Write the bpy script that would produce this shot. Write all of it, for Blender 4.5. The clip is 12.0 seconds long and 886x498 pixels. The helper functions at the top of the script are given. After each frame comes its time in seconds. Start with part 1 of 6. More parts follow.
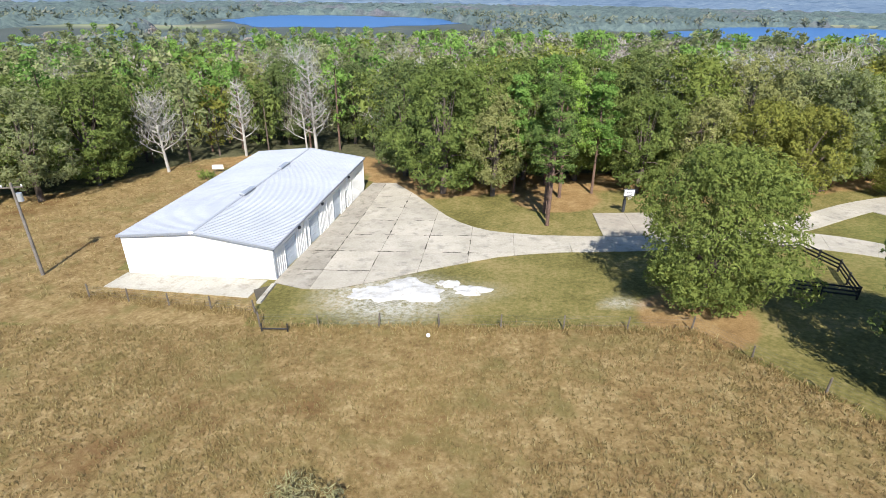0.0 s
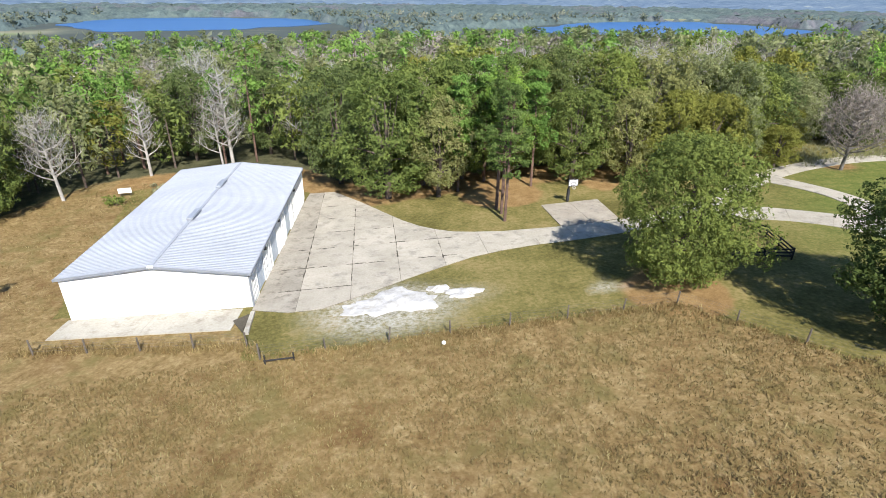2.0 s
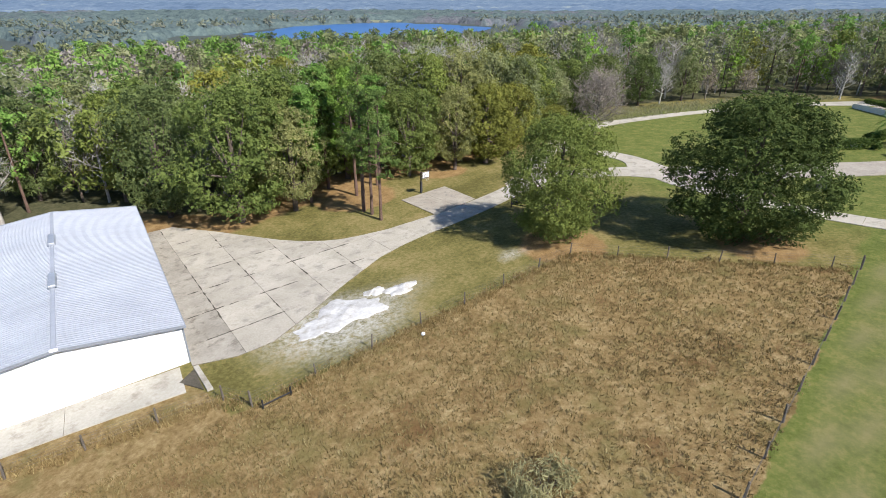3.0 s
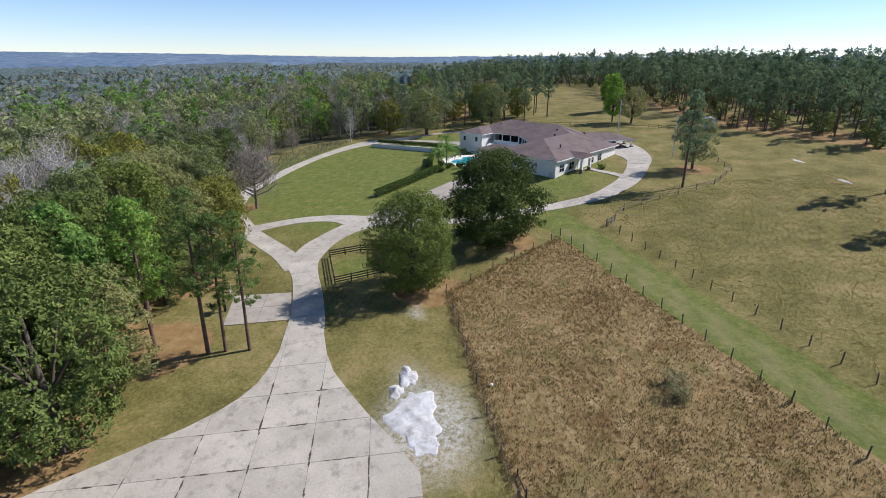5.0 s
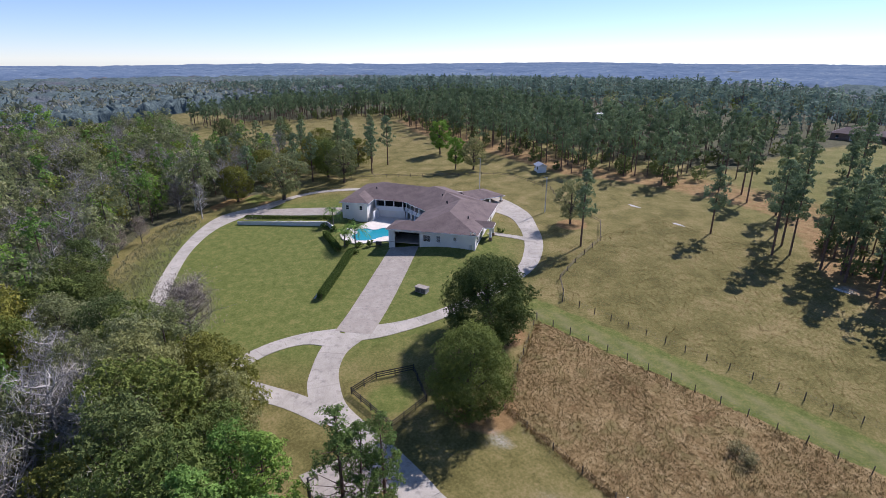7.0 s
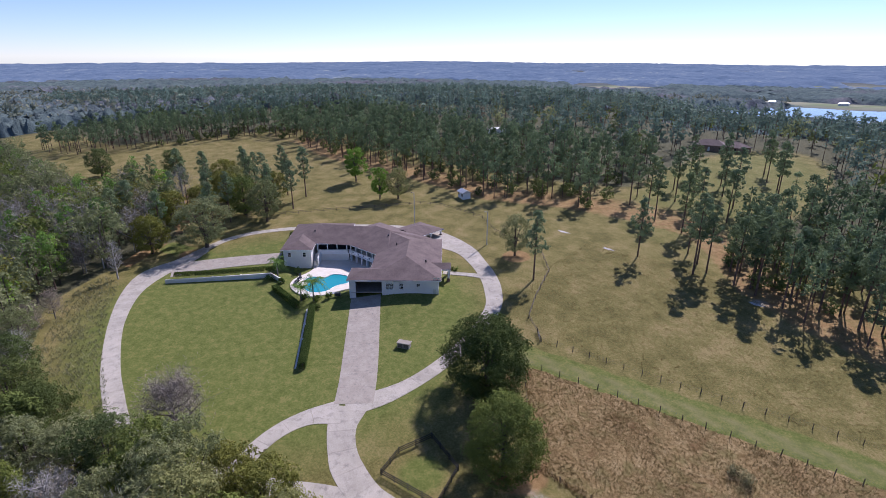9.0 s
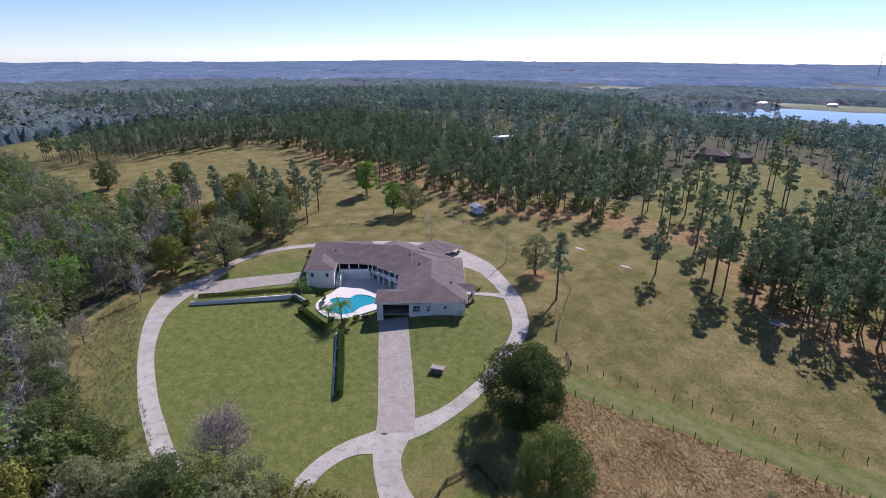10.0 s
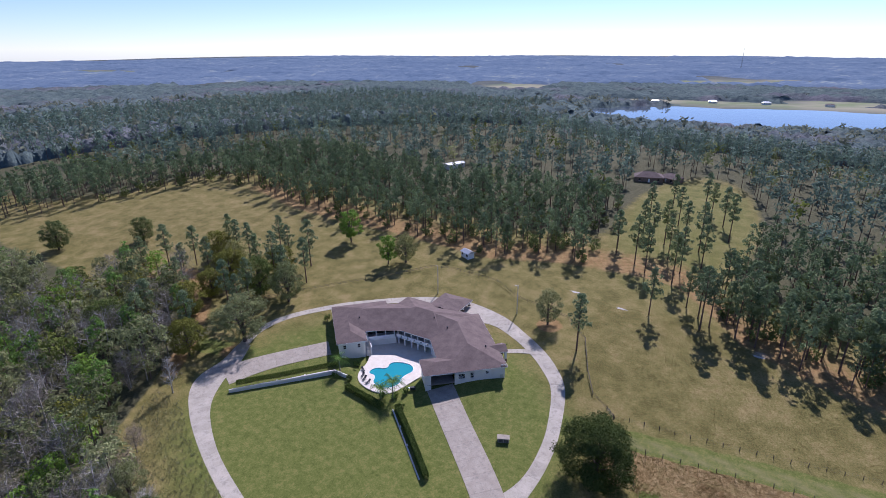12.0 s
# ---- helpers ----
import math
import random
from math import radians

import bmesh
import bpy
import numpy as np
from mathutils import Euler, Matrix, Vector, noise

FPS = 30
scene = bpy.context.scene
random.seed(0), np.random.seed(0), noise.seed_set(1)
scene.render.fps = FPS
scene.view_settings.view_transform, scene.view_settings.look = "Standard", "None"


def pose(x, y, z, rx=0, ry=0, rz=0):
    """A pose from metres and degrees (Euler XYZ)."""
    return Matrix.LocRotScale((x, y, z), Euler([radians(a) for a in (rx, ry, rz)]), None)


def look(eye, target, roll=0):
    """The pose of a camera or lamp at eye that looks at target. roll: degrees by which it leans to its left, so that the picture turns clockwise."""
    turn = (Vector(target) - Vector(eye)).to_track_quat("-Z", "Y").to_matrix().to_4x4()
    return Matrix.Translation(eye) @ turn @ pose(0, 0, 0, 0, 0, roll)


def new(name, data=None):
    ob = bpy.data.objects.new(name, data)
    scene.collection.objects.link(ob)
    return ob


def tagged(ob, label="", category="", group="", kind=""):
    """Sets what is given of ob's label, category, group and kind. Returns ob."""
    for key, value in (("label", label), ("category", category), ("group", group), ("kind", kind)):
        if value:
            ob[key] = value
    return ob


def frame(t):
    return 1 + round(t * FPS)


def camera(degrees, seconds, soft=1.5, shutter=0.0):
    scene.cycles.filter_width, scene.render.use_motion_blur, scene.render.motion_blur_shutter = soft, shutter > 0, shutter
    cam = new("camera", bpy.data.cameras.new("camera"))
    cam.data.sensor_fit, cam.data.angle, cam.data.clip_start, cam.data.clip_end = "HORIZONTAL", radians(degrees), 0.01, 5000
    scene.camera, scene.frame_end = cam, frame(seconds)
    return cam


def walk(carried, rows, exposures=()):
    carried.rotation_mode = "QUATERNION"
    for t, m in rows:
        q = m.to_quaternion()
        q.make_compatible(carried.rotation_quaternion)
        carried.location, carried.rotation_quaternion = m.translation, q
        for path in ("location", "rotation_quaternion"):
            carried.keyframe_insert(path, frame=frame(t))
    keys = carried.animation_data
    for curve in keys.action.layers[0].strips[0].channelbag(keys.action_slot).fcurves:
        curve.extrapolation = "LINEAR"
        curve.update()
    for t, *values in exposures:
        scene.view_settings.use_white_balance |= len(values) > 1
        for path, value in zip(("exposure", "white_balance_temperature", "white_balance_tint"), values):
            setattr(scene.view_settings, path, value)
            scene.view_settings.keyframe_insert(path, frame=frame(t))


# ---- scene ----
cam = camera(79.6, 12.0, 0.8)
PATH = [
    (0, look((3.71, 11.35, 21.21), (1.96, 29.23, 12.43), 0.85)),
    (0.5, look((1.44, 11.30, 21.15), (0.49, 29.27, 12.40), 0.84)),
    (1, look((-0.37, 11.39, 21.33), (-0.53, 29.36, 12.55), 0.67)),
    (1.5, look((-2.53, 11.51, 21.47), (-1.58, 29.45, 12.68), 0.55)),
    (2, look((-5.00, 11.84, 21.49), (-2.57, 29.65, 12.73), 0.58)),
    (2.5, look((-10.36, 12.58, 21.60), (-4.72, 29.68, 12.89), 0.50)),
    (3, look((-20.09, 14.90, 22.08), (-9.34, 29.41, 13.47), 0.34)),
    (3.5, look((-30.62, 22.21, 22.89), (-15.83, 32.58, 14.32), 1.09)),
    (3.7, look((-33.87, 25.62, 23.16), (-18.09, 34.55, 14.71), 0.96)),
    (5.3, look((-42.62, 59.56, 29.57), (-24.29, 55.28, 22.81), 0.11)),
    (5.5, look((-41.75, 63.71, 31.38), (-23.80, 58.06, 24.61), 0.06)),
    (6, look((-37.84, 72.70, 35.66), (-20.99, 64.32, 28.89), -0.09)),
    (6.5, look((-33.06, 80.10, 40.15), (-16.56, 71.03, 33.39), 0.05)),
    (7, look((-28.71, 86.47, 44.36), (-12.83, 76.34, 37.63), 0.02)),
    (7.5, look((-25.04, 90.64, 47.17), (-10.25, 78.96, 40.47), -0.05)),
    (7.7, look((-24.01, 91.90, 47.70), (-9.60, 79.70, 41.10), -0.14)),
    (9.3, look((-12.35, 102.74, 57.49), (0.41, 88.94, 50.65), 0.21)),
    (9.5, look((-11.09, 103.75, 58.62), (1.63, 89.92, 51.78), 0.21)),
    (10, look((-8.02, 106.59, 61.61), (4.57, 92.65, 54.75), 0.13)),
    (10.5, look((-3.94, 110.27, 65.35), (8.50, 96.20, 58.48), 0.10)),
    (11, look((2.80, 116.34, 71.78), (14.92, 102.04, 64.83), 0.05)),
    (11.5, look((9.24, 121.95, 77.88), (20.39, 106.91, 70.86), -0.20)),
    (12, look((15.84, 127.37, 84.24), (25.68, 111.48, 77.12), -0.40)),
]
EXPOSURES = [(0.0, 0.78, 6300, 10), (2.5, 0.68, 6300, 11), (3.0, 0.56, 6250, 12), (3.7, 0.35, 6150, 13), (5.5, 0.22, 5930, 18), (7.7, 0.18, 5800, 28), (9.3, 0.13, 5740, 30), (12.0, 0.11, 5640, 30)]
walk(cam, PATH, EXPOSURES)

# ---- light: a clear afternoon ----
SUN_WAY = Vector((0.18, -0.98, 0)).normalized()
SUN_UP = radians(44)
sky_world = bpy.data.worlds.new("sky")
scene.world = sky_world
sky_world.use_nodes = True
wn = sky_world.node_tree
sky = wn.nodes.new("ShaderNodeTexSky")
sky.sky_type = "NISHITA"
sky.sun_disc = False
sky.altitude = 200
sky.sun_elevation = SUN_UP
sky.sun_rotation = math.atan2(SUN_WAY.x, SUN_WAY.y)
sky.air_density, sky.dust_density, sky.ozone_density = 0.75, 0.0, 3.5
wn.nodes["Background"].inputs["Strength"].default_value = 0.112
wn.links.new(sky.outputs[0], wn.nodes["Background"].inputs["Color"])
sun_lamp = bpy.data.lights.new("sun", "SUN")
sun_lamp.energy, sun_lamp.angle, sun_lamp.color = 5.0, radians(0.55), (1.0, 0.95, 0.87)
sun_at = Vector((SUN_WAY.x * math.cos(SUN_UP), SUN_WAY.y * math.cos(SUN_UP), math.sin(SUN_UP))) * 300
new("sun", sun_lamp).matrix_world = look(sun_at, (0, 0, 0))

# ---- the lie of the land ----
LAKE_Z = -22.0


def smooth(a, b, v):
    s = np.clip((v - a) / (b - a), 0, 1)
    return s * s * (3 - 2 * s)


def land(x, y):
    """Height of the ground: a slope that rises to the south and east, a mound at the house, low country and hills far off."""
    x, y = np.asarray(x, float), np.asarray(y, float)
    u, v = 2.6 * np.tanh((x - 40) / 130), 2.6 * np.tanh((y - 40) / 130)
    z = -0.20 + 1.74 * u - 3.35 * v - 0.55 * u * u - 0.19 * u * v + 0.35 * v * v
    z = z + 1.3 * np.exp(-((x - 73) ** 2 + (y - 20) ** 2) / 90)
    court = np.maximum(smooth(12.5, 9, np.hypot(x - 94.5, y - 27)), smooth(16.5, 12.5, np.hypot(x - 98, y - 20)))
    z = z + court * (np.minimum(z, 0.9) - z)
    r = np.hypot(x - 40, y)
    ang = np.degrees(np.arctan2(y, x - 40))
    start, end = np.interp(ang, [-180, -115, -75, -58, 15, 40], [170, 230, 230, 330, 330, 170]), np.interp(ang, [-180, -115, -75, -58, 15, 40], [520, 560, 560, 950, 950, 520])
    low = np.clip((r - start) / (end - start), 0, 1)
    low = low * low * (3 - 2 * low)
    z = z * (1 - low) + np.interp(ang, [-62, -32, 15, 45], [LAKE_Z - 0.5, -7, -7, LAKE_Z - 0.5]) * low
    tall = np.interp(ang, [-180, -115, -92, -65, -35, 0, 25, 60, 180], [48, -6, 6, 30, 10, -8, 18, 48, 48])
    hills = smooth(1100, 4300, r) * (tall + 4 * np.sin(x / 610 + 1.3) + 4 * np.sin(y / 470 + x / 1300) + 2 * np.sin(x / 230))
    return z + hills


def gz(x, y):
    return float(land(x, y))


# ---- materials ----
def rgb(c):
    return (*c, 1.0)


def material(name):
    m = bpy.data.materials.new(name)
    m.use_nodes = True
    return m, m.node_tree.nodes, m.node_tree.links, m.node_tree.nodes["Principled BSDF"]


def noise_node(n, l, scale, detail=4.0, rough=0.6, space="Position"):
    geo = n.new("ShaderNodeNewGeometry") if space == "Position" else n.new("ShaderNodeTexCoord")
    tex = n.new("ShaderNodeTexNoise")
    tex.inputs["Scale"].default_value, tex.inputs["Detail"].default_value, tex.inputs["Roughness"].default_value = scale, detail, rough
    l.new(geo.outputs[space], tex.inputs["Vector"])
    return tex.outputs["Fac"]


def ramp(n, l, fac, stops):
    r = n.new("ShaderNodeValToRGB")
    while len(r.color_ramp.elements) < len(stops):
        r.color_ramp.elements.new(0.5)
    for e, (p, c) in zip(r.color_ramp.elements, stops):
        e.position, e.color = p, rgb(c)
    l.new(fac, r.inputs["Fac"])
    return r.outputs["Color"]


def blend(n, l, fac, a, b, mode="MIX"):
    m = n.new("ShaderNodeMix")
    m.data_type, m.blend_type = "RGBA", mode
    for sock, v in ((m.inputs["Factor"], fac), (m.inputs["A"], a), (m.inputs["B"], b)):
        if isinstance(v, (int, float)):
            sock.default_value = v
        elif isinstance(v, tuple):
            sock.default_value = rgb(v)
        else:
            l.new(v, sock)
    return m.outputs["Result"]


def bump(n, l, height, strength, distance, bsdf):
    b = n.new("ShaderNodeBump")
    b.inputs["Strength"].default_value, b.inputs["Distance"].default_value = strength, distance
    l.new(height, b.inputs["Height"])
    l.new(b.outputs["Normal"], bsdf.inputs["Normal"])


def surface(name, c1, c2, big=0.5, fine=12.0, rough=0.85, metal=0.0, relief=0.01, stain=None, spec=0.3, pieces=0.0):
    """Two colours mixed by broad and fine grain, with stains, relief, and a change from piece to piece."""
    m, n, l, b = material(name)
    broad = noise_node(n, l, big)
    grain = noise_node(n, l, fine, 6, 0.7)
    mixed = blend(n, l, 0.5, broad, grain)
    col = ramp(n, l, mixed, [(0.36, c1), (0.64, c2)])
    if stain:
        spots = ramp(n, l, noise_node(n, l, big * 2.3, 5, 0.7), [(0.52, (0, 0, 0)), (0.68, (0.8, 0.8, 0.8))])
        col = blend(n, l, spots, col, stain)
    if pieces:
        info = n.new("ShaderNodeObjectInfo")
        shade = ramp(n, l, info.outputs["Random"], [(0, (1 - pieces,) * 3), (1, (1, 1, 1))])
        col = blend(n, l, 1.0, col, shade, "MULTIPLY")
    l.new(col, b.inputs["Base Color"])
    b.inputs["Roughness"].default_value, b.inputs["Metallic"].default_value = rough, metal
    b.inputs["Specular IOR Level"].default_value = spec
    if relief:
        bump(n, l, grain, 0.6, relief, b)
    return m


def leaf_material(name, dark, light, odd, through_light=0.35):
    """Foliage: tone from leaf cluster to cluster and tree to tree, with light coming through."""
    m, n, l, b = material(name)
    tone = n.new("ShaderNodeAttribute")
    tone.attribute_name = "tone"
    info = n.new("ShaderNodeObjectInfo")
    dark, light, odd = (tuple(min(0.6, 2.3 * v) for v in c) for c in (dark, light, odd))
    col = ramp(n, l, tone.outputs["Fac"], [(0.0, dark), (0.75, light), (1.0, odd)])
    shade = ramp(n, l, info.outputs["Random"], [(0, (0.82, 0.86, 0.8)), (0.5, (1, 1, 1)), (1, (1.12, 1.05, 0.85))])
    col = blend(n, l, 1.0, col, shade, "MULTIPLY")
    l.new(col, b.inputs["Base Color"])
    b.inputs["Roughness"].default_value, b.inputs["Specular IOR Level"].default_value = 0.85, 0.06
    glow = n.new("ShaderNodeBsdfTranslucent")
    l.new(col, glow.inputs["Color"])
    mix = n.new("ShaderNodeMixShader")
    mix.inputs[0].default_value = through_light
    l.new(b.outputs[0], mix.inputs[1])
    l.new(glow.outputs[0], mix.inputs[2])
    l.new(mix.outputs[0], n["Material Output"].inputs["Surface"])
    return m


def ground_material():
    m, n, l, b = material("grassland")

    def zone(name):
        a = n.new("ShaderNodeAttribute")
        a.attribute_name = name
        return a.outputs["Fac"]

    def edged(name, scale=0.7, lo=0.42, hi=0.58, push=0.45):
        mixed = n.new("ShaderNodeMath")
        mixed.operation = "MULTIPLY_ADD"
        l.new(noise_node(n, l, scale, 6, 0.75), mixed.inputs[0])
        mixed.inputs[1].default_value = push
        add = n.new("ShaderNodeMath")
        add.operation = "SUBTRACT"
        l.new(zone(name), add.inputs[0])
        add.inputs[1].default_value = push / 2
        l.new(add.outputs[0], mixed.inputs[2])
        return ramp(n, l, mixed.outputs[0], [(lo, (0, 0, 0)), (hi, (1, 1, 1))])

    fine = noise_node(n, l, 9.0, 6, 0.75)
    tuft = noise_node(n, l, 2.6, 6, 0.72)
    broad = noise_node(n, l, 0.16, 5, 0.65)
    mid = noise_node(n, l, 0.6, 5, 0.7)
    # mown lawn and grazed grass
    lawn = ramp(n, l, blend(n, l, 0.5, broad, tuft), [(0.40, (0.112, 0.100, 0.030)), (0.5, (0.182, 0.160, 0.052)), (0.60, (0.282, 0.222, 0.094))])
    lush = ramp(n, l, blend(n, l, 0.5, mid, tuft), [(0.38, (0.086, 0.112, 0.024)), (0.5, (0.136, 0.158, 0.038)), (0.62, (0.218, 0.205, 0.066))])
    weeds = ramp(n, l, blend(n, l, 0.55, mid, tuft), [(0.34, (0.118, 0.078, 0.030)), (0.45, (0.218, 0.148, 0.062)), (0.55, (0.305, 0.220, 0.100)), (0.66, (0.415, 0.322, 0.168))])
    green_patch = ramp(n, l, noise_node(n, l, 0.28, 5, 0.7), [(0.50, (0, 0, 0)), (0.66, (0.65, 0.65, 0.65))])
    weeds = blend(n, l, green_patch, weeds, (0.150, 0.135, 0.045))
    rust_patch = ramp(n, l, noise_node(n, l, 0.11, 6, 0.75), [(0.53, (0, 0, 0)), (0.68, (0.75, 0.75, 0.75))])
    weeds = blend(n, l, rust_patch, weeds, (0.140, 0.072, 0.028))
    litter = ramp(n, l, blend(n, l, 0.5, mid, fine), [(0.36, (0.150, 0.092, 0.040)), (0.5, (0.285, 0.180, 0.076)), (0.64, (0.380, 0.270, 0.130))])
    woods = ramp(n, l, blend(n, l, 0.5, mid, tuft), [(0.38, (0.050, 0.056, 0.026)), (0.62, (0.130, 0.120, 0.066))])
    col = blend(n, l, edged("lush", 0.25, 0.2, 0.8, 0.6), lawn, lush)
    col = blend(n, l, edged("weeds", 1.2, 0.45, 0.55), col, weeds)
    col = blend(n, l, edged("litter", 0.5, 0.40, 0.62, 0.7), col, litter)
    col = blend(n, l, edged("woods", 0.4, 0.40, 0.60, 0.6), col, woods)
    # far ground turns cool grey-green, distance haze put into its colour
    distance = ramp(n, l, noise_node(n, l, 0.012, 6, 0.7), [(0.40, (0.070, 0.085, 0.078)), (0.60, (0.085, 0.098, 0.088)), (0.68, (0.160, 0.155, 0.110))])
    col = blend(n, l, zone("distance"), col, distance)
    col = blend(n, l, zone("meadow"), col, ramp(n, l, noise_node(n, l, 0.008, 3, 0.6), [(0.42, (0.185, 0.225, 0.110)), (0.58, (0.300, 0.285, 0.190))]))
    # worn wheel tracks of the lane
    col = blend(n, l, zone("track"), col, (0.265, 0.225, 0.115))
    # spilled lime sand
    chips = ramp(n, l, noise_node(n, l, 2.2, 8, 0.8), [(0.40, (0.1, 0.1, 0.1)), (0.60, (0.9, 0.9, 0.9))])
    dust = n.new("ShaderNodeMath")
    dust.operation = "MULTIPLY"
    l.new(zone("dust"), dust.inputs[0])
    l.new(chips, dust.inputs[1])
    col = blend(n, l, dust.outputs[0], col, (0.55, 0.525, 0.465))
    l.new(col, b.inputs["Base Color"])
    b.inputs["Roughness"].default_value, b.inputs["Specular IOR Level"].default_value = 0.95, 0.1
    bump(n, l, blend(n, l, 0.5, tuft, fine), 0.8, 0.16, b)
    return m


M = {}
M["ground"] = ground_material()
M["concrete"] = surface("concrete", (0.38, 0.345, 0.275), (0.55, 0.50, 0.415), 0.35, 6.0, 0.9, relief=0.004, stain=(0.27, 0.25, 0.21), pieces=0.14)
M["old_concrete"] = surface("old_concrete", (0.315, 0.275, 0.220), (0.45, 0.400, 0.325), 0.6, 6.0, 0.9, relief=0.004, stain=(0.24, 0.22, 0.19), pieces=0.1)
M["stained_concrete"] = surface("stained_concrete", (0.30, 0.27, 0.22), (0.46, 0.42, 0.35), 0.5, 5.0, 0.9, relief=0.004, stain=(0.17, 0.15, 0.115), pieces=0.2)
M["gable_concrete"] = surface("cream_concrete", (0.34, 0.315, 0.26), (0.48, 0.45, 0.385), 0.35, 4.0, 0.9, relief=0.004, stain=(0.25, 0.22, 0.17))
M["joint"] = surface("mossy_joint", (0.075, 0.065, 0.045), (0.30, 0.275, 0.225), 1.1, 9.0, 0.95)
# moss in the joints, and the painted shade wedge by the kerb
M["moss"] = surface("dark_moss_and_shade", (0.050, 0.044, 0.030), (0.12, 0.105, 0.080), 1.1, 9.0, 0.95)
M["sand"] = surface("lime_sand", (0.36, 0.345, 0.32), (0.66, 0.65, 0.63), 0.45, 2.6, 0.95, relief=0.05, stain=(0.34, 0.31, 0.25))
M["roof_metal"] = surface("galvanised_roof", (0.31, 0.33, 0.37), (0.40, 0.42, 0.46), 0.25, 3.0, 0.40, 0.0, 0.0, stain=(0.34, 0.355, 0.38), pieces=0.05)
M["wall_metal"] = surface("white_siding", (0.76, 0.76, 0.74), (0.84, 0.84, 0.82), 0.5, 5.0, 0.5, 0.0, 0.001)
M["trim_grey"] = surface("grey_trim", (0.23, 0.25, 0.28), (0.32, 0.34, 0.37), 1.0, 8.0, 0.5, 0.2, 0.001)
M["door_blue"] = surface("pale_door", (0.52, 0.58, 0.64), (0.62, 0.68, 0.74), 0.8, 8.0, 0.5, 0.0, 0.001)
M["shingle"] = surface("brown_shingle", (0.105, 0.078, 0.070), (0.190, 0.145, 0.130), 0.4, 4.0, 0.9, relief=0.02)
M["stucco"] = surface("cream_stucco", (0.72, 0.69, 0.62), (0.80, 0.78, 0.72), 0.6, 14.0, 0.9, relief=0.006)
M["white"] = surface("white_paint", (0.76, 0.76, 0.74), (0.83, 0.83, 0.81), 1.0, 10.0, 0.6, relief=0.002)
# near-black for garage and gallery back walls: their shade put into the colour
M["dark"] = surface("interior_shade", (0.020, 0.019, 0.018), (0.045, 0.042, 0.038), 1.0, 6.0, 0.8)
M["stone"] = surface("brown_stone", (0.16, 0.10, 0.07), (0.32, 0.23, 0.17), 2.0, 7.0, 0.9, relief=0.03)
M["deck"] = surface("pool_deck", (0.62, 0.56, 0.46), (0.74, 0.69, 0.60), 0.7, 8.0, 0.85, relief=0.003)
M["post"] = surface("weathered_post", (0.085, 0.070, 0.055), (0.19, 0.16, 0.13), 2.0, 18.0, 0.9, relief=0.01)
M["board"] = surface("black_board", (0.020, 0.019, 0.018), (0.05, 0.047, 0.044), 2.0, 14.0, 0.7)
M["galv"] = surface("galvanised", (0.50, 0.52, 0.54), (0.62, 0.64, 0.66), 2.0, 10.0, 0.4, 0.6, 0.001)
M["wire"] = surface("dull_wire", (0.10, 0.10, 0.095), (0.17, 0.165, 0.16), 2.0, 10.0, 0.9, spec=0.1)
M["bark"] = surface("bark", (0.070, 0.052, 0.040), (0.165, 0.130, 0.105), 1.5, 9.0, 0.95, relief=0.03)
M["pine_bark"] = surface("pine_bark", (0.085, 0.052, 0.038), (0.200, 0.130, 0.098), 1.5, 9.0, 0.95, relief=0.03)
M["pale_bark"] = surface("pale_bark", (0.30, 0.28, 0.25), (0.50, 0.48, 0.44), 1.2, 8.0, 0.9, relief=0.02)
M["grey_wood"] = surface("grey_wood", (0.12, 0.105, 0.09), (0.24, 0.215, 0.19), 1.5, 12.0, 0.9, relief=0.01)
M["plastic"] = surface("dark_plastic", (0.03, 0.03, 0.032), (0.06, 0.06, 0.065), 2.0, 15.0, 0.5)
M["steel_blue"] = surface("tinted_box", (0.42, 0.38, 0.34), (0.52, 0.48, 0.43), 1.0, 8.0, 0.7)
M["oak"] = leaf_material("oak_leaves", (0.034, 0.048, 0.014), (0.096, 0.118, 0.032), (0.150, 0.152, 0.048), 0.26)
M["dark_oak"] = leaf_material("dark_oak_leaves", (0.028, 0.040, 0.015), (0.080, 0.098, 0.034), (0.124, 0.128, 0.050), 0.26)
M["yellow"] = leaf_material("turning_leaves", (0.046, 0.048, 0.011), (0.122, 0.124, 0.028), (0.200, 0.142, 0.030), 0.24)
M["pine"] = leaf_material("pine_needles", (0.044, 0.078, 0.020), (0.108, 0.172, 0.040), (0.150, 0.200, 0.056))
M["yard_pine"] = leaf_material("open_pine_needles", (0.030, 0.050, 0.014), (0.092, 0.128, 0.036), (0.140, 0.165, 0.055))
M["dark_pine"] = leaf_material("far_pine_needles", (0.032, 0.048, 0.026), (0.116, 0.148, 0.078), (0.185, 0.205, 0.105), 0.32)
# the dark_pine needles again, with distance haze added as extra blue
M["far_pine"] = leaf_material("haze_tinted_pine_needles", (0.036, 0.054, 0.044), (0.114, 0.148, 0.116), (0.180, 0.205, 0.145), 0.32)
M["spring"] = leaf_material("spring_leaves", (0.055, 0.095, 0.016), (0.125, 0.195, 0.034), (0.180, 0.225, 0.055))
M["mixed"] = leaf_material("mixed_woods", (0.048, 0.056, 0.025), (0.146, 0.156, 0.072), (0.215, 0.200, 0.120), 0.38)
M["twigs"] = leaf_material("bare_twigs", (0.095, 0.080, 0.070), (0.160, 0.140, 0.125), (0.190, 0.168, 0.152), 0.1)
M["live_oak"] = leaf_material("live_oak_leaves", (0.016, 0.025, 0.008), (0.058, 0.074, 0.022), (0.098, 0.106, 0.036), 0.22)
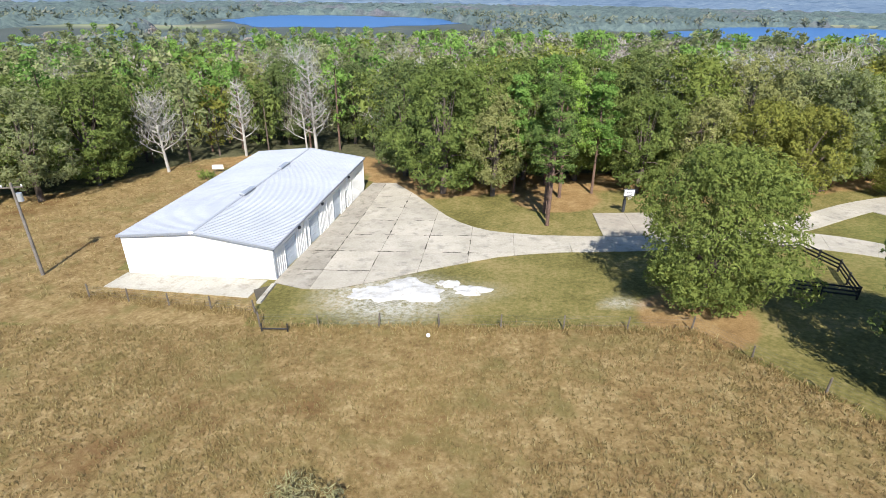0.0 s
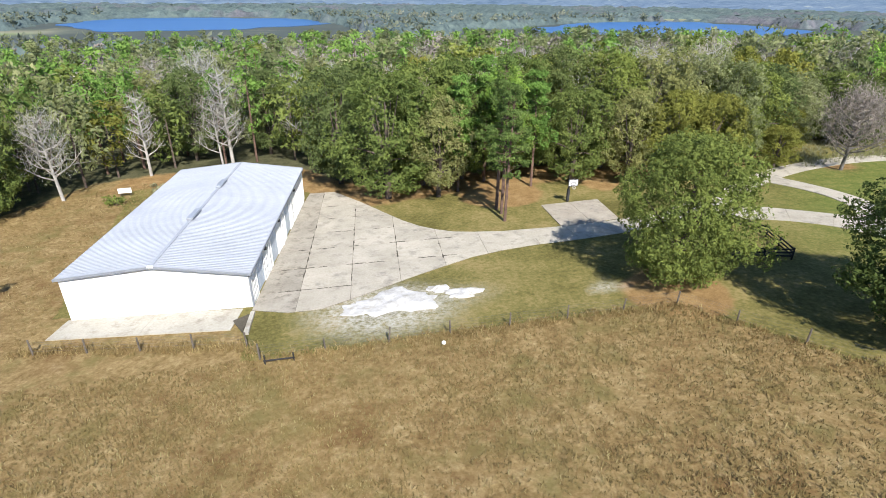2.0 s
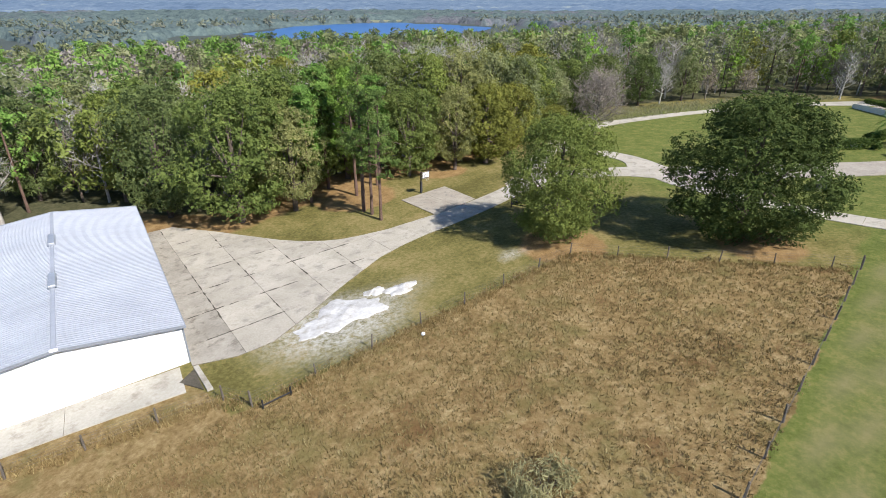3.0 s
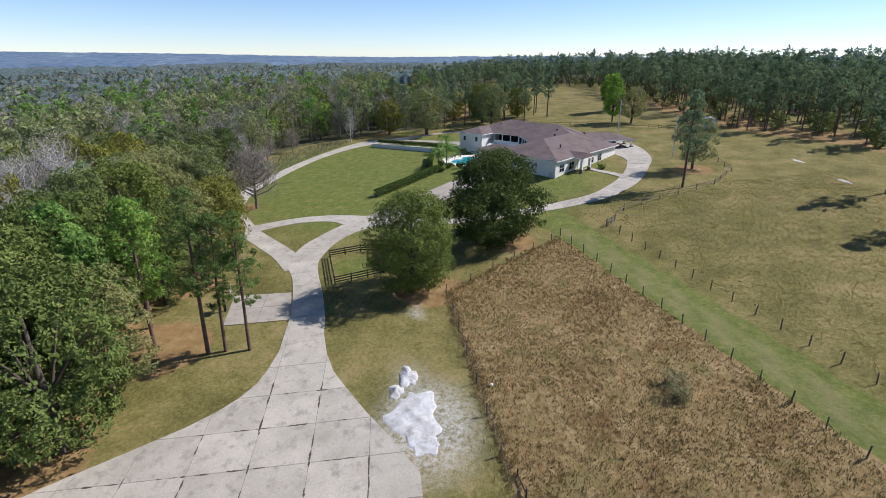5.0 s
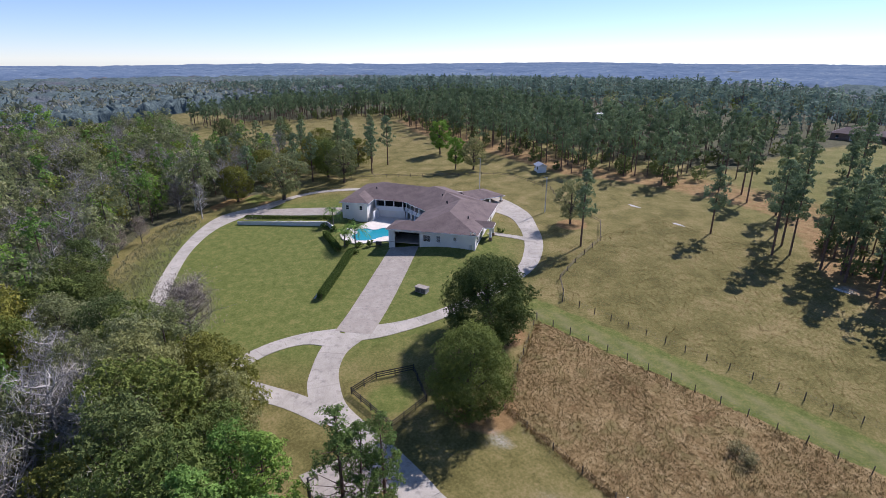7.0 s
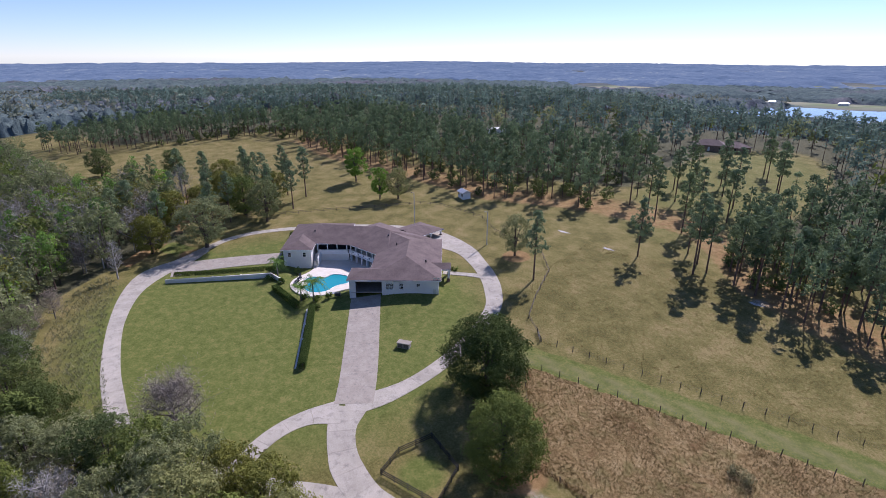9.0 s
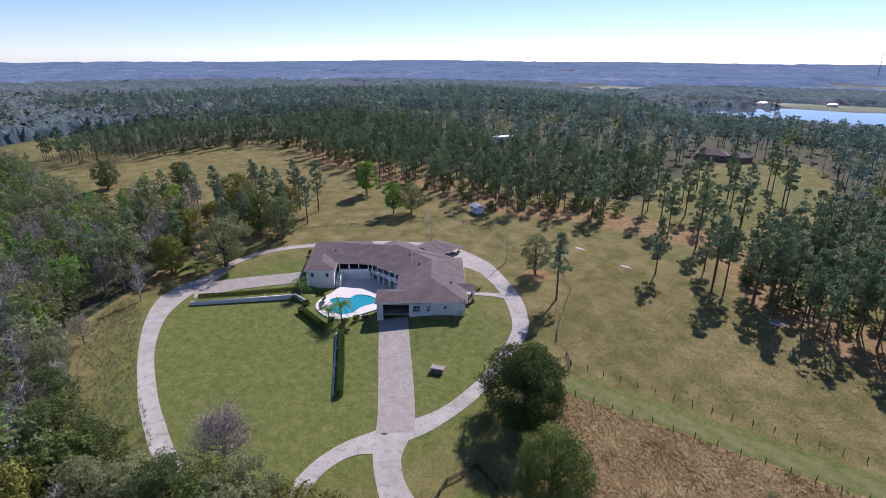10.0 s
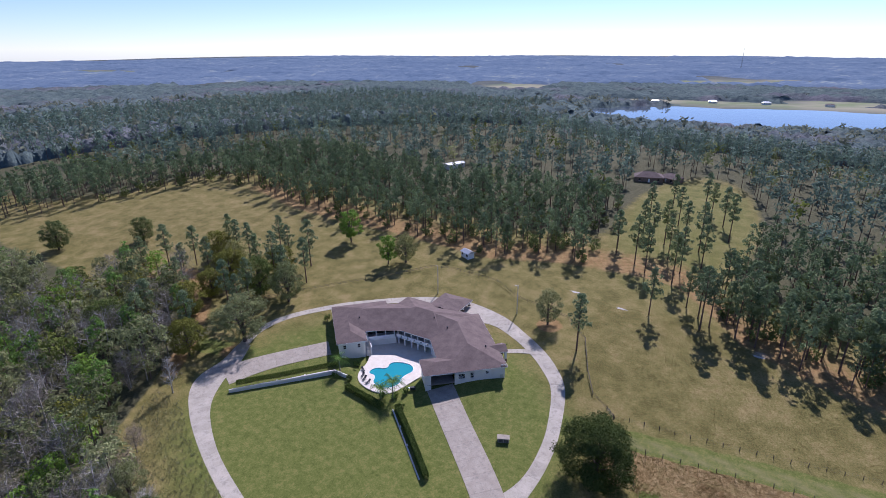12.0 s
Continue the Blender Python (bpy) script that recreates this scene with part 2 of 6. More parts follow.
M["pale_twigs"] = leaf_material("pale_twigs", (0.120, 0.115, 0.100), (0.180, 0.172, 0.150), (0.215, 0.205, 0.180), 0.1)


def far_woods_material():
    """Distant canopy: green crowns, broad stands of leafless grey, haze mixed into both colours."""
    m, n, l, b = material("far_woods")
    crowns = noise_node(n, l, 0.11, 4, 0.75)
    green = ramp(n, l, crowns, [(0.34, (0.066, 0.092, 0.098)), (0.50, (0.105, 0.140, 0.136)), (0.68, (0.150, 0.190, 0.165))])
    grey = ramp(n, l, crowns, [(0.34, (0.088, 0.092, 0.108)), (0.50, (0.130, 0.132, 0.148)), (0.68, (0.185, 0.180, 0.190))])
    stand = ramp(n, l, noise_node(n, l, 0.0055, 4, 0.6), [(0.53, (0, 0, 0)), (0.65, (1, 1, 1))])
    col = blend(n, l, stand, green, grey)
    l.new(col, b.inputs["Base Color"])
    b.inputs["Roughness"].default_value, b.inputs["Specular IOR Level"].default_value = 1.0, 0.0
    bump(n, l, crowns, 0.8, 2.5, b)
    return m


M["far_woods"] = far_woods_material()
# far crowns paled to match the haze colour of the canopy shell
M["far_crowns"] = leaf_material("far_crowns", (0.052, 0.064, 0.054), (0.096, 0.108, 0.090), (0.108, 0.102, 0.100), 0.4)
M["hedge"] = leaf_material("hedge_leaves", (0.022, 0.038, 0.010), (0.060, 0.085, 0.022), (0.090, 0.110, 0.030))
M["dry"] = leaf_material("dry_weeds", (0.088, 0.064, 0.028), (0.132, 0.098, 0.045), (0.170, 0.138, 0.068), 0.2)
M["bush"] = leaf_material("grey_bush", (0.085, 0.085, 0.048), (0.150, 0.145, 0.085), (0.190, 0.170, 0.115), 0.25)


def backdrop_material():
    """Far hills behind everything: distance haze put into a blue, dimly glowing colour."""
    m, n, l, b = material("hazed_backdrop_hills")
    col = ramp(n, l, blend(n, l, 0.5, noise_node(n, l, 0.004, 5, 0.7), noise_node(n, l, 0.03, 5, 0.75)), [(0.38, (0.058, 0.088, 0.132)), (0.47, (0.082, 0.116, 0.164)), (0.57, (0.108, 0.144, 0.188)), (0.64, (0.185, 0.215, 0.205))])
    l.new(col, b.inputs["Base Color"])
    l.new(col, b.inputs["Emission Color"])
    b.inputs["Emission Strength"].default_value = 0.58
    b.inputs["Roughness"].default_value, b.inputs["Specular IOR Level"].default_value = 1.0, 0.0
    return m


M["backdrop"] = backdrop_material()


def water_material(name, col, rough, ripple):
    m, n, l, b = material(name)
    b.inputs["Base Color"].default_value = rgb(col)
    b.inputs["Roughness"].default_value, b.inputs["IOR"].default_value = rough, 1.33
    bump(n, l, noise_node(n, l, ripple, 3), 0.25 if rough != 0.05 else 0.1, 0.05 if rough != 0.05 else 0.006, b)
    return m


# lake base colours hold part of the sky's reflection: pale south, blue north
M["lake"] = water_material("lake_water", (0.090, 0.120, 0.150), 0.05, 0.3)
M["lake_sky_tint"] = water_material("sky_tinted_lake_water", (0.045, 0.125, 0.290), 0.45, 0.3)
M["pool"] = water_material("pool_water", (0.022, 0.29, 0.34), 0.06, 1.5)
glass, gn, gl, gb = material("window_glass")
gb.inputs["Base Color"].default_value, gb.inputs["Roughness"].default_value = (0.02, 0.025, 0.03, 1), 0.05
M["glass"] = glass


# ---- building helpers ----
def mesh_of(name, verts, faces, mat, tone=None, smooth_shade=False):
    """A mesh from arrays of places and four-cornered faces."""
    verts, faces = np.asarray(verts, np.float32), np.asarray(faces, np.int32)
    me = bpy.data.meshes.new(name)
    me.vertices.add(len(verts))
    me.vertices.foreach_set("co", verts.ravel())
    me.loops.add(faces.size)
    me.loops.foreach_set("vertex_index", faces.ravel())
    me.polygons.add(len(faces))
    me.polygons.foreach_set("loop_start", np.arange(0, faces.size, 4, dtype=np.int32))
    me.polygons.foreach_set("use_smooth", np.full(len(faces), smooth_shade))
    if tone is not None:
        a = me.attributes.new("tone", "FLOAT", "POINT")
        a.data.foreach_set("value", np.asarray(tone, np.float32))
    me.materials.append(M[mat])
    me.update(calc_edges=True)
    return me


def thing(name, label, category, x=0, y=0, z=0, turn=0, group="", kind=""):
    ob = new(name)
    ob.empty_display_size = 0.3
    ob.matrix_world = pose(x, y, z, 0, 0, turn)
    return tagged(ob, label, category, group, kind)


def part(name, bm, mat, parent, label=""):
    """One mesh under a thing or a part, in the parent's own axes."""
    me = bpy.data.meshes.new(name)
    bm.to_mesh(me)
    bm.free()
    me.materials.append(M[mat])
    ob = new(name, me)
    ob.parent = parent
    return tagged(ob, label)


def under(name, me, parent, m=None, label=""):
    ob = new(name, me)
    ob.parent = parent
    if m is not None:
        ob.matrix_local = m
    return tagged(ob, label)


def box(bm, x0, x1, y0, y1, z0, z1, bevel=0.0):
    made = bmesh.ops.create_cube(bm, size=1, matrix=Matrix.LocRotScale(((x0 + x1) / 2, (y0 + y1) / 2, (z0 + z1) / 2), None, (abs(x1 - x0), abs(y1 - y0), abs(z1 - z0))))
    if bevel:
        edges = list({e for v in made["verts"] for e in v.link_edges})
        bmesh.ops.bevel(bm, geom=edges, offset=bevel, segments=1, affect="EDGES")
    return bm


def boxed(*a, bevel=0.0):
    return box(bmesh.new(), *a, bevel=bevel)


def prism(outline, z0, z1):
    """A solid from a closed outline; z0 and z1 are numbers or functions of x, y."""
    bm = bmesh.new()
    low = [bm.verts.new((x, y, z0(x, y) if callable(z0) else z0)) for x, y in outline]
    top = [bm.verts.new((x, y, z1(x, y) if callable(z1) else z1)) for x, y in outline]
    area = sum(a[0] * b[1] - b[0] * a[1] for a, b in zip(outline, outline[1:] + outline[:1]))
    bm.faces.new(top if area > 0 else top[::-1])
    bm.faces.new(low[::-1] if area > 0 else low)
    k = len(outline)
    for i in range(k):
        j = (i + 1) % k
        q = (low[i], low[j], top[j], top[i])
        bm.faces.new(q if area > 0 else q[::-1])
    return bm


def tube(points, radii, sides=6):
    """Arrays of a bent, tapering pipe."""
    pts, out, faces = [Vector(p) for p in points], [], []
    for i, p in enumerate(pts):
        way = (pts[min(i + 1, len(pts) - 1)] - pts[max(i - 1, 0)]).normalized()
        side = way.cross(Vector((0.31, 0.95, 0.05)) if abs(way.z) > 0.7 else Vector((0, 0, 1))).normalized()
        other = way.cross(side)
        for k in range(sides):
            a = 2 * math.pi * k / sides
            out.append(p + radii[i] * (math.cos(a) * side + math.sin(a) * other))
    for i in range(len(pts) - 1):
        for k in range(sides):
            a, b = i * sides + k, i * sides + (k + 1) % sides
            faces.append((a, b, b + sides, a + sides))
    return np.array(out, np.float32), np.array(faces, np.int32)


def joined(pieces):
    verts, faces, base = [], [], 0
    for v, f in pieces:
        verts.append(v)
        faces.append(f + base)
        base += len(v)
    return np.concatenate(verts), np.concatenate(faces)


RNG = np.random.default_rng(7)


def unit(v):
    return v / (np.linalg.norm(v, axis=-1, keepdims=True) + 1e-9)


def leaves(centres, radii, count, size, flat=0.75, long=1.7):
    """Leaf sprays over the outside of the lobes of a crown, each a small drooping fan: places, faces, tone."""
    centres, radii = np.asarray(centres, float), np.asarray(radii, float)
    per = int(np.clip(count // 40, 2, 8))
    n = max(1, count // per)
    who = RNG.choice(len(centres), n, p=radii**2 / (radii**2).sum())
    way = unit(RNG.normal(size=(n, 3)))
    out = unit(centres[who] - centres.mean(0))
    inward = ((way * out).sum(1) < -0.3) & (RNG.random(n) < 0.75)
    way[inward] *= -1
    c = centres[who] + way * (radii[who] * (0.48 + 0.66 * RNG.random(n)))[:, None] * (1, 1, flat)
    nrm = unit(way * 0.9 + out * 0.3 + (0, 0, 0.3) + RNG.normal(size=(n, 3)) * 0.42)
    a = unit(np.cross(nrm, RNG.normal(size=(n, 3))))
    b = np.cross(nrm, a)
    reach = size * long * RNG.uniform(0.7, 1.25, n)
    k = np.arange(n).repeat(per)
    count = len(k)
    turn = RNG.uniform(0, 2 * math.pi, count)
    far = np.sqrt(RNG.random(count)) * reach[k]
    fan = a[k] * np.cos(turn)[:, None] + b[k] * np.sin(turn)[:, None]
    p = c[k] + fan * far[:, None] - nrm[k] * (0.5 * far**2 / reach[k])[:, None] + RNG.normal(0, 0.12 * size, (count, 3))
    face = unit(nrm[k] + RNG.normal(size=(count, 3)) * 0.52)
    u = unit(np.cross(face, np.cross(fan + RNG.normal(size=(count, 3)) * 0.5, face)))
    w = np.cross(face, u)
    s = size * RNG.uniform(0.6, 1.3, (count, 1))
    u, w = u * s * 0.5 * long, w * s * 0.5
    v = np.stack([p - u, p - w * RNG.uniform(0.6, 1, (count, 1)), p + u, p + w * RNG.uniform(0.6, 1, (count, 1))], 1).reshape(-1, 3)
    f = np.arange(count * 4).reshape(-1, 4)
    tone = RNG.uniform(0.34, 0.68, len(centres))[who] + RNG.normal(0, 0.07, n)
    tone = np.clip(tone[k] + RNG.normal(0, 0.05, count), 0, 1).repeat(4)
    return v.astype(np.float32), f.astype(np.int32), tone


# ---- ground ----
def spread(lo, hi, step, out, grow=1.13):
    """Even steps in the middle, growing ones out to the horizon."""
    mid = list(np.arange(lo, hi + step / 2, step))
    left, right, s = [], [], step
    while (mid[-1] if not right else right[-1]) < out:
        s *= grow
        right.append((right[-1] if right else mid[-1]) + s)
        left.append((left[-1] if left else mid[0]) - s)
    return np.array(left[::-1] + mid + right)


WOOD_X = [-400, -120, -62, -57, -50, -40, -18, -10, -6, 10, 25, 45, 55, 65, 78, 103, 120, 138, 146, 156, 172, 188, 205, 216, 232, 260, 300, 360, 600]
WOOD_Y = [60, 68, 72, 77, 93, 97, 95, 84, 80, 84, 85, 84, 88, 92, 94, 88, 82, 73, 60, 46, 30, 18, 16, 30, 46, 50, 48, 42, 42]
PINE_X = [-400, -60, -22, -11, 0, 14, 24, 35, 52, 74, 103, 147, 190, 222, 260, 300, 318, 335, 360, 600]
PINE_Y = [-10, -12, -16, -18, -22, -30, -44, -56, -57, -54, -44, -48, -50, -54, -66, -66, -30, 10, 36, 36]


def north_wood(x, y):
    return y - np.interp(x, WOOD_X, WOOD_Y)


def south_wood(x, y):
    return np.interp(x, PINE_X, PINE_Y) - y


def line_off(x, y, a, b):
    """Distance from the line through a and b, positive to its left, and the way along it."""
    d = np.array([b[0] - a[0], b[1] - a[1]], float)
    d /= np.hypot(*d)
    return (x - a[0]) * -d[1] + (y - a[1]) * d[0], (x - a[0]) * d[0] + (y - a[1]) * d[1]


FENCE_A = [(-14.2, 44.6), (19.0, 46.1), (33.6, 27.0)]
LANE_A, LANE_B = (33.6, 26.6), (-60.0, 8.2)


FIELDS = [(1500, 290, 260, 60), (700, 92, 60, 22), (2550, -1150, 260, 120), (616, -1237, 130, 60), (186, -1690, 150, 90), (777, -944, 90, 32), (300, -1035, 120, 24), (405, -890, 60, 22), (650, -1350, 90, 50), (10, -1830, 130, 80), (60, -1042, 310, 64), (-90, -1150, 130, 50), (-420, 640, 90, 40), (150, 1000, 130, 60), (520, 960, 120, 50), (-250, 1100, 160, 60)]


def meadow(x, y):
    """How much a place lies in one of the far open fields."""
    m = np.zeros(np.shape(x))
    for cx, cy, rx, ry in FIELDS:
        m = np.maximum(m, smooth(1.15, 0.9, np.hypot((x - cx) / rx, (y - cy) / ry)))
    return m


def build_ground():
    xs, ys = spread(-75, 165, 1.25, 4700), spread(-75, 112, 1.25, 4700)
    X, Y = np.meshgrid(xs, ys)
    x, y = X.ravel(), Y.ravel()
    nx, ny = len(xs), len(ys)
    z = land(x, y)
    i = (np.arange(ny - 1)[:, None] * nx + np.arange(nx - 1)).ravel()
    me = mesh_of("ground", np.stack([x, y, z], 1), np.stack([i, i + 1, i + nx + 1, i + nx], 1), "ground", smooth_shade=True)
    f1, _ = line_off(x, y, FENCE_A[0], FENCE_A[1])
    f2, _ = line_off(x, y, FENCE_A[1], FENCE_A[2])
    lane, along = line_off(x, y, LANE_A, LANE_B)
    paddock = smooth(-0.6, 0.6, -f1) * smooth(-0.6, 0.6, -f2) * smooth(-0.5, 0.5, -lane)
    rough_west = smooth(-1, 1, (np.interp(y, [44, 52, 54, 100], [-15, -17, -33, -43]) - x)) * smooth(43, 45, y)
    field = smooth(150, 190, x) * smooth(60, 20, y) * 0.45
    east = smooth(6, 9, lane) * smooth(55, 40, x) * 0.25
    weeds = np.clip(np.maximum(np.maximum(paddock, rough_west), np.maximum(field, east)), 0, 1)
    nw, sw = north_wood(x, y), south_wood(x, y)
    litter = np.maximum(smooth(-6, 2, nw) * smooth(16, 4, nw), smooth(-5, 3, sw) * smooth(40, 10, sw) * smooth(290, 260, x) * 0.6)
    for cx, cy, r, k in ((12, 79, 8, 1), (28, 80.5, 6, 0.8), (20, 48, 6.5, 0.85), (33.5, 34.5, 6, 0.75), (65, 82, 4.5, 0.9), (64, -12, 5.5, 0.9), (140, 45, 6, 0.6), (-12, 89, 5, 1)):
        litter = np.maximum(litter, k * smooth(r, r * 0.45, np.hypot(x - cx, y - cy)))
    litter = litter * (1 - 0.9 * rough_west * (x < -45)) * (1 - 0.75 * smooth(60, 75, x) * (y > 60))
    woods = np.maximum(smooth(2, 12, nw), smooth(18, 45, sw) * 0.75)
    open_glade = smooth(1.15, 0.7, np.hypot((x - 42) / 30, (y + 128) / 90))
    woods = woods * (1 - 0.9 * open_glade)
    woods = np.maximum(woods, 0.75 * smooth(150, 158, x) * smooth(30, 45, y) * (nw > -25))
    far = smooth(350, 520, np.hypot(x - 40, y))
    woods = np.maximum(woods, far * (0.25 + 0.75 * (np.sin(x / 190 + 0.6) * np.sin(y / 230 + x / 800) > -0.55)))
    lush = 0.8 * smooth(1.2, 0.7, np.hypot((x - 88) / 52, (y - 46) / 46))
    lush = np.maximum(lush * 1.2, 1.5 * smooth(0.5, -0.5, lane - 6) * smooth(-0.5, 0.5, lane)) * (1 - litter)
    lush = np.maximum(lush, smooth(5, 2, np.hypot(x - 30, y - 58)))
    lush = np.maximum(lush, 0.45 * open_glade)
    track = np.exp(-((lane - 1.9) ** 2) / 0.25) + np.exp(-((lane - 3.7) ** 2) / 0.25)
    track = track * (along > -3) * 0.55
    dust = np.maximum(smooth(8.0, 3.0, np.hypot((x + 4.8) * 0.95, (y - 50.3) * 1.35)), 0.8 * smooth(6, 1, np.hypot((x + 1.5) * 0.7, (y - 51.5) * 2)))
    dust = np.maximum(dust, 0.9 * smooth(2.2, 0.6, np.hypot(x - 14.8, (y - 50.2) * 1.6)))
    dust = np.maximum(dust, 0.9 * smooth(2.6, 0.8, np.hypot(x - 8, (y + 28) * 1.6)))
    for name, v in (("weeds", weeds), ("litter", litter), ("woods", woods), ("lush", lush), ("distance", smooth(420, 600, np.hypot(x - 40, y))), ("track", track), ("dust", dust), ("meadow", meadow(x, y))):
        a = me.attributes.new(name, "FLOAT", "POINT")
        a.data.foreach_set("value", np.asarray(v, np.float32))
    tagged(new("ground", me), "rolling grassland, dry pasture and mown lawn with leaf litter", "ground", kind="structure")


build_ground()


def lake(name, cx, cy, rx, ry, turn, label, seed):
    k, out = 90, []
    rng = random.Random(seed)
    ph = [rng.uniform(0, 6.28) for _ in range(5)]
    for i in range(k):
        a = 2 * math.pi * i / k
        r = 1 + 0.10 * math.sin(2 * a + ph[0]) + 0.08 * math.sin(3 * a + ph[1]) + 0.05 * math.sin(7 * a + ph[2]) + 0.03 * math.sin(13 * a + ph[3])
        p = Matrix.Rotation(radians(turn), 2) @ Vector((rx * r * math.cos(a), ry * r * math.sin(a)))
        out.append((cx + p.x, cy + p.y))
    bm = prism(out, LAKE_Z - 3, LAKE_Z)
    me = bpy.data.meshes.new(name)
    bm.to_mesh(me)
    bm.free()
    me.materials.append(M["lake" if cy < 0 else "lake_sky_tint"])
    tagged(new(name, me), label, "lake", kind="structure")


LAKES = [("water_south", 40, -850, 250, 150, 12, "calm lake mirroring the bright sky", 3), ("water_north", -235, 840, 150, 165, 0, "lake beyond the woods, painted with the sky's blue", 4), ("water_north_far", 390, 735, 215, 130, 28, "lake painted sky blue, with a wooded far shore", 6)]
for row in LAKES:
    lake(*row)


def in_lake(x, y, grow=1.12):
    hit = np.zeros(np.shape(x), bool)
    for _, cx, cy, rx, ry, turn, _, _ in LAKES:
        c, s = math.cos(radians(turn)), math.sin(radians(turn))
        u, v = (x - cx) * c + (y - cy) * s, -(x - cx) * s + (y - cy) * c
        hit |= (u / (rx * grow)) ** 2 + (v / (ry * grow)) ** 2 < 1
    return hit


def open_shore(x, y):
    """Low marsh kept clear of trees on the near side of the northern lakes."""
    hit = np.zeros(np.shape(x), bool)
    for _, cx, cy, rx, ry, _, _, _ in LAKES[1:]:
        hit |= (np.abs(x - cx * (0.25 + 0.75 * np.clip(y / cy, 0, 1))) < rx * 1.25) & (y > 440) & (y < cy)
    return hit


# ---- paved ways ----
def curve_through(points, step=1.5):
    """Points x, y, width smoothed into even steps."""
    p = np.array(points, float)
    p = np.vstack([2 * p[0] - p[1], p, 2 * p[-1] - p[-2]])
    out = []
    for i in range(1, len(p) - 2):
        a, b, c, d = p[i - 1 : i + 3]
        for t in np.linspace(0, 1, 9)[:-1]:
            out.append(0.5 * (2 * b + (c - a) * t + (2 * a - 5 * b + 4 * c - d) * t * t + (3 * b - a - 3 * c + d) * t**3))
    out.append(p[-2])
    out = np.array(out)
    far = np.r_[0, np.cumsum(np.hypot(*np.diff(out[:, :2], axis=0).T))]
    at = np.linspace(0, far[-1], max(2, round(far[-1] / step) + 1))
    return np.stack([np.interp(at, far, out[:, k]) for k in range(3)], 1)


def slab(parent, outline, lift, mat_name):
    z = lambda x, y: gz(x, y) + lift
    return part("slab", prism(outline, lambda x, y: gz(x, y) - 0.25, z), mat_name, parent)


def paved_way(name, points, lift, label, mat_name="concrete", every=3, gap=0.015, kind_word="driveway"):
    """A strip of poured slabs, with a gap between each and the next."""
    root = thing(name, label, kind_word, kind="structure")
    p = curve_through(points)
    way = np.gradient(p[:, :2], axis=0)
    way /= np.hypot(*way.T)[:, None]
    side = np.stack([-way[:, 1], way[:, 0]], 1)
    for i in range(0, len(p) - 1, every):
        rows = list(range(i, min(i + every, len(p) - 1) + 1))
        left = [p[r, :2] + side[r] * p[r, 2] / 2 for r in rows]
        right = [p[r, :2] - side[r] * p[r, 2] / 2 for r in rows]
        for edge in (left, right):
            edge[0] = edge[0] + way[rows[0]] * gap
            edge[-1] = edge[-1] - way[rows[-1]] * gap
        # a strip of quads so that the slab follows the ground
        v, f = [], []
        for a, b in zip(left, right):
            for q in (a, (a + b) / 2, b):
                v.append((q[0], q[1], gz(q[0], q[1]) + lift))
        top = len(v)
        v += [(a, b, c - 0.3) for a, b, c in v]
        k = len(left)
        for r in range(k - 1):
            for c in range(2):
                a = r * 3 + c
                f.append((a, a + 3, a + 4, a + 1)[::-1])
            f.append((r * 3, r * 3 + top, r * 3 + 3 + top, r * 3 + 3))
            f.append((r * 3 + 2, r * 3 + 5, r * 3 + 5 + top, r * 3 + 2 + top))
        for r in (0, k - 1):
            for c in range(2):
                a = r * 3 + c
                f.append((a, a + 1, a + 1 + top, a + top))
        me = mesh_of("slab", v, f, mat_name)
        bm = bmesh.new()
        bm.from_mesh(me)
        bmesh.ops.recalc_face_normals(bm, faces=bm.faces)
        bm.to_mesh(me)
        bm.free()
        under("slab", me, root)
    return root


def clip_to(poly, axis, value, keep_more):
    out = []
    for a, b in zip(poly, poly[1:] + poly[:1]):
        ina, inb = (a[axis] >= value) == keep_more, (b[axis] >= value) == keep_more
        if ina:
            out.append(a)
        if ina != inb:
            t = (value - a[axis]) / (b[axis] - a[axis])
            out.append((a[0] + t * (b[0] - a[0]), a[1] + t * (b[1] - a[1])))
    return out


def smooth_outline(points, rounds=2):
    p = [Vector(q) for q in points]
    for _ in range(rounds):
        p = [q for a, b in zip(p, p[1:] + p[:1]) for q in (a.lerp(b, 0.25), a.lerp(b, 0.75))]
    return [(q.x, q.y) for q in p]


def poured_yard(name, outline, xcuts, ycuts, lift, label, mat_name="concrete", gap=0.03, first_mat=""):
    root = thing(name, label, "pavement", kind="structure")
    for x0, x1 in zip(xcuts, xcuts[1:]):
        for y0, y1 in zip(ycuts, ycuts[1:]):
            q = clip_to(outline, 0, x0 + gap, True)
            for axis, value, more in ((0, x1 - gap, False), (1, y0 + gap, True), (1, y1 - gap, False)):
                q = clip_to(q, axis, value, more) if len(q) > 2 else q
            bed = clip_to(clip_to(outline, 0, x0, True), 0, x1, False)
            for value, more in ((y0, True), (y1, False)):
                bed = clip_to(bed, 1, value, more) if len(bed) > 2 else bed
            bed = [a for a, b in zip(bed, bed[1:] + bed[:1]) if math.dist(a, b) > 0.02]
            if len(bed) > 2:
                part("joint_bed", prism(bed, lambda x, y: gz(x, y) - 0.2, lambda x, y: gz(x, y) + lift - 0.022), "joint", root, "dark mossy joints")
            clean = [a for a, b in zip(q, q[1:] + q[:1]) if math.dist(a, b) > 0.02]
            if len(clean) > 2:
                slab(root, clean, lift, first_mat if first_mat and x0 == xcuts[0] else mat_name)
    return root


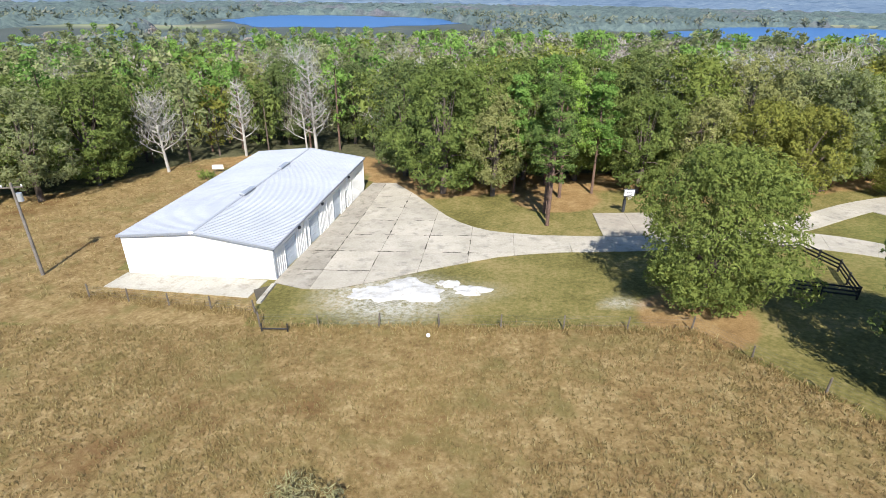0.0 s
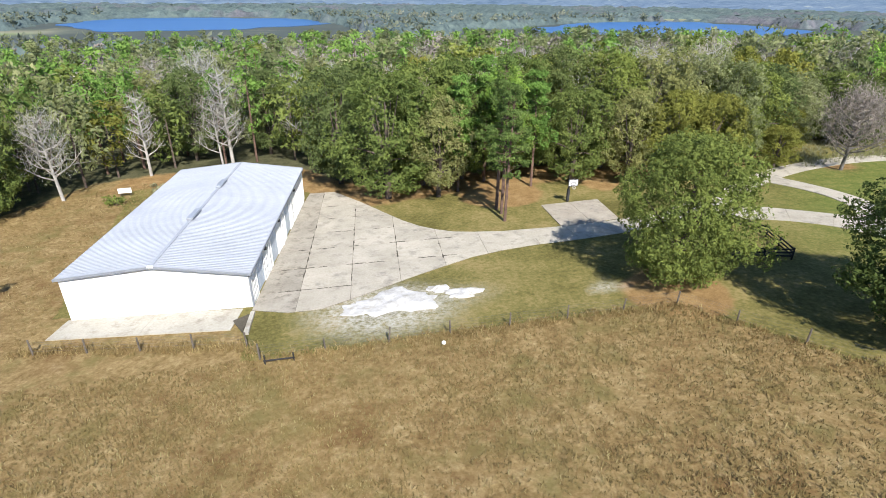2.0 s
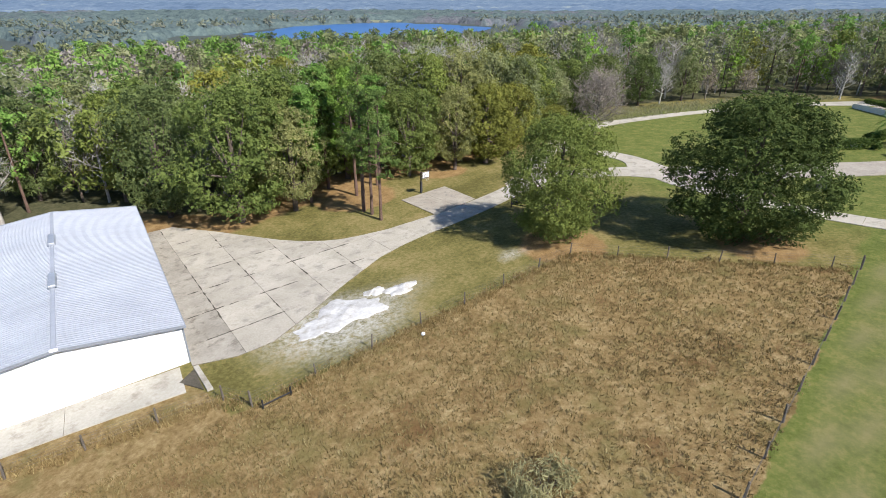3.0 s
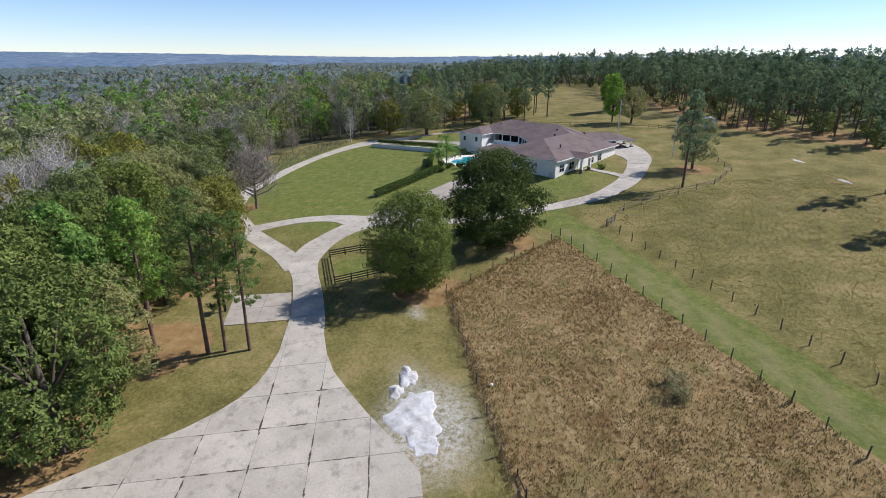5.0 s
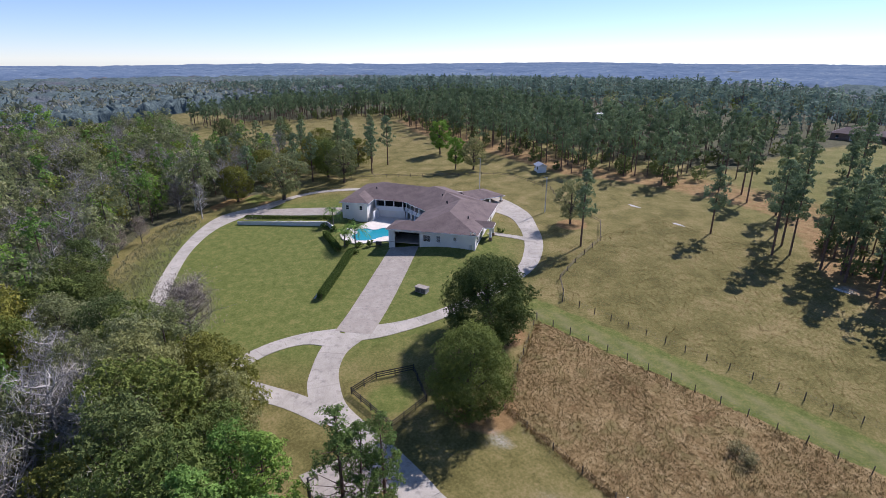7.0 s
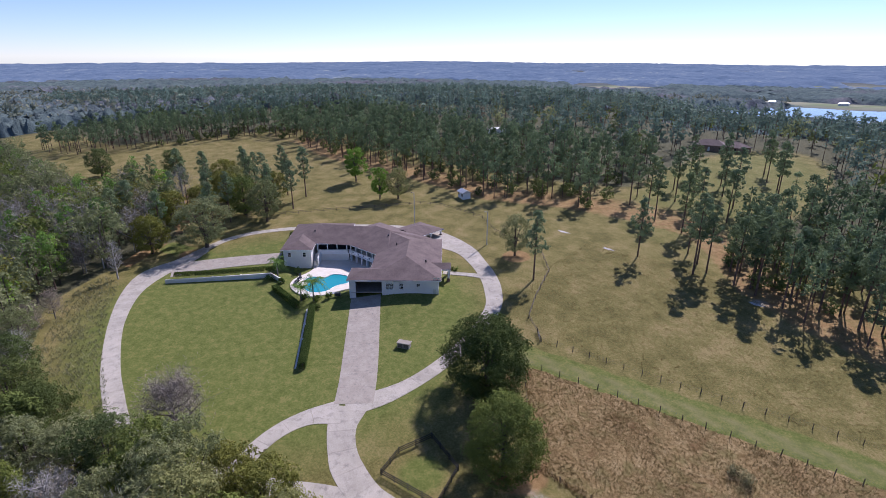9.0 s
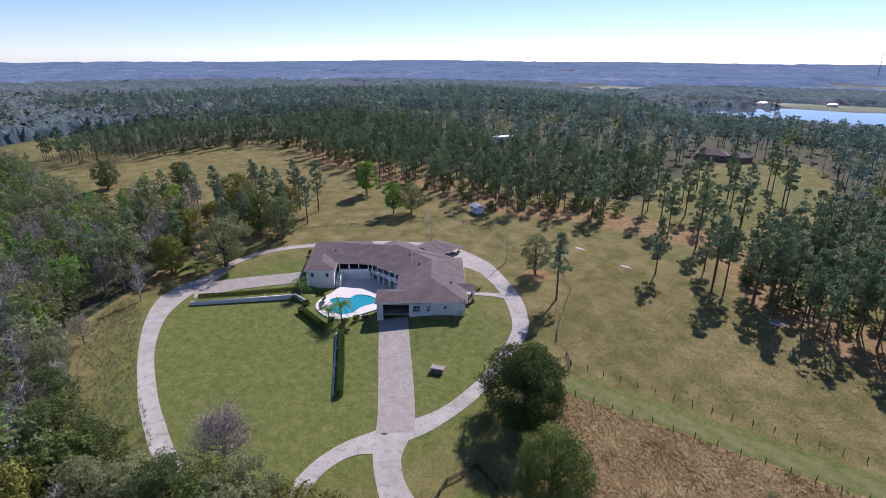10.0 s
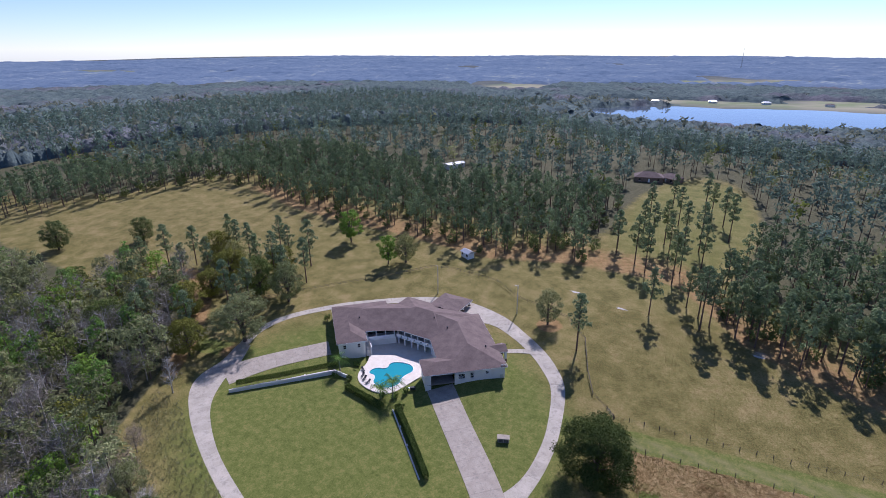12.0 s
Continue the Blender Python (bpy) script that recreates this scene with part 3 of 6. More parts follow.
APRON = [(-15.95, 52.3), (-12.8, 51.2), (-10, 51.25), (-6.8, 52.9), (-1.9, 55.8), (1.5, 57.6), (4.5, 59.1), (8, 60.1), (12, 60.8), (12, 65.3), (9.0, 65.3), (5.7, 65.9), (3.6, 66.5), (1.8, 67.6), (0, 69.2), (-1.8, 71.5), (-4.4, 75.8), (-7, 80.2), (-10.8, 85.8), (-14.3, 85.9), (-14.75, 81.0)]
poured_yard("pavement_apron", APRON, [-17, -12.2, -7.6, -3.0, 1.6, 6.2, 12.1], [50, 55.2, 60.0, 64.8, 69.6, 74.4, 79.2, 86.5], 0.07, "pale weathered concrete apron with dark mossy joints", first_mat="stained_concrete", gap=0.022)


def moss_strips():
    """Dark moss grown in broken dashes along the apron's joints."""
    root = thing("moss", "broken dashes of dark moss along the apron joints", "moss", kind="structure")
    rng = random.Random(5)

    def inside(x, y):
        odd = False
        for a, b in zip(APRON, APRON[1:] + APRON[:1]):
            if (a[1] > y) != (b[1] > y) and x < (b[0] - a[0]) * (y - a[1]) / (b[1] - a[1]) + a[0]:
                odd = not odd
        return odd

    made = 0
    while made < 95:
        if rng.random() < 0.45:
            x, y, along = rng.choice([-12.2, -7.6, -3.0, 1.6]) + rng.uniform(-0.03, 0.03), rng.uniform(52, 85), (0, 1)
        else:
            x, y, along = rng.uniform(-15.5, 9), rng.choice([55.2, 60.0, 64.8, 69.6, 74.4, 79.2]) + rng.uniform(-0.03, 0.03), (1, 0)
        if not all(inside(x + dx, y + dy) for dx in (-1.2, 1.2) for dy in (-1.2, 1.2)):
            continue
        half, wide = rng.uniform(0.15, 0.8), rng.uniform(0.04, 0.10)
        pts = []
        for k in range(7):
            t = -1 + k / 3
            pts.append((t * half, wide * (1 - t * t) * rng.uniform(0.6, 1.2) + 0.01))
        ring = pts + [(t, -w * rng.uniform(0.6, 1.2)) for t, w in pts[::-1]]
        outline = [(x + t * along[0] - w * along[1], y + t * along[1] + w * along[0]) for t, w in ring]
        part("moss_dash", prism(outline, lambda a, b: gz(a, b) + 0.05, lambda a, b: gz(a, b) + 0.078), "moss", root)
        made += 1


moss_strips()
poured_yard("pavement_court", [(15.9, 73.0), (15.9, 65.0), (23.2, 66.2), (23.6, 73.6)], [15, 19.7, 24], [64, 69.2, 74], 0.075, "small concrete basketball court beside the drive", "old_concrete")
paved_way("road_main_drive", [(12, 63.05, 4.5), (16, 63.2, 4.2), (22, 63.9, 3.8), (28, 65.0, 3.6), (33, 65.9, 4.4), (38.5, 64.9, 4.8), (42.5, 63.0, 4.4), (46.5, 60.0, 4.8), (49.5, 56.0, 6.4)], 0.06, "pale concrete driveway winding past the oaks")
paved_way("road_garage_drive", [(49.6, 55.2, 6.8), (54, 50.8, 6.9), (59, 46.2, 7.0), (68, 38.2, 7.0), (77.6, 29.6, 7.0)], 0.085, "straight greyish concrete driveway to the garage", "old_concrete", 3)
paved_way("road_south_loop", [(50.2, 56.5, 5.5), (47.6, 51.5, 4.4), (46.2, 45.5, 3.3), (46.0, 38, 3.1), (47.2, 28.5, 3.1), (51.2, 14.9, 3.6), (57, 7.2, 4.2), (63, 2.0, 4.4), (70, -2.4, 4.6), (78, -6.2, 6), (88, -7.2, 9), (97, -7.6, 8), (110, -4.0, 4), (124, 5.6, 3.0), (131, 12, 2.8), (139.5, 23, 2.7), (142, 33, 2.8), (139, 44, 3.4)], 0.07, "curved concrete drive looping round the house")
paved_way("road_north_loop", [(31, 66.8, 3.2), (37, 69.6, 3.4), (43, 73.6, 3.4), (50, 78, 3.4), (60, 82.2, 3.4), (72, 84.6, 3.5), (84, 82.6, 3.5), (96, 79.4, 3.4), (112, 73.5, 3.4), (126, 65.8, 5.0), (134, 57.5, 8.0), (136, 49, 6.0), (139.5, 41, 4.0)], 0.05, "concrete drive curving round the lawn")
paved_way("road_link", [(49.8, 58, 6.0), (52.6, 62.5, 3.8), (53.4, 67.5, 3.2), (52.4, 72.5, 3.2), (50, 77.5, 3.6)], 0.075, "short concrete link round a grass island")
paved_way("road_upper_drive", [(132, 53.5, 9.0), (128.5, 46.5, 8.0), (124, 40.0, 7.2), (115.5, 29.8, 7.0)], 0.08, "wide concrete drive above the retaining wall", "old_concrete")
paved_way("pavement_front_walk", [(72.2, 8.6, 1.9), (66, 4.6, 1.9), (62.5, 3.2, 2.2)], 0.1, "narrow concrete front walk", every=1, kind_word="walk")
paved_way("pavement_gable_slab", [(-31.6, 52.2, 3.1), (-24, 51.6, 3.3), (-16.9, 51.0, 3.5)], 0.08, "stained concrete strip along the white gable wall", "gable_concrete", every=5, kind_word="walk")


kerb = thing("kerb", "pale concrete kerb with painted shade at the gable slab's end", "kerb", kind="structure")
part("kerb_stone", prism([(-15.95, 51.9), (-15.6, 51.9), (-15.45, 48.3), (-15.85, 48.3)], lambda x, y: gz(x, y) - 0.2, lambda x, y: gz(x, y) + 0.2), "gable_concrete", kerb)
# dark wedge laid on the slab in place of the shaded triangle
part("ramp_stain", prism([(-17.2, 50.7), (-16.0, 48.7), (-15.96, 51.7)], lambda x, y: gz(x, y) - 0.1, lambda x, y: gz(x, y) + 0.088), "moss", kerb, "dark wedge painted as shade on the concrete ramp")


# ---- trees ----
def oak_arrays(height, radius, clumps, count, size, low=0.12, trunk_r=0.3, lean=0.0, limbs=True, long=1.7, belly=-0.1):
    """A broad crown of lobes round limbs; belly says how high the widest part sits, from -1 to 1."""
    rng = RNG
    mid = height * (0.5 + low / 2)
    half = height * (1 - low) / 2
    ph = rng.uniform(0, 6.28, 4)
    c, r = [], []
    for k in range(clumps):
        up = -0.95 + 1.9 * (k + rng.random()) / clumps
        a = k * 2.4 + rng.uniform(-0.5, 0.5)
        off = (up - belly) / (1 - belly if up > belly else 1 + belly)
        bulge = math.sqrt(max(0.03, 1 - abs(off) ** 2.0)) * rng.uniform(0.72, 1.08)
        bulge *= 1 + 0.10 * math.sin(2 * a + ph[0]) + 0.10 * math.sin(3 * a + ph[1] + 2 * up) + 0.06 * math.sin(5 * a + ph[2] - 3 * up)
        rr = radius * bulge * (0.82 if k % 4 else 0.42)
        c.append((rr * math.cos(a), rr * math.sin(a), mid + half * up * 0.88))
        r.append(radius * rng.uniform(0.17, 0.31))
    lv = leaves(c, r, count, size, 0.75, long)
    if not limbs:
        return tube([(0, 0, -0.4), (0, 0, height * 0.7)], [trunk_r, trunk_r * 0.5], 3), lv
    pieces = [tube([(0, 0, -0.4), (0.1, 0.05, height * 0.25), (lean, 0.1, height * 0.75)], [trunk_r * 1.25, trunk_r, trunk_r * 0.3], 7)]
    for k in range(0, clumps, max(1, clumps // 14)):
        p = Vector(c[k])
        z0 = height * rng.uniform(0.15, 0.45)
        pieces.append(tube([(0, 0, z0), p * 0.5 + Vector((0, 0, z0 * 0.55)), p], [trunk_r * 0.5, trunk_r * 0.28, trunk_r * 0.08], 4))
    return joined(pieces), lv


def pine_arrays(height, crown_from, radius, clumps, count, size, trunk_r=0.2, limbs=8, tuft=1.0):
    rng = RNG
    bend = rng.uniform(-0.4, 0.4, 2)
    c, r = [], []
    for k in range(clumps):
        f = rng.random()
        z = height * (crown_from + (1.0 - crown_from) * f)
        wide = radius * (1 - 0.75 * f**1.6) * (0.55 + 0.45 * min(1, f * 5))
        a = rng.uniform(0, 2 * math.pi)
        rr = wide * rng.uniform(0.25, 1.0)
        c.append((rr * math.cos(a) + bend[0] * f, rr * math.sin(a) + bend[1] * f, z + 0.12 * rr))
        r.append(radius * rng.uniform(0.20, 0.36) * tuft)
    c.append((bend[0], bend[1], height * 0.985))
    r.append(radius * 0.25)
    lv = leaves(c, r, count, size, 0.6, 1.6)
    if limbs == 0:
        return tube([(0, 0, -0.4), (bend[0], bend[1], height * 0.97)], [trunk_r * 1.15, trunk_r * 0.3], 3), lv
    pieces = [tube([(0, 0, -0.4), (bend[0] * 0.2, bend[1] * 0.2, height * 0.5), (bend[0], bend[1], height * 0.97)], [trunk_r * 1.15, trunk_r * 0.8, trunk_r * 0.15], 6)]
    for k in range(0, min(clumps, limbs)):
        p = Vector(c[k])
        pieces.append(tube([(bend[0] * 0.5, bend[1] * 0.5, p.z - 0.5), p], [trunk_r * 0.25, trunk_r * 0.06], 3))
    return joined(pieces), lv


def bare_arrays(height, radius, levels, count, trunk_r=0.2, twig=0.5, spread_low=0.25):
    """A leafless tree: limbs that fork, and a haze of fine twig slivers round their ends."""
    rng, pieces, ends = RNG, [], []
    top = Vector((rng.uniform(-0.5, 0.5), rng.uniform(-0.5, 0.5), height * 0.92))
    pieces.append(tube([(0, 0, -0.4), top * 0.5, top], [trunk_r, trunk_r * 0.65, trunk_r * 0.12], 6))
    for k in range(levels):
        f = spread_low + (0.92 - spread_low) * (k + rng.random()) / levels
        a = k * 2.4 + rng.uniform(-0.4, 0.4)
        out = radius * (1.05 - 0.75 * f) * rng.uniform(0.75, 1.1)
        p0 = top * f
        p2 = p0 + Vector((out * math.cos(a), out * math.sin(a), out * rng.uniform(0.45, 0.9)))
        p1 = p0.lerp(p2, 0.5) + Vector((0, 0, -0.1 * out))
        pieces.append(tube([p0, p1, p2], [trunk_r * 0.46, trunk_r * 0.30, trunk_r * 0.10], 4))
        for j in range(7):
            q0 = p1.lerp(p2, rng.uniform(0, 0.9))
            q1 = q0 + Vector(rng.normal(0, 0.28, 3)) * out + Vector((0, 0, 0.3 * out))
            pieces.append(tube([q0, q1], [trunk_r * 0.17, trunk_r * 0.06], 3))
            ends += [q0.lerp(q1, 0.5), q1]
    ends = np.array([tuple(e) for e in ends])
    who = RNG.choice(len(ends), count)
    c = ends[who] + RNG.normal(0, radius * 0.13, (count, 3))
    way = RNG.normal(size=(count, 3)) + (0, 0, 0.6)
    way /= np.linalg.norm(way, axis=1)[:, None]
    wide = np.cross(way, RNG.normal(size=(count, 3)))
    wide /= np.linalg.norm(wide, axis=1)[:, None]
    u, w = way * twig * RNG.uniform(0.5, 1.3, (count, 1)), wide * 0.028
    v = np.stack([c - u, c + w, c + u, c - w], 1).reshape(-1, 3).astype(np.float32)
    return joined(pieces), (v, np.arange(count * 4).reshape(-1, 4).astype(np.int32), RNG.random(count).repeat(4))


def tree_kind(arrays, bark, leaf):
    (tv, tf), (lv, lf, tone) = arrays
    return mesh_of("trunk", tv, tf, bark, smooth_shade=True), mesh_of("crown", lv, lf, leaf, tone)


def plant(name, meshes, x, y, label, category="tree", scale=1.0, turn=None, group="", wide=1.0):
    ob = new(name)
    turn = RNG.uniform(0, 360) if turn is None else turn
    ob.matrix_world = pose(x, y, gz(x, y), 0, 0, turn) @ Matrix.Diagonal((scale * wide, scale * wide, scale, 1))
    under("trunk", meshes[0], ob)
    under("crown", meshes[1], ob)
    return tagged(ob, label, category, group)


OAKS = [tree_kind(oak_arrays(13.5, 6.1, 150, 72000, 0.125, 0.01, long=1.9, belly=-0.3), "bark", "oak"), tree_kind(oak_arrays(14.6, 6.6, 170, 84000, 0.135, 0.0, long=1.9, belly=-0.3), "bark", "live_oak")]
WOOD_OAKS = [tree_kind(oak_arrays(13.5, 5.6, 100, 24000, 0.17, 0.04, long=1.8), "bark", "oak"), tree_kind(oak_arrays(14.5, 5.2, 100, 24000, 0.17, 0.05, long=1.8), "bark", "dark_oak"), tree_kind(oak_arrays(12, 5.0, 90, 20000, 0.17, 0.06, long=1.8), "bark", "yellow"), tree_kind(oak_arrays(14, 4.8, 90, 16000, 0.165, 0.08, long=1.8), "bark", "mixed")]
INNER = [tree_kind(oak_arrays(13.5, 5.2, 64, 7200, 0.29, 0.06, long=1.8), "bark", leaf) for leaf in ("oak", "dark_oak", "yellow", "mixed")]
SPRING = tree_kind(oak_arrays(11, 3.6, 40, 5000, 0.27, 0.15, 0.18), "bark", "spring")
YARD_PINES = [tree_kind(pine_arrays(17.5, 0.36, 3.3, 70, 9500, 0.13, 0.22, 60, 0.68), "pine_bark", "yard_pine"), tree_kind(pine_arrays(15.5, 0.36, 2.9, 60, 8000, 0.13, 0.19, 50, 0.68), "pine_bark", "yard_pine")]
WOOD_PINES = [tree_kind(pine_arrays(17.5, 0.36, 3.9, 80, 8000, 0.20, 0.22, 60, 0.75), "pine_bark", "pine"), tree_kind(pine_arrays(15.5, 0.36, 3.5, 70, 7000, 0.20, 0.19, 50, 0.75), "pine_bark", "pine")]
EDGE_PINES = [tree_kind(pine_arrays(17.5, 0.40, 3.4, 60, 3600, 0.27, 0.22, 30, 0.8), "pine_bark", "dark_pine"), tree_kind(pine_arrays(15.5, 0.40, 3.2, 54, 3200, 0.27, 0.2, 30, 0.8), "pine_bark", "dark_pine"), tree_kind(pine_arrays(19, 0.46, 3.2, 54, 3200, 0.27, 0.22, 30, 0.8), "pine_bark", "dark_pine")]
BARE = [tree_kind(bare_arrays(14, 5.4, 26, 1500, 0.30), "pale_bark", "pale_twigs"), tree_kind(bare_arrays(16, 3.4, 24, 900, 0.30, 0.4, 0.2), "pale_bark", "pale_twigs"), tree_kind(bare_arrays(12.5, 5.2, 24, 2400, 0.25, 0.5, 0.15), "grey_wood", "twigs")]

plant("oak_tree", OAKS[0], 21.2, 50.2, "full green oak leaning over the paddock fence", "oak", 1.0, 40)
plant("oak_tree", OAKS[1], 34.6, 37.2, "broad dark green live oak at the paddock corner", "oak", 1.0, 10, wide=1.2)
for x, y, s in ((10.1, 73.0, 1.04), (10.3, 71.2, 1.0), (10.1, 68.6, 1.0)):
    plant("pine_tree", YARD_PINES[0 if s > 1 else 1], x, y, "tall slender pine with a bare trunk beside the drive", "pine", s, group="three pines by the court")
FRONT = [(-3.2, 81.0, 0, 1.0, 1.08), (3.6, 80.0, 3, 0.78, 1.1), (2, 86, 0, 1.05, 1), (-10, 90, 1, 0.95, 1), (8, 88, 0, 1.05, 1), (15.5, 88, 0, 1.05, 1), (23, 90, 1, 1.0, 1), (30, 88.5, 0, 1.05, 1.1), (37.5, 88, 3, 1.0, 1.1), (36.0, 79.0, 2, 0.85, 1.1), (30.0, 79.5, 3, 0.75, 1), (23.0, 82.0, 0, 0.8, 1), (42, 80, 2, 0.8, 1), (47.5, 84, 3, 0.9, 1), (44, 88, 3, 0.95, 1), (61, 90, 2, 0.7, 1.1), (50, 87, 0, 0.9, 1.1), (57, 90, 1, 0.8, 1.1), (-60, 76, 3, 0.9, 1.2), (-66, 80, 0, 1.0, 1.1), (-57, 84, 0, 0.95, 1.1), (-59, 90, 1, 0.9, 1.1), (-70, 73, 0, 1.0, 1.2), (-24, 113, 1, 0.85, 1.0), (-37, 112, 1, 0.9, 1), (-45, 115, 3, 0.9, 1), (86, 96, 1, 0.9, 1.2), (98, 94, 1, 0.85, 1.1), (76, 99, 0, 0.95, 1.2), (112, 91, 3, 0.8, 1), (68, 97, 3, 0.9, 1.1)]
for x, y, k, s, w in FRONT:
    plant("oak_tree", WOOD_OAKS[k], x, y, ("green oak at the edge of the woods", "dark green oak at the edge of the woods", "oak with turning yellow leaves", "sparse grey-green hardwood at the wood's edge")[k], "oak", s * (1.28 if x < 60 else 1.0), wide=w * (0.9 if x < 60 else 1.0), group="wood edge oaks")
for x, y, k, s in ((-50.5, 92, 0, 0.95), (-42, 103, 1, 0.95), (-28.5, 103, 1, 1.15), (-36, 120, 0, 1.35), (-18, 112, 1, 1.0), (138.5, 65.0, 1, 0.75), (118, 88, 2, 0.7), (104, 92, 0, 0.7), (126, 82, 2, 0.6), (92, 101, 0, 0.8), (78, 108, 2, 0.8), (55, 96, 0, 0.8), (150, 70, 2, 0.7), (66, 100, 1, 0.8)):
    plant("bare_tree", BARE[k], x, y, ("pale leafless spreading tree", "pale leafless tree with a straight white trunk", "grey leafless tree with fine twigs")[k] + " by the woods", "tree", s, group="bare trees")
for x, y, k, s in ((12.5, 79.5, 0, 0.98), (6.5, 81.5, 1, 1.0), (17.0, 81.5, 1, 1.0), (11.0, 85.5, 0, 1.0)):
    plant("pine_tree", WOOD_PINES[k], x, y, "bright green pine leaning out of the wood's edge", "pine", s, group="wood edge pines")
plant("oak_tree", WOOD_OAKS[3], 141, 39.5, "large olive-grey oak shading the upper drive", "oak", 1.12, 200, wide=1.55)
ROUND_BARE = tree_kind(bare_arrays(11.5, 6.2, 44, 5200, 0.28, 0.45, 0.18), "grey_wood", "twigs")
plant("bare_tree", ROUND_BARE, 63.4, 79.3, "round leafless grey tree on a ring of fallen leaves", "tree", 1.0, 70)
plant("oak_tree", OAKS[1], 77.3, 94.5, "broad dark green oak beside the north drive", "oak", 0.8, 150, wide=1.1)
plant("oak_tree", WOOD_OAKS[3], 63.2, 92.5, "olive-green spreading oak beside the north drive", "oak", 0.85, 20, wide=1.35)
plant("oak_tree", WOOD_OAKS[2], 55.0, 82.5, "low yellow-green tree by the drive", "oak", 0.55, 40, wide=1.2)
plant("oak_tree", WOOD_OAKS[3], 64.6, -12, "small reddish half-bare oak in the yard", "oak", 0.86)
plant("pine_tree", EDGE_PINES[0], 52.6, -3.4, "lone tall pine beside the loop drive", "pine", 1.03)
plant("pine_tree", EDGE_PINES[1], 39.3, -33.2, "lone pine standing in the pasture", "pine", 1.05)
plant("spring_tree", SPRING, 133.5, -22.5, "young tree in bright spring leaf", "tree", 1.1)
plant("oak_tree", WOOD_OAKS[3], 128.5, -27, "rounded grey-green tree by the pine wood", "oak", 0.85, wide=1.2)
plant("spring_tree", SPRING, 161, -33, "yellow-green tree by the pine wood", "tree", 1.3, wide=1.2)
plant("oak_tree", WOOD_OAKS[1], 248, 7, "round dark live oak alone in the field", "oak", 0.8, wide=1.25)
plant("oak_tree", WOOD_OAKS[1], 275, 30, "spreading oak at the field's edge", "oak", 0.95, wide=1.25)
for x, y, k in ((203, 12, 0), (178, 15, 1), (189, -3, 0), (166, 2, 1), (151.5, 3, 0), (168, -5, 2), (172, 50, 0), (180, 58, 1), (184, 32, 0), (160, 17, 1), (152, 32, 2), (163, 28, 0), (170, 38, 1), (192, 24, 2), (196, 40, 0), (186, 46, 1), (158, 46, 0), (150, 52, 1), (208, 30, 2), (174, 26, 1), (155, 10, 0), (162, 8, 2), (171, 8, 0), (183, 8, 1), (195, -2, 0), (176, -8, 2), (160, -8, 0), (157, 24, 2), (147, 16, 1), (205, -6, 0), (186, 18, 2), (166, 56, 0), (198, 5, 1), (212, 18, 0), (24.4, -32.3, 2), (22.2, -35.4, 2), (15, -33, 0), (11.5, -35, 2), (9.7, -31, 2), (25.8, -39, 0), (-2.7, -32.4, 2), (-6.3, -33.5, 0), (12.7, -45, 2), (-16.5, -40, 0), (3.5, -36, 0), (-10.2, -30, 2), (18, -40, 1), (8, -41, 0), (-14, -31, 0), (-19, -33, 2), (-24, -34, 0), (30, -44, 1), (42, -78, 2), (45, -118, 2), (38, -150, 0), (50, -86, 2), (24, -110, 2), (56, -100, 0), (33, -92, 2), (62, -82, 0), (70, -110, 2), (36, -68, 2), (52, -68, 0), (28, -128, 0), (47, -62, 2), (40, -104, 0), (58, -122, 2), (34, -138, 2), (52, -146, 0), (30, -76, 0), (60, -72, 2), (46, -92, 2), (37, -58, 0)):
    if x > 140 and k == 1:
        plant("oak_tree", WOOD_OAKS[int(x) % 4], x, y, ("green", "dark green", "yellowing", "grey-green")[int(x) % 4] + " hardwood among the field pines", "oak", RNG.uniform(0.9, 1.1), group="field hardwoods", wide=1.15)
        continue
    plant("pine_tree", EDGE_PINES[k], x, y, "tall bare-trunked pine at the wood's edge", "pine", RNG.uniform(0.85, 1.1), group="edge pines")


def scatter(x0, x1, y0, y1, gap, keep):
    """Jittered places on a grid that keep() accepts."""
    gx, gy = np.meshgrid(np.arange(x0, x1, gap), np.arange(y0, y1, gap))
    x = gx.ravel() + RNG.uniform(-0.48, 0.48, gx.size) * gap
    y = gy.ravel() + RNG.uniform(-0.48, 0.48, gx.size) * gap
    ok = keep(x, y)
    return x[ok], y[ok]


def wood(name, label, x, y, kinds, weights, scale, trunk_mat, leaf_mat, tone_mix=0.55):
    """Many trees joined into one mass: trunks and crowns."""
    tv, tf, lv, lf, tn = [], [], [], [], []
    tb = lb = 0
    z = land(x, y)
    pick = RNG.choice(len(kinds), len(x), p=weights)
    for i in range(len(x)):
        (kt, kf), (kl, klf, kn) = kinds[pick[i]]
        a, s = RNG.uniform(0, 6.28), RNG.uniform(*scale)
        rot = np.array([[math.cos(a), math.sin(a), 0], [-math.sin(a), math.cos(a), 0], [0, 0, 1]]) * s
        at = (x[i], y[i], z[i])
        tv.append(kt @ rot + at)
        tf.append(kf + tb)
        tb += len(kt)
        lv.append(kl @ rot + at)
        lf.append(klf + lb)
        lb += len(kl)
        tn.append(np.clip(kn * (1 - tone_mix) + RNG.random() ** 1.5 * tone_mix, 0, 1))
    root = thing(name, label, "woods", kind="stuff")
    under("trunk", mesh_of("trunk", np.concatenate(tv), np.concatenate(tf), trunk_mat), root)
    under("crown", mesh_of("crown", np.concatenate(lv), np.concatenate(lf), leaf_mat, np.concatenate(tn)), root)


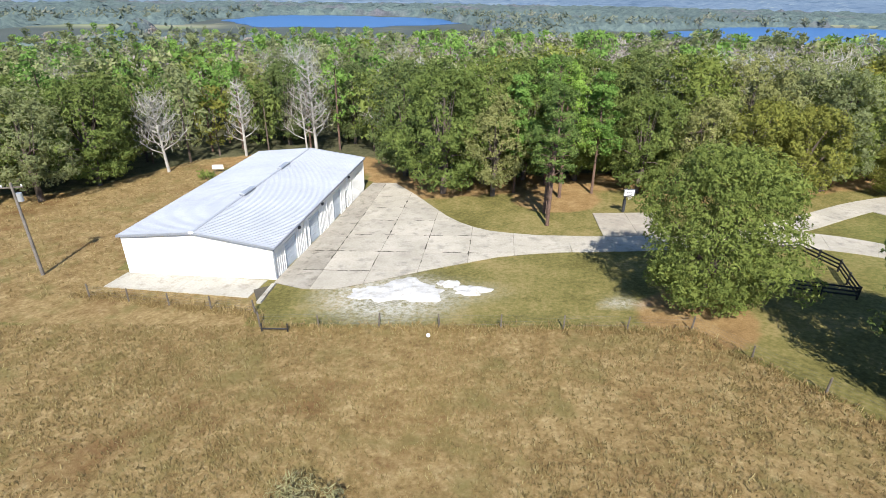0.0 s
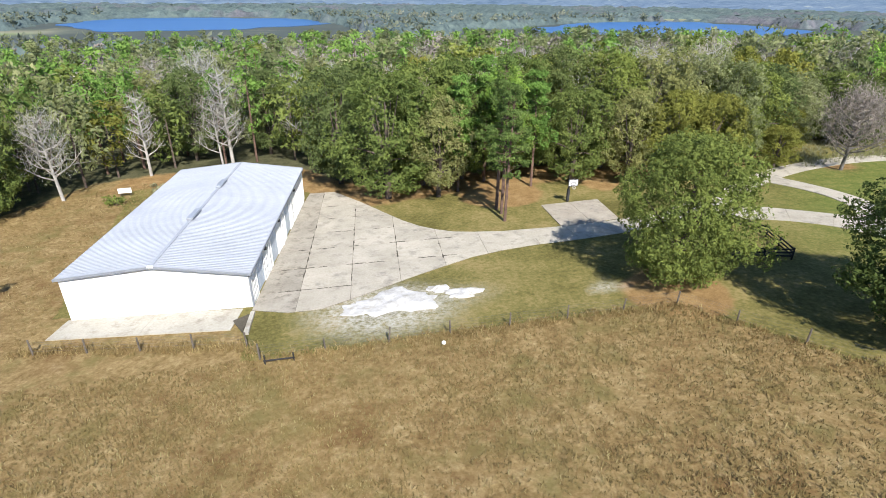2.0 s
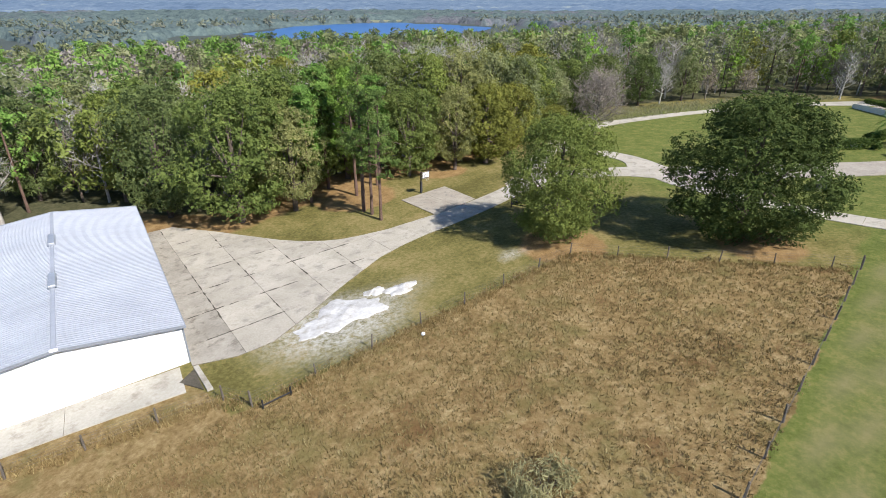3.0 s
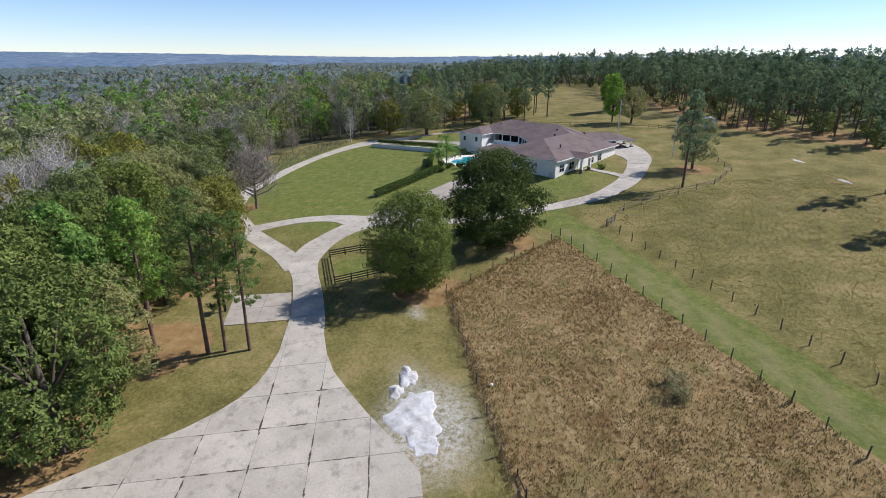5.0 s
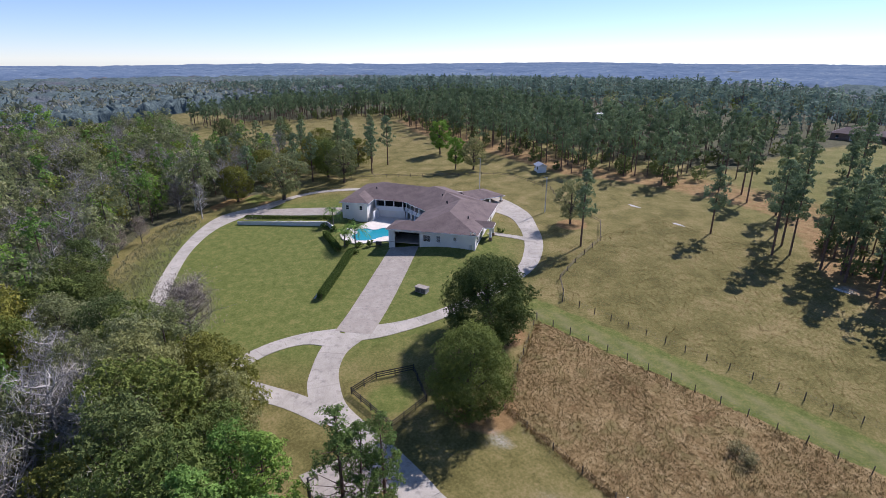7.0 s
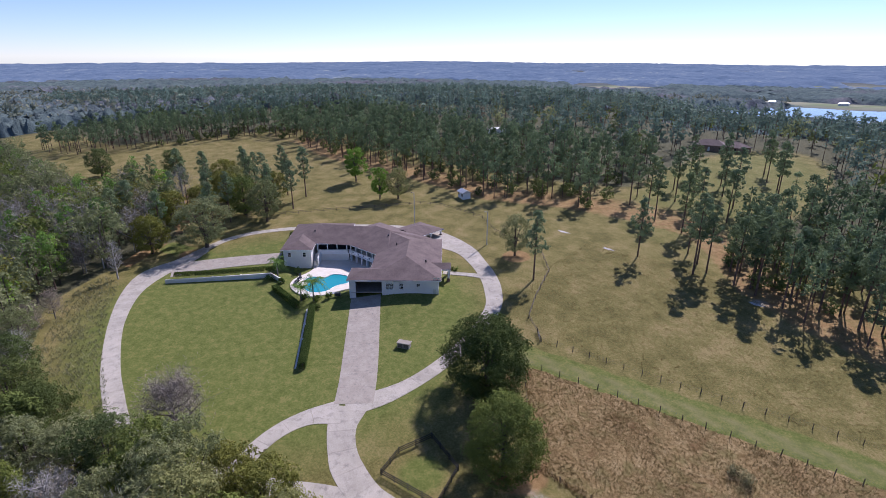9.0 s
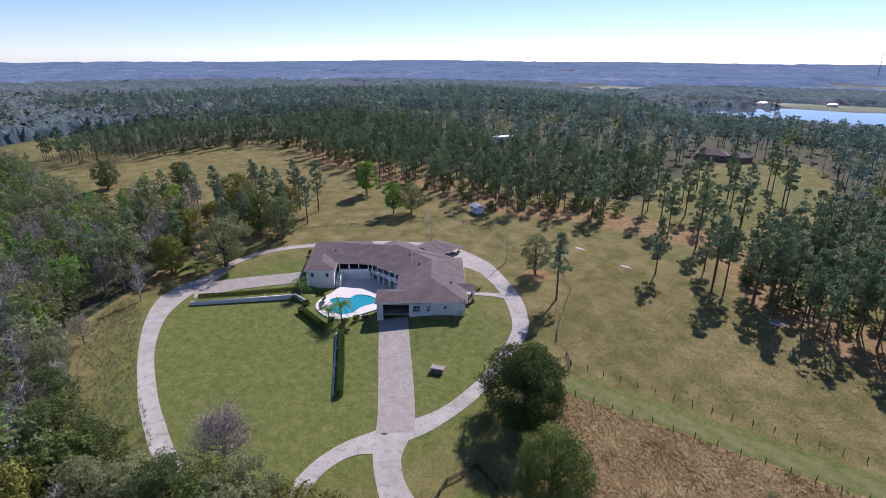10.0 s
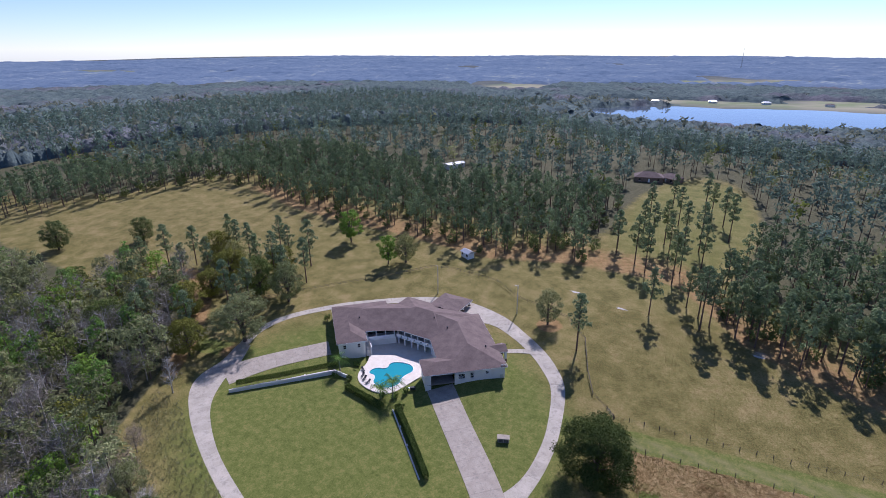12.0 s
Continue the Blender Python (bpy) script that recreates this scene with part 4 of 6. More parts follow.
near_n = lambda x, y: (north_wood(x, y) > 6) & (north_wood(x, y) < 70)
hard = [oak_arrays(13, 4.2, 40, 760, 0.46, 0.1, 0.2, limbs=False), oak_arrays(14.5, 4.6, 42, 800, 0.47, 0.12, 0.2, limbs=False), oak_arrays(11, 3.8, 36, 680, 0.44, 0.08, 0.18, limbs=False)]
nx_, ny_ = scatter(-150, 330, 15, 175, 6.6, near_n)
close = (nx_ > -14) & (nx_ < 72) & (ny_ < 122)
for x, y in zip(nx_[close], ny_[close]):
    lot = RNG.random()
    if lot < (0.56 if x < 20 else 0.46):
        k = int(RNG.choice(4, p=[0.27, 0.16, 0.13, 0.44]))
        plant("hardwood_tree", (WOOD_OAKS if north_wood(x, y) < 12 else INNER)[k], x, y, ("green", "dark green", "yellowing", "olive-grey")[k] + " hardwood inside the near woods", "tree", RNG.uniform(0.95, 1.25), group="near woods", wide=RNG.uniform(0.75, 0.95))
    elif lot < (0.72 if x < 20 else 0.56):
        plant("pine_tree", WOOD_PINES[int(RNG.integers(2))], x, y, "bright green pine rising from the near woods", "pine", RNG.uniform(0.85, 1.08), group="near woods")
    else:
        plant("bare_tree", BARE[int(RNG.integers(3))], x, y, "leafless grey tree inside the near woods", "tree", RNG.uniform(0.9, 1.2), group="near woods")
nx_, ny_ = nx_[~close], ny_[~close]
hard_fine = [oak_arrays(13, 4.2, 44, 1050, 0.36, 0.1, 0.2, limbs=False, long=2.0), oak_arrays(14.5, 4.6, 46, 1100, 0.37, 0.12, 0.2, limbs=False, long=2.0), oak_arrays(11, 3.8, 40, 900, 0.34, 0.08, 0.18, limbs=False, long=2.0)]
n_pines = [pine_arrays(17, 0.35, 3.8, 34, 620, 0.46, 0.2, 0), pine_arrays(15, 0.35, 3.6, 32, 580, 0.46, 0.2, 0)]
pines_fine = [pine_arrays(17, 0.36, 3.7, 50, 1000, 0.36, 0.2, 10, 0.85), pine_arrays(15, 0.36, 3.4, 46, 900, 0.36, 0.2, 10, 0.85)]
bares = [bare_arrays(13, 4.4, 10, 620, 0.2, 0.7), bare_arrays(11, 4.0, 10, 620, 0.18, 0.7)]
edge = north_wood(nx_, ny_) < 36
lot = RNG.random(len(nx_))
# east of the lawn the wood is thinner: more leafless and olive trees, fewer pines
lot = np.where(nx_ > 66, np.interp(lot, [0, 0.40, 0.47, 0.55, 0.60, 0.66, 1], [0, 0.34, 0.48, 0.70, 0.76, 0.79, 1]), lot)
for here, kinds, pines, where in ((edge, hard_fine, pines_fine, "at the wood's edge"), (~edge, hard, n_pines, "deeper in the wood")):
    sel = here & (lot < 0.34)
    wood("hardwood_trees", "olive and grey-green hardwood trees " + where, nx_[sel], ny_[sel], kinds, [0.4, 0.3, 0.3], (0.95, 1.4), "bark", "mixed")
    sel = here & (lot >= 0.34) & (lot < 0.48)
    wood("oak_woods", "green oaks crowding together " + where, nx_[sel], ny_[sel], kinds, [0.3, 0.4, 0.3], (0.95, 1.35), "bark", "oak")
    sel = here & (lot >= 0.48) & (lot < 0.70)
    wood("pine_trees", "bright green pines above the hardwoods " + where, nx_[sel], ny_[sel], pines, [0.5, 0.5], (0.88, 1.12), "pine_bark", "pine")
    sel = here & (lot >= 0.70) & (lot < 0.76)
    wood("spring_woods", "hardwoods in fresh light green leaf " + where, nx_[sel], ny_[sel], kinds, [0.3, 0.2, 0.5], (0.9, 1.25), "bark", "spring")
    sel = here & (lot >= 0.76) & (lot < 0.79)
    wood("turning_woods", "hardwoods with yellow and rust leaves " + where, nx_[sel], ny_[sel], kinds, [0.3, 0.2, 0.5], (0.9, 1.25), "bark", "yellow")
    sel = here & (lot >= 0.79)
    wood("bare_woods", "leafless grey hardwoods " + where, nx_[sel], ny_[sel], bares, [0.5, 0.5], (1.0, 1.35), "pale_bark", "twigs")

far_n = lambda x, y: (north_wood(x, y) >= 68) & (y < 470) & ~in_lake(x, y)
hard_far = [oak_arrays(13, 5.4, 22, 200, 0.98, 0.2, 0.2, limbs=False), oak_arrays(15, 5.8, 24, 210, 1.0, 0.2, 0.2, limbs=False), pine_arrays(17, 0.4, 4.2, 20, 150, 1.1, 0.2, 0)]
fx, fy = scatter(-330, 560, 110, 470, 12.0, far_n)
lot = RNG.random(len(fx))
wood("hardwood_trees", "mixed green woods stretching to the lake", fx[lot < 0.6], fy[lot < 0.6], hard_far, [0.4, 0.35, 0.25], (0.6, 0.95), "bark", "mixed", 0.7)
wood("pine_trees", "green pines among the far woods", fx[(lot >= 0.6) & (lot < 0.85)], fy[(lot >= 0.6) & (lot < 0.85)], hard_far, [0.2, 0.2, 0.6], (0.65, 0.95), "pine_bark", "pine", 0.5)
wood("bare_woods", "greyish leafless woods by the lake", fx[lot >= 0.85], fy[lot >= 0.85], hard_far, [0.6, 0.4, 0.0], (0.7, 0.95), "pale_bark", "twigs", 0.6)

glade = lambda x, y: (((x - 44) / 30) ** 2 + ((y + 128) / 88) ** 2 < 1) | (np.hypot(x - 73, y + 186) < 13) | (((x - 170 + 0.55 * (y + 140)) / 13) ** 2 + ((y + 140) / 26) ** 2 < 1)
lot_edge = lambda x, y: (south_wood(x, y) > 3) & (south_wood(x, y) < 85) & ~glade(x, y)
s_pines = [pine_arrays(18, 0.40, 3.8, 28, 400, 0.58, 0.2, 3), pine_arrays(16, 0.36, 3.6, 26, 380, 0.58, 0.18, 3), pine_arrays(19, 0.44, 3.5, 26, 380, 0.58, 0.2, 3)]
sx, sy = scatter(-120, 400, -170, 40, 6.5, lot_edge)
keep = RNG.random(len(sx)) < np.clip(np.where(sx > 60, 0.85, 0.55) + south_wood(sx, sy) / 40, 0, 1)
wood("pine_trees", "dense stand of tall dark pines", sx[keep], sy[keep], s_pines, [0.4, 0.3, 0.3], (0.70, 0.96), "pine_bark", "dark_pine")
ux, uy = scatter(-60, 330, -150, 20, 10.5, lambda x, y: (south_wood(x, y) > 2) & (south_wood(x, y) < 80) & ~glade(x, y))
wood("undergrowth", "low dark scrub under the pines", ux, uy, [oak_arrays(5, 2.4, 14, 200, 0.6, 0.0, 0.1, limbs=False)], [1.0], (0.6, 1.2), "bark", "dark_oak")
s_far = [pine_arrays(17, 0.45, 3.9, 14, 64, 1.25, 0.2, 0), pine_arrays(18, 0.45, 3.9, 14, 64, 1.25, 0.2, 0), oak_arrays(13, 4.4, 14, 80, 1.4, 0.3, 0.2, limbs=False)]
sx, sy = scatter(-320, 820, -860, 60, 11.2, lambda x, y: (south_wood(x, y) >= 84) & ~glade(x, y) & ~in_lake(x, y) & ((y > -440) | (x > 380)) & (meadow(x, y) < 0.3))
sy_keep = RNG.random(len(sx)) < 0.92
sx, sy = sx[sy_keep], sy[sy_keep]
lot = RNG.random(len(sx)) + 0.10 * np.sin(sx / 37) * np.sin(sy / 29)
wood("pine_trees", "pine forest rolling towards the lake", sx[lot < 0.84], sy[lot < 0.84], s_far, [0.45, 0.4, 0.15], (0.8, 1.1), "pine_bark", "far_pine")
wood("hardwood_trees", "olive hardwoods scattered through the pine forest", sx[(lot >= 0.84) & (lot < 0.95)], sy[(lot >= 0.84) & (lot < 0.95)], s_far, [0.0, 0.0, 1.0], (0.7, 1.0), "bark", "mixed")
wood("spring_woods", "fresh green trees scattered through the pine forest", sx[lot >= 0.95], sy[lot >= 0.95], s_far, [0.0, 0.0, 1.0], (0.6, 0.9), "bark", "oak")

# woods out to the horizon: lumps of crowns that grow with distance
def far_woods():
    def shell(name, r0, r1, rings, spokes, mat_name, label, rough_top, kind):
        r = r0 * (r1 / r0) ** (np.arange(rings) / (rings - 1))
        a = np.arange(spokes) * 2 * math.pi / spokes
        R, A = np.meshgrid(r, a, indexing="ij")
        R = R * (1 + RNG.normal(0, 0.0035, R.shape))
        x, y = (40 + R * np.cos(A)).ravel(), (R * np.sin(A)).ravel()
        field = np.sin(x / 190 + 0.6) * np.sin(y / 230 + x / 800) + 0.35 * np.sin(x / 71 + y / 113)
        cover = smooth(-1.15, -0.95, field) * (1 - meadow(x, y))
        cover = np.where(in_lake(x, y, 1.1) | open_shore(x, y), 0, cover)
        z = land(x, y) + (4.0 + rough_top * RNG.random(len(x)) ** 1.4) * cover - 3.0 * (1 - cover)
        z[:spokes] -= 16
        i = (np.arange(rings - 1)[:, None] * spokes + np.arange(spokes)).ravel()
        j = (np.arange(rings - 1)[:, None] * spokes + (np.arange(spokes) + 1) % spokes).ravel()
        me = mesh_of(name, np.stack([x, y, z], 1), np.stack([i, i + spokes, j + spokes, j], 1), mat_name, None, True)
        tagged(new(name, me), label, "woods", kind=kind)

    shell("far_woods", 440, 1500, 120, 760, "far_woods", "grey-green woods beyond the property, haze in their colour", 8.0, "stuff")
    shell("backdrop", 1500, 4650, 60, 500, "backdrop", "wooded hills on the horizon, coloured with blue haze", 9.0, "structure")
    x, y = scatter(-1000, 1080, -1050, 1050, 24, lambda x, y: (np.hypot(x - 40, y) > 450) & (np.hypot(x - 40, y) < 1020) & ~in_lake(x, y, 1.1))
    field = np.sin(x / 190 + 0.6) * np.sin(y / 230 + x / 800) + 0.35 * np.sin(x / 71 + y / 113)
    seen = ((y > 250) | (y < -150) | (x > 350)) & (field > -1.0) & ~open_shore(x, y) & (meadow(x, y) < 0.3)
    kinds = [oak_arrays(12, 6.5, 8, 30, 3.2, 0.2, 0.2, limbs=False), oak_arrays(14, 6.0, 8, 30, 3.0, 0.2, 0.2, limbs=False)]
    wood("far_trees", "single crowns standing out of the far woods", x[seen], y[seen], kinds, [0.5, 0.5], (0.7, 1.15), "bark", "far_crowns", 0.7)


far_woods()


# ---- metal workshop ----
def workshop():
    W_, L_, EAVE, PEAK = 15.2, 29.0, 4.15, 5.05
    root = thing("workshop", "long white metal workshop with a pale galvanised low-pitched roof", "metal building", -16.0, 53.0, -4.3, -2.6)
    # walls with openings for the doors on the yard side
    gap_y = [(2.4, 5.2), (8.6, 11.6), (16.2, 19.0), (20.6, 21.6)]
    tops = [3.3, 3.3, 3.3, 2.15]
    y0 = 0.0
    for (a, b), h in zip(gap_y, tops):
        part("wall", boxed(-0.15, 0, y0, a, -0.6, EAVE), "wall_metal", root)
        part("wall", boxed(-0.15, 0, a, b, h, EAVE), "wall_metal", root)
        y0 = b
    part("wall", boxed(-0.15, 0, y0, L_, -0.6, EAVE), "wall_metal", root)
    part("wall", boxed(-W_, -W_ + 0.15, 0, L_, -1.2, EAVE), "wall_metal", root)
    for y in (0.0, L_ - 0.15):
        bm = bmesh.new()
        ring = [(-W_, -1.2), (0, -1.2), (0, EAVE), (-W_ / 2, PEAK), (-W_, EAVE)]
        a = [bm.verts.new((x, y + 0.002, z)) for x, z in ring]
        b = [bm.verts.new((x, y + 0.148, z)) for x, z in ring]
        bm.faces.new(a)
        bm.faces.new(b[::-1])
        for i in range(5):
            j = (i + 1) % 5
            bm.faces.new((a[j], a[i], b[i], b[j]))
        part("gable_wall", bm, "wall_metal", root, "plain white metal gable wall")
    # siding ribs on the yard side and the gable
    rib = bmesh.new()
    box(rib, 0, 0.035, -0.05, 0.05, -0.25, EAVE - 0.1)
    rib_me = bpy.data.meshes.new("siding_rib")
    rib.to_mesh(rib_me)
    rib.free()
    rib_me.materials.append(M["wall_metal"])
    y = 0.3
    while y < L_:
        if not any(a - 0.1 < y < b + 0.1 for a, b in gap_y):
            under("siding_rib", rib_me, root, pose(0.001, y, 0))
        y += 0.42
    for i in range(1, 48):
        x = -W_ * i / 48
        under("siding_rib", rib_me, root, pose(x, -0.001, -0.3, 0, 0, -90) @ Matrix.Diagonal((0.5, 0.6, 1.0, 1)))
    # doors, set back in their openings
    for k, ((a, b), h) in enumerate(zip(gap_y, tops)):
        door = thing("door", "", "")
        door.parent = root
        if k < 3:
            n = 9
            for i in range(n):
                part("slat", boxed(-0.14, -0.09, a, b, h * i / n + 0.01, h * (i + 1) / n - 0.01, bevel=0.01), "door_blue", door)
        else:
            part("leaf", boxed(-0.14, -0.09, a + 0.05, b - 0.05, 0, h, bevel=0.01), "white", door, "plain walk-in door")
            part("door_handle", boxed(-0.09, -0.04, b - 0.2, b - 0.12, 0.95, 1.05, bevel=0.01), "plastic", door)
        for y in (a - 0.06, b):
            part("jamb", boxed(-0.16, 0.05, y, y + 0.06, 0, h, bevel=0.01), "white", door)
        part("lintel", boxed(-0.16, 0.05, a - 0.06, b + 0.06, h, h + 0.1, bevel=0.01), "white", door)
    # roof sheets, each with its ribs
    OV = 0.25
    rise = (PEAK - EAVE) / (W_ / 2)
    def sheet(sign):
        bm = bmesh.new()
        prof = [(-0.45, 0), (-0.03 - 0.3, 0), (-0.31, 0.05), (-0.27, 0.05), (-0.25, 0), (-0.03, 0), (-0.01, 0.05), (0.03, 0.05), (0.05, 0), (0.27, 0), (0.29, 0.05), (0.33, 0.05), (0.35, 0), (0.45, 0)]
        x_r, x_e = -W_ / 2, (OV if sign > 0 else -W_ - OV)
        z_e = EAVE - OV * rise + 0.1
        ring = prof + [(p, h - 0.03) for p, h in prof[::-1]]
        r = [bm.verts.new((x_r, p, PEAK + 0.1 + h)) for p, h in ring]
        e = [bm.verts.new((x_e, p, z_e + h)) for p, h in ring]
        for i in range(len(ring)):
            k = (i + 1) % len(ring)
            bm.faces.new((r[i], e[i], e[k], r[k]))
        bm.faces.new(e)
        bm.faces.new(r[::-1])
        bmesh.ops.recalc_face_normals(bm, faces=bm.faces)
        me = bpy.data.meshes.new("roof_sheet")
        bm.to_mesh(me)
        bm.free()
        me.materials.append(M["roof_metal"])
        return me
    for sign in (1, -1):
        me = sheet(sign)
        y = 0.2
        while y < L_:
            under("roof_sheet", me, root, pose(0, y, 0))
            y += 0.9
    part("ridge_cap", boxed(-W_ / 2 - 0.16, -W_ / 2 + 0.16, -0.22, L_ + 0.2, PEAK + 0.1, PEAK + 0.165, bevel=0.03), "roof_metal", root)
    for x0, sx in ((OV, 1), (-W_ - OV, -1)):
        part("gutter", boxed(x0 - 0.08, x0 + 0.08, -0.2, L_ + 0.2, EAVE - 0.13, EAVE + 0.06, bevel=0.02), "trim_grey", root, "grey eave gutter")
    for y in (-0.24, L_ + 0.2):
        for sign in (1, -1):
            bm = bmesh.new()
            xe = OV if sign > 0 else -W_ - OV
            ze = EAVE - OV * rise
            pts = [(-W_ / 2, PEAK - 0.06), (xe, ze - 0.06), (xe, ze + 0.16), (-W_ / 2, PEAK + 0.16)]
            a = [bm.verts.new((x, y - 0.03, z)) for x, z in pts]
            b = [bm.verts.new((x, y + 0.03, z)) for x, z in pts]
            bm.faces.new(a if sign > 0 else a[::-1])
            bm.faces.new(b[::-1] if sign > 0 else b)
            for i in range(4):
                j = (i + 1) % 4
                q = (a[j], a[i], b[i], b[j])
                bm.faces.new(q if sign > 0 else q[::-1])
            part("rake_trim", bm, "trim_grey", root, "grey rake trim")
    part("peak_flashing", boxed(-W_ / 2 - 0.25, -W_ / 2 + 0.25, -0.3, -0.1, PEAK + 0.02, PEAK + 0.2, bevel=0.02), "white", root)
    for y in (9.5, 19.0):
        vent = part("ridge_vent", boxed(-W_ / 2 - 0.28, -W_ / 2 + 0.28, y, y + 2.6, PEAK + 0.16, PEAK + 0.42, bevel=0.06), "galv", root, "long galvanised ridge vent")
        for sx in (-0.32, 0.28):
            part("vent_lip", boxed(-W_ / 2 + sx, -W_ / 2 + sx + 0.04, y, y + 2.6, PEAK + 0.22, PEAK + 0.3), "trim_grey", vent)
    for y in (0.08, 7.4, 14.0, 23.0, L_ - 0.2):
        part("downspout", boxed(0.02, 0.14, y - 0.06, y + 0.06, 0, EAVE - 0.1, bevel=0.015), "white" if y > 1 else "trim_grey", root)
    for y in (5.9, 12.6, 22.2):
        lampy = part("wall_lamp", boxed(0.02, 0.3, y - 0.15, y + 0.15, 3.5, 3.8, bevel=0.04), "plastic", root, "dark wall lamp")
        part("lens", boxed(0.06, 0.26, y - 0.1, y + 0.1, 3.47, 3.5), "white", lampy)
    part("hose_bib", boxed(-W_ + 1.3, -W_ + 1.45, -0.12, 0, -0.4, 0.5, bevel=0.02), "galv", root)
    part("conduit_box", boxed(-1.6, -1.0, -0.1, 0, -0.1, 0.1, bevel=0.02), "galv", root)
    part("wall_vent", boxed(-6.6, -5.6, -0.06, 0, -0.35, -0.22, bevel=0.01), "trim_grey", root)
    part("floor_slab", boxed(-W_ + 0.16, -0.16, 0.16, L_ - 0.16, -0.7, 0.0), "old_concrete", root)


workshop()

# ---- house ----
EAVE_Z, SLOPE = 6.45, 0.33


def hip_roof(parent, ox, oy, turn, x1, y1, hip0=True, hip1=True, base=EAVE_Z, x0=0.0, y0=0.0, slope=SLOPE):
    """A hipped roof over the rectangle x0..x1, y0..y1 in axes turned about ox, oy; the ridge runs along the local y."""
    half = (x1 - x0) / 2
    if (x1 - x0) > (y1 - y0):
        raise ValueError("ridge must run along the longer side")
    top = base + half * slope
    mid = (x0 + x1) / 2
    a, b = (y0 + half if hip0 else y0), (y1 - half if hip1 else y1)
    v = [(x0, y0, base), (x1, y0, base), (x1, y1, base), (x0, y1, base), (mid, a, top), (mid, max(a, b), top)]
    bm = bmesh.new()
    t = [bm.verts.new(p) for p in v]
    d = [bm.verts.new((p[0], p[1], base - 0.22)) for p in v[:4]]
    for f in ((t[0], t[1], t[4]), (t[1], t[2], t[5], t[4]), (t[2], t[3], t[5]), (t[3], t[0], t[4], t[5]), (d[3], d[2], d[1], d[0])):
        bm.faces.new(f)
    for i in range(4):
        j = (i + 1) % 4
        bm.faces.new((d[i], d[j], t[j], t[i]))
    bmesh.ops.recalc_face_normals(bm, faces=bm.faces)
    ob = part("roof", bm, "shingle", parent, "brown shingle hip roof")
    ob.matrix_local = pose(ox, oy, 0, 0, 0, turn)
    fas = bmesh.new()
    for q in ((x0 - 0.03, x1 + 0.03, y0 - 0.03, y0), (x0 - 0.03, x1 + 0.03, y1, y1 + 0.03), (x0 - 0.03, x0, y0, y1), (x1, x1 + 0.03, y0, y1)):
        box(fas, *q, base - 0.24, base - 0.03)
    part("fascia", fas, "white", ob, "white fascia board")
    return ob


def window_in(parent, name, x, y, turn, z, w, h, cols=2, rows=2):
    """A framed window with panes, its outer face at local y = 0 looking along -y."""
    win = thing(name, "", "")
    win.parent = parent
    win.matrix_local = pose(x, y, z, 0, 0, turn)
    bm = bmesh.new()
    for q in ((-w / 2 - 0.08, -w / 2, 0, h), (w / 2, w / 2 + 0.08, 0, h), (-w / 2 - 0.08, w / 2 + 0.08, h, h + 0.09), (-w / 2 - 0.08, w / 2 + 0.08, -0.09, 0)):
        box(bm, q[0], q[1], -0.06, 0.05, q[2], q[3])
    part("window_frame", bm, "white", win)
    bm = bmesh.new()
    for i in range(1, cols):
        box(bm, -w / 2 + w * i / cols - 0.02, -w / 2 + w * i / cols + 0.02, -0.045, 0.02, 0, h)
    for i in range(1, rows):
        box(bm, -w / 2, w / 2, -0.04, 0.02, h * i / rows - 0.02, h * i / rows + 0.02)
    part("glazing_bar", bm, "white", win)
    for i in range(cols):
        for j in range(rows):
            part("pane", boxed(-w / 2 + w * i / cols + 0.021, -w / 2 + w * (i + 1) / cols - 0.021, -0.03, -0.02, h * j / rows + 0.021, h * (j + 1) / rows - 0.021), "glass", win)
    return win


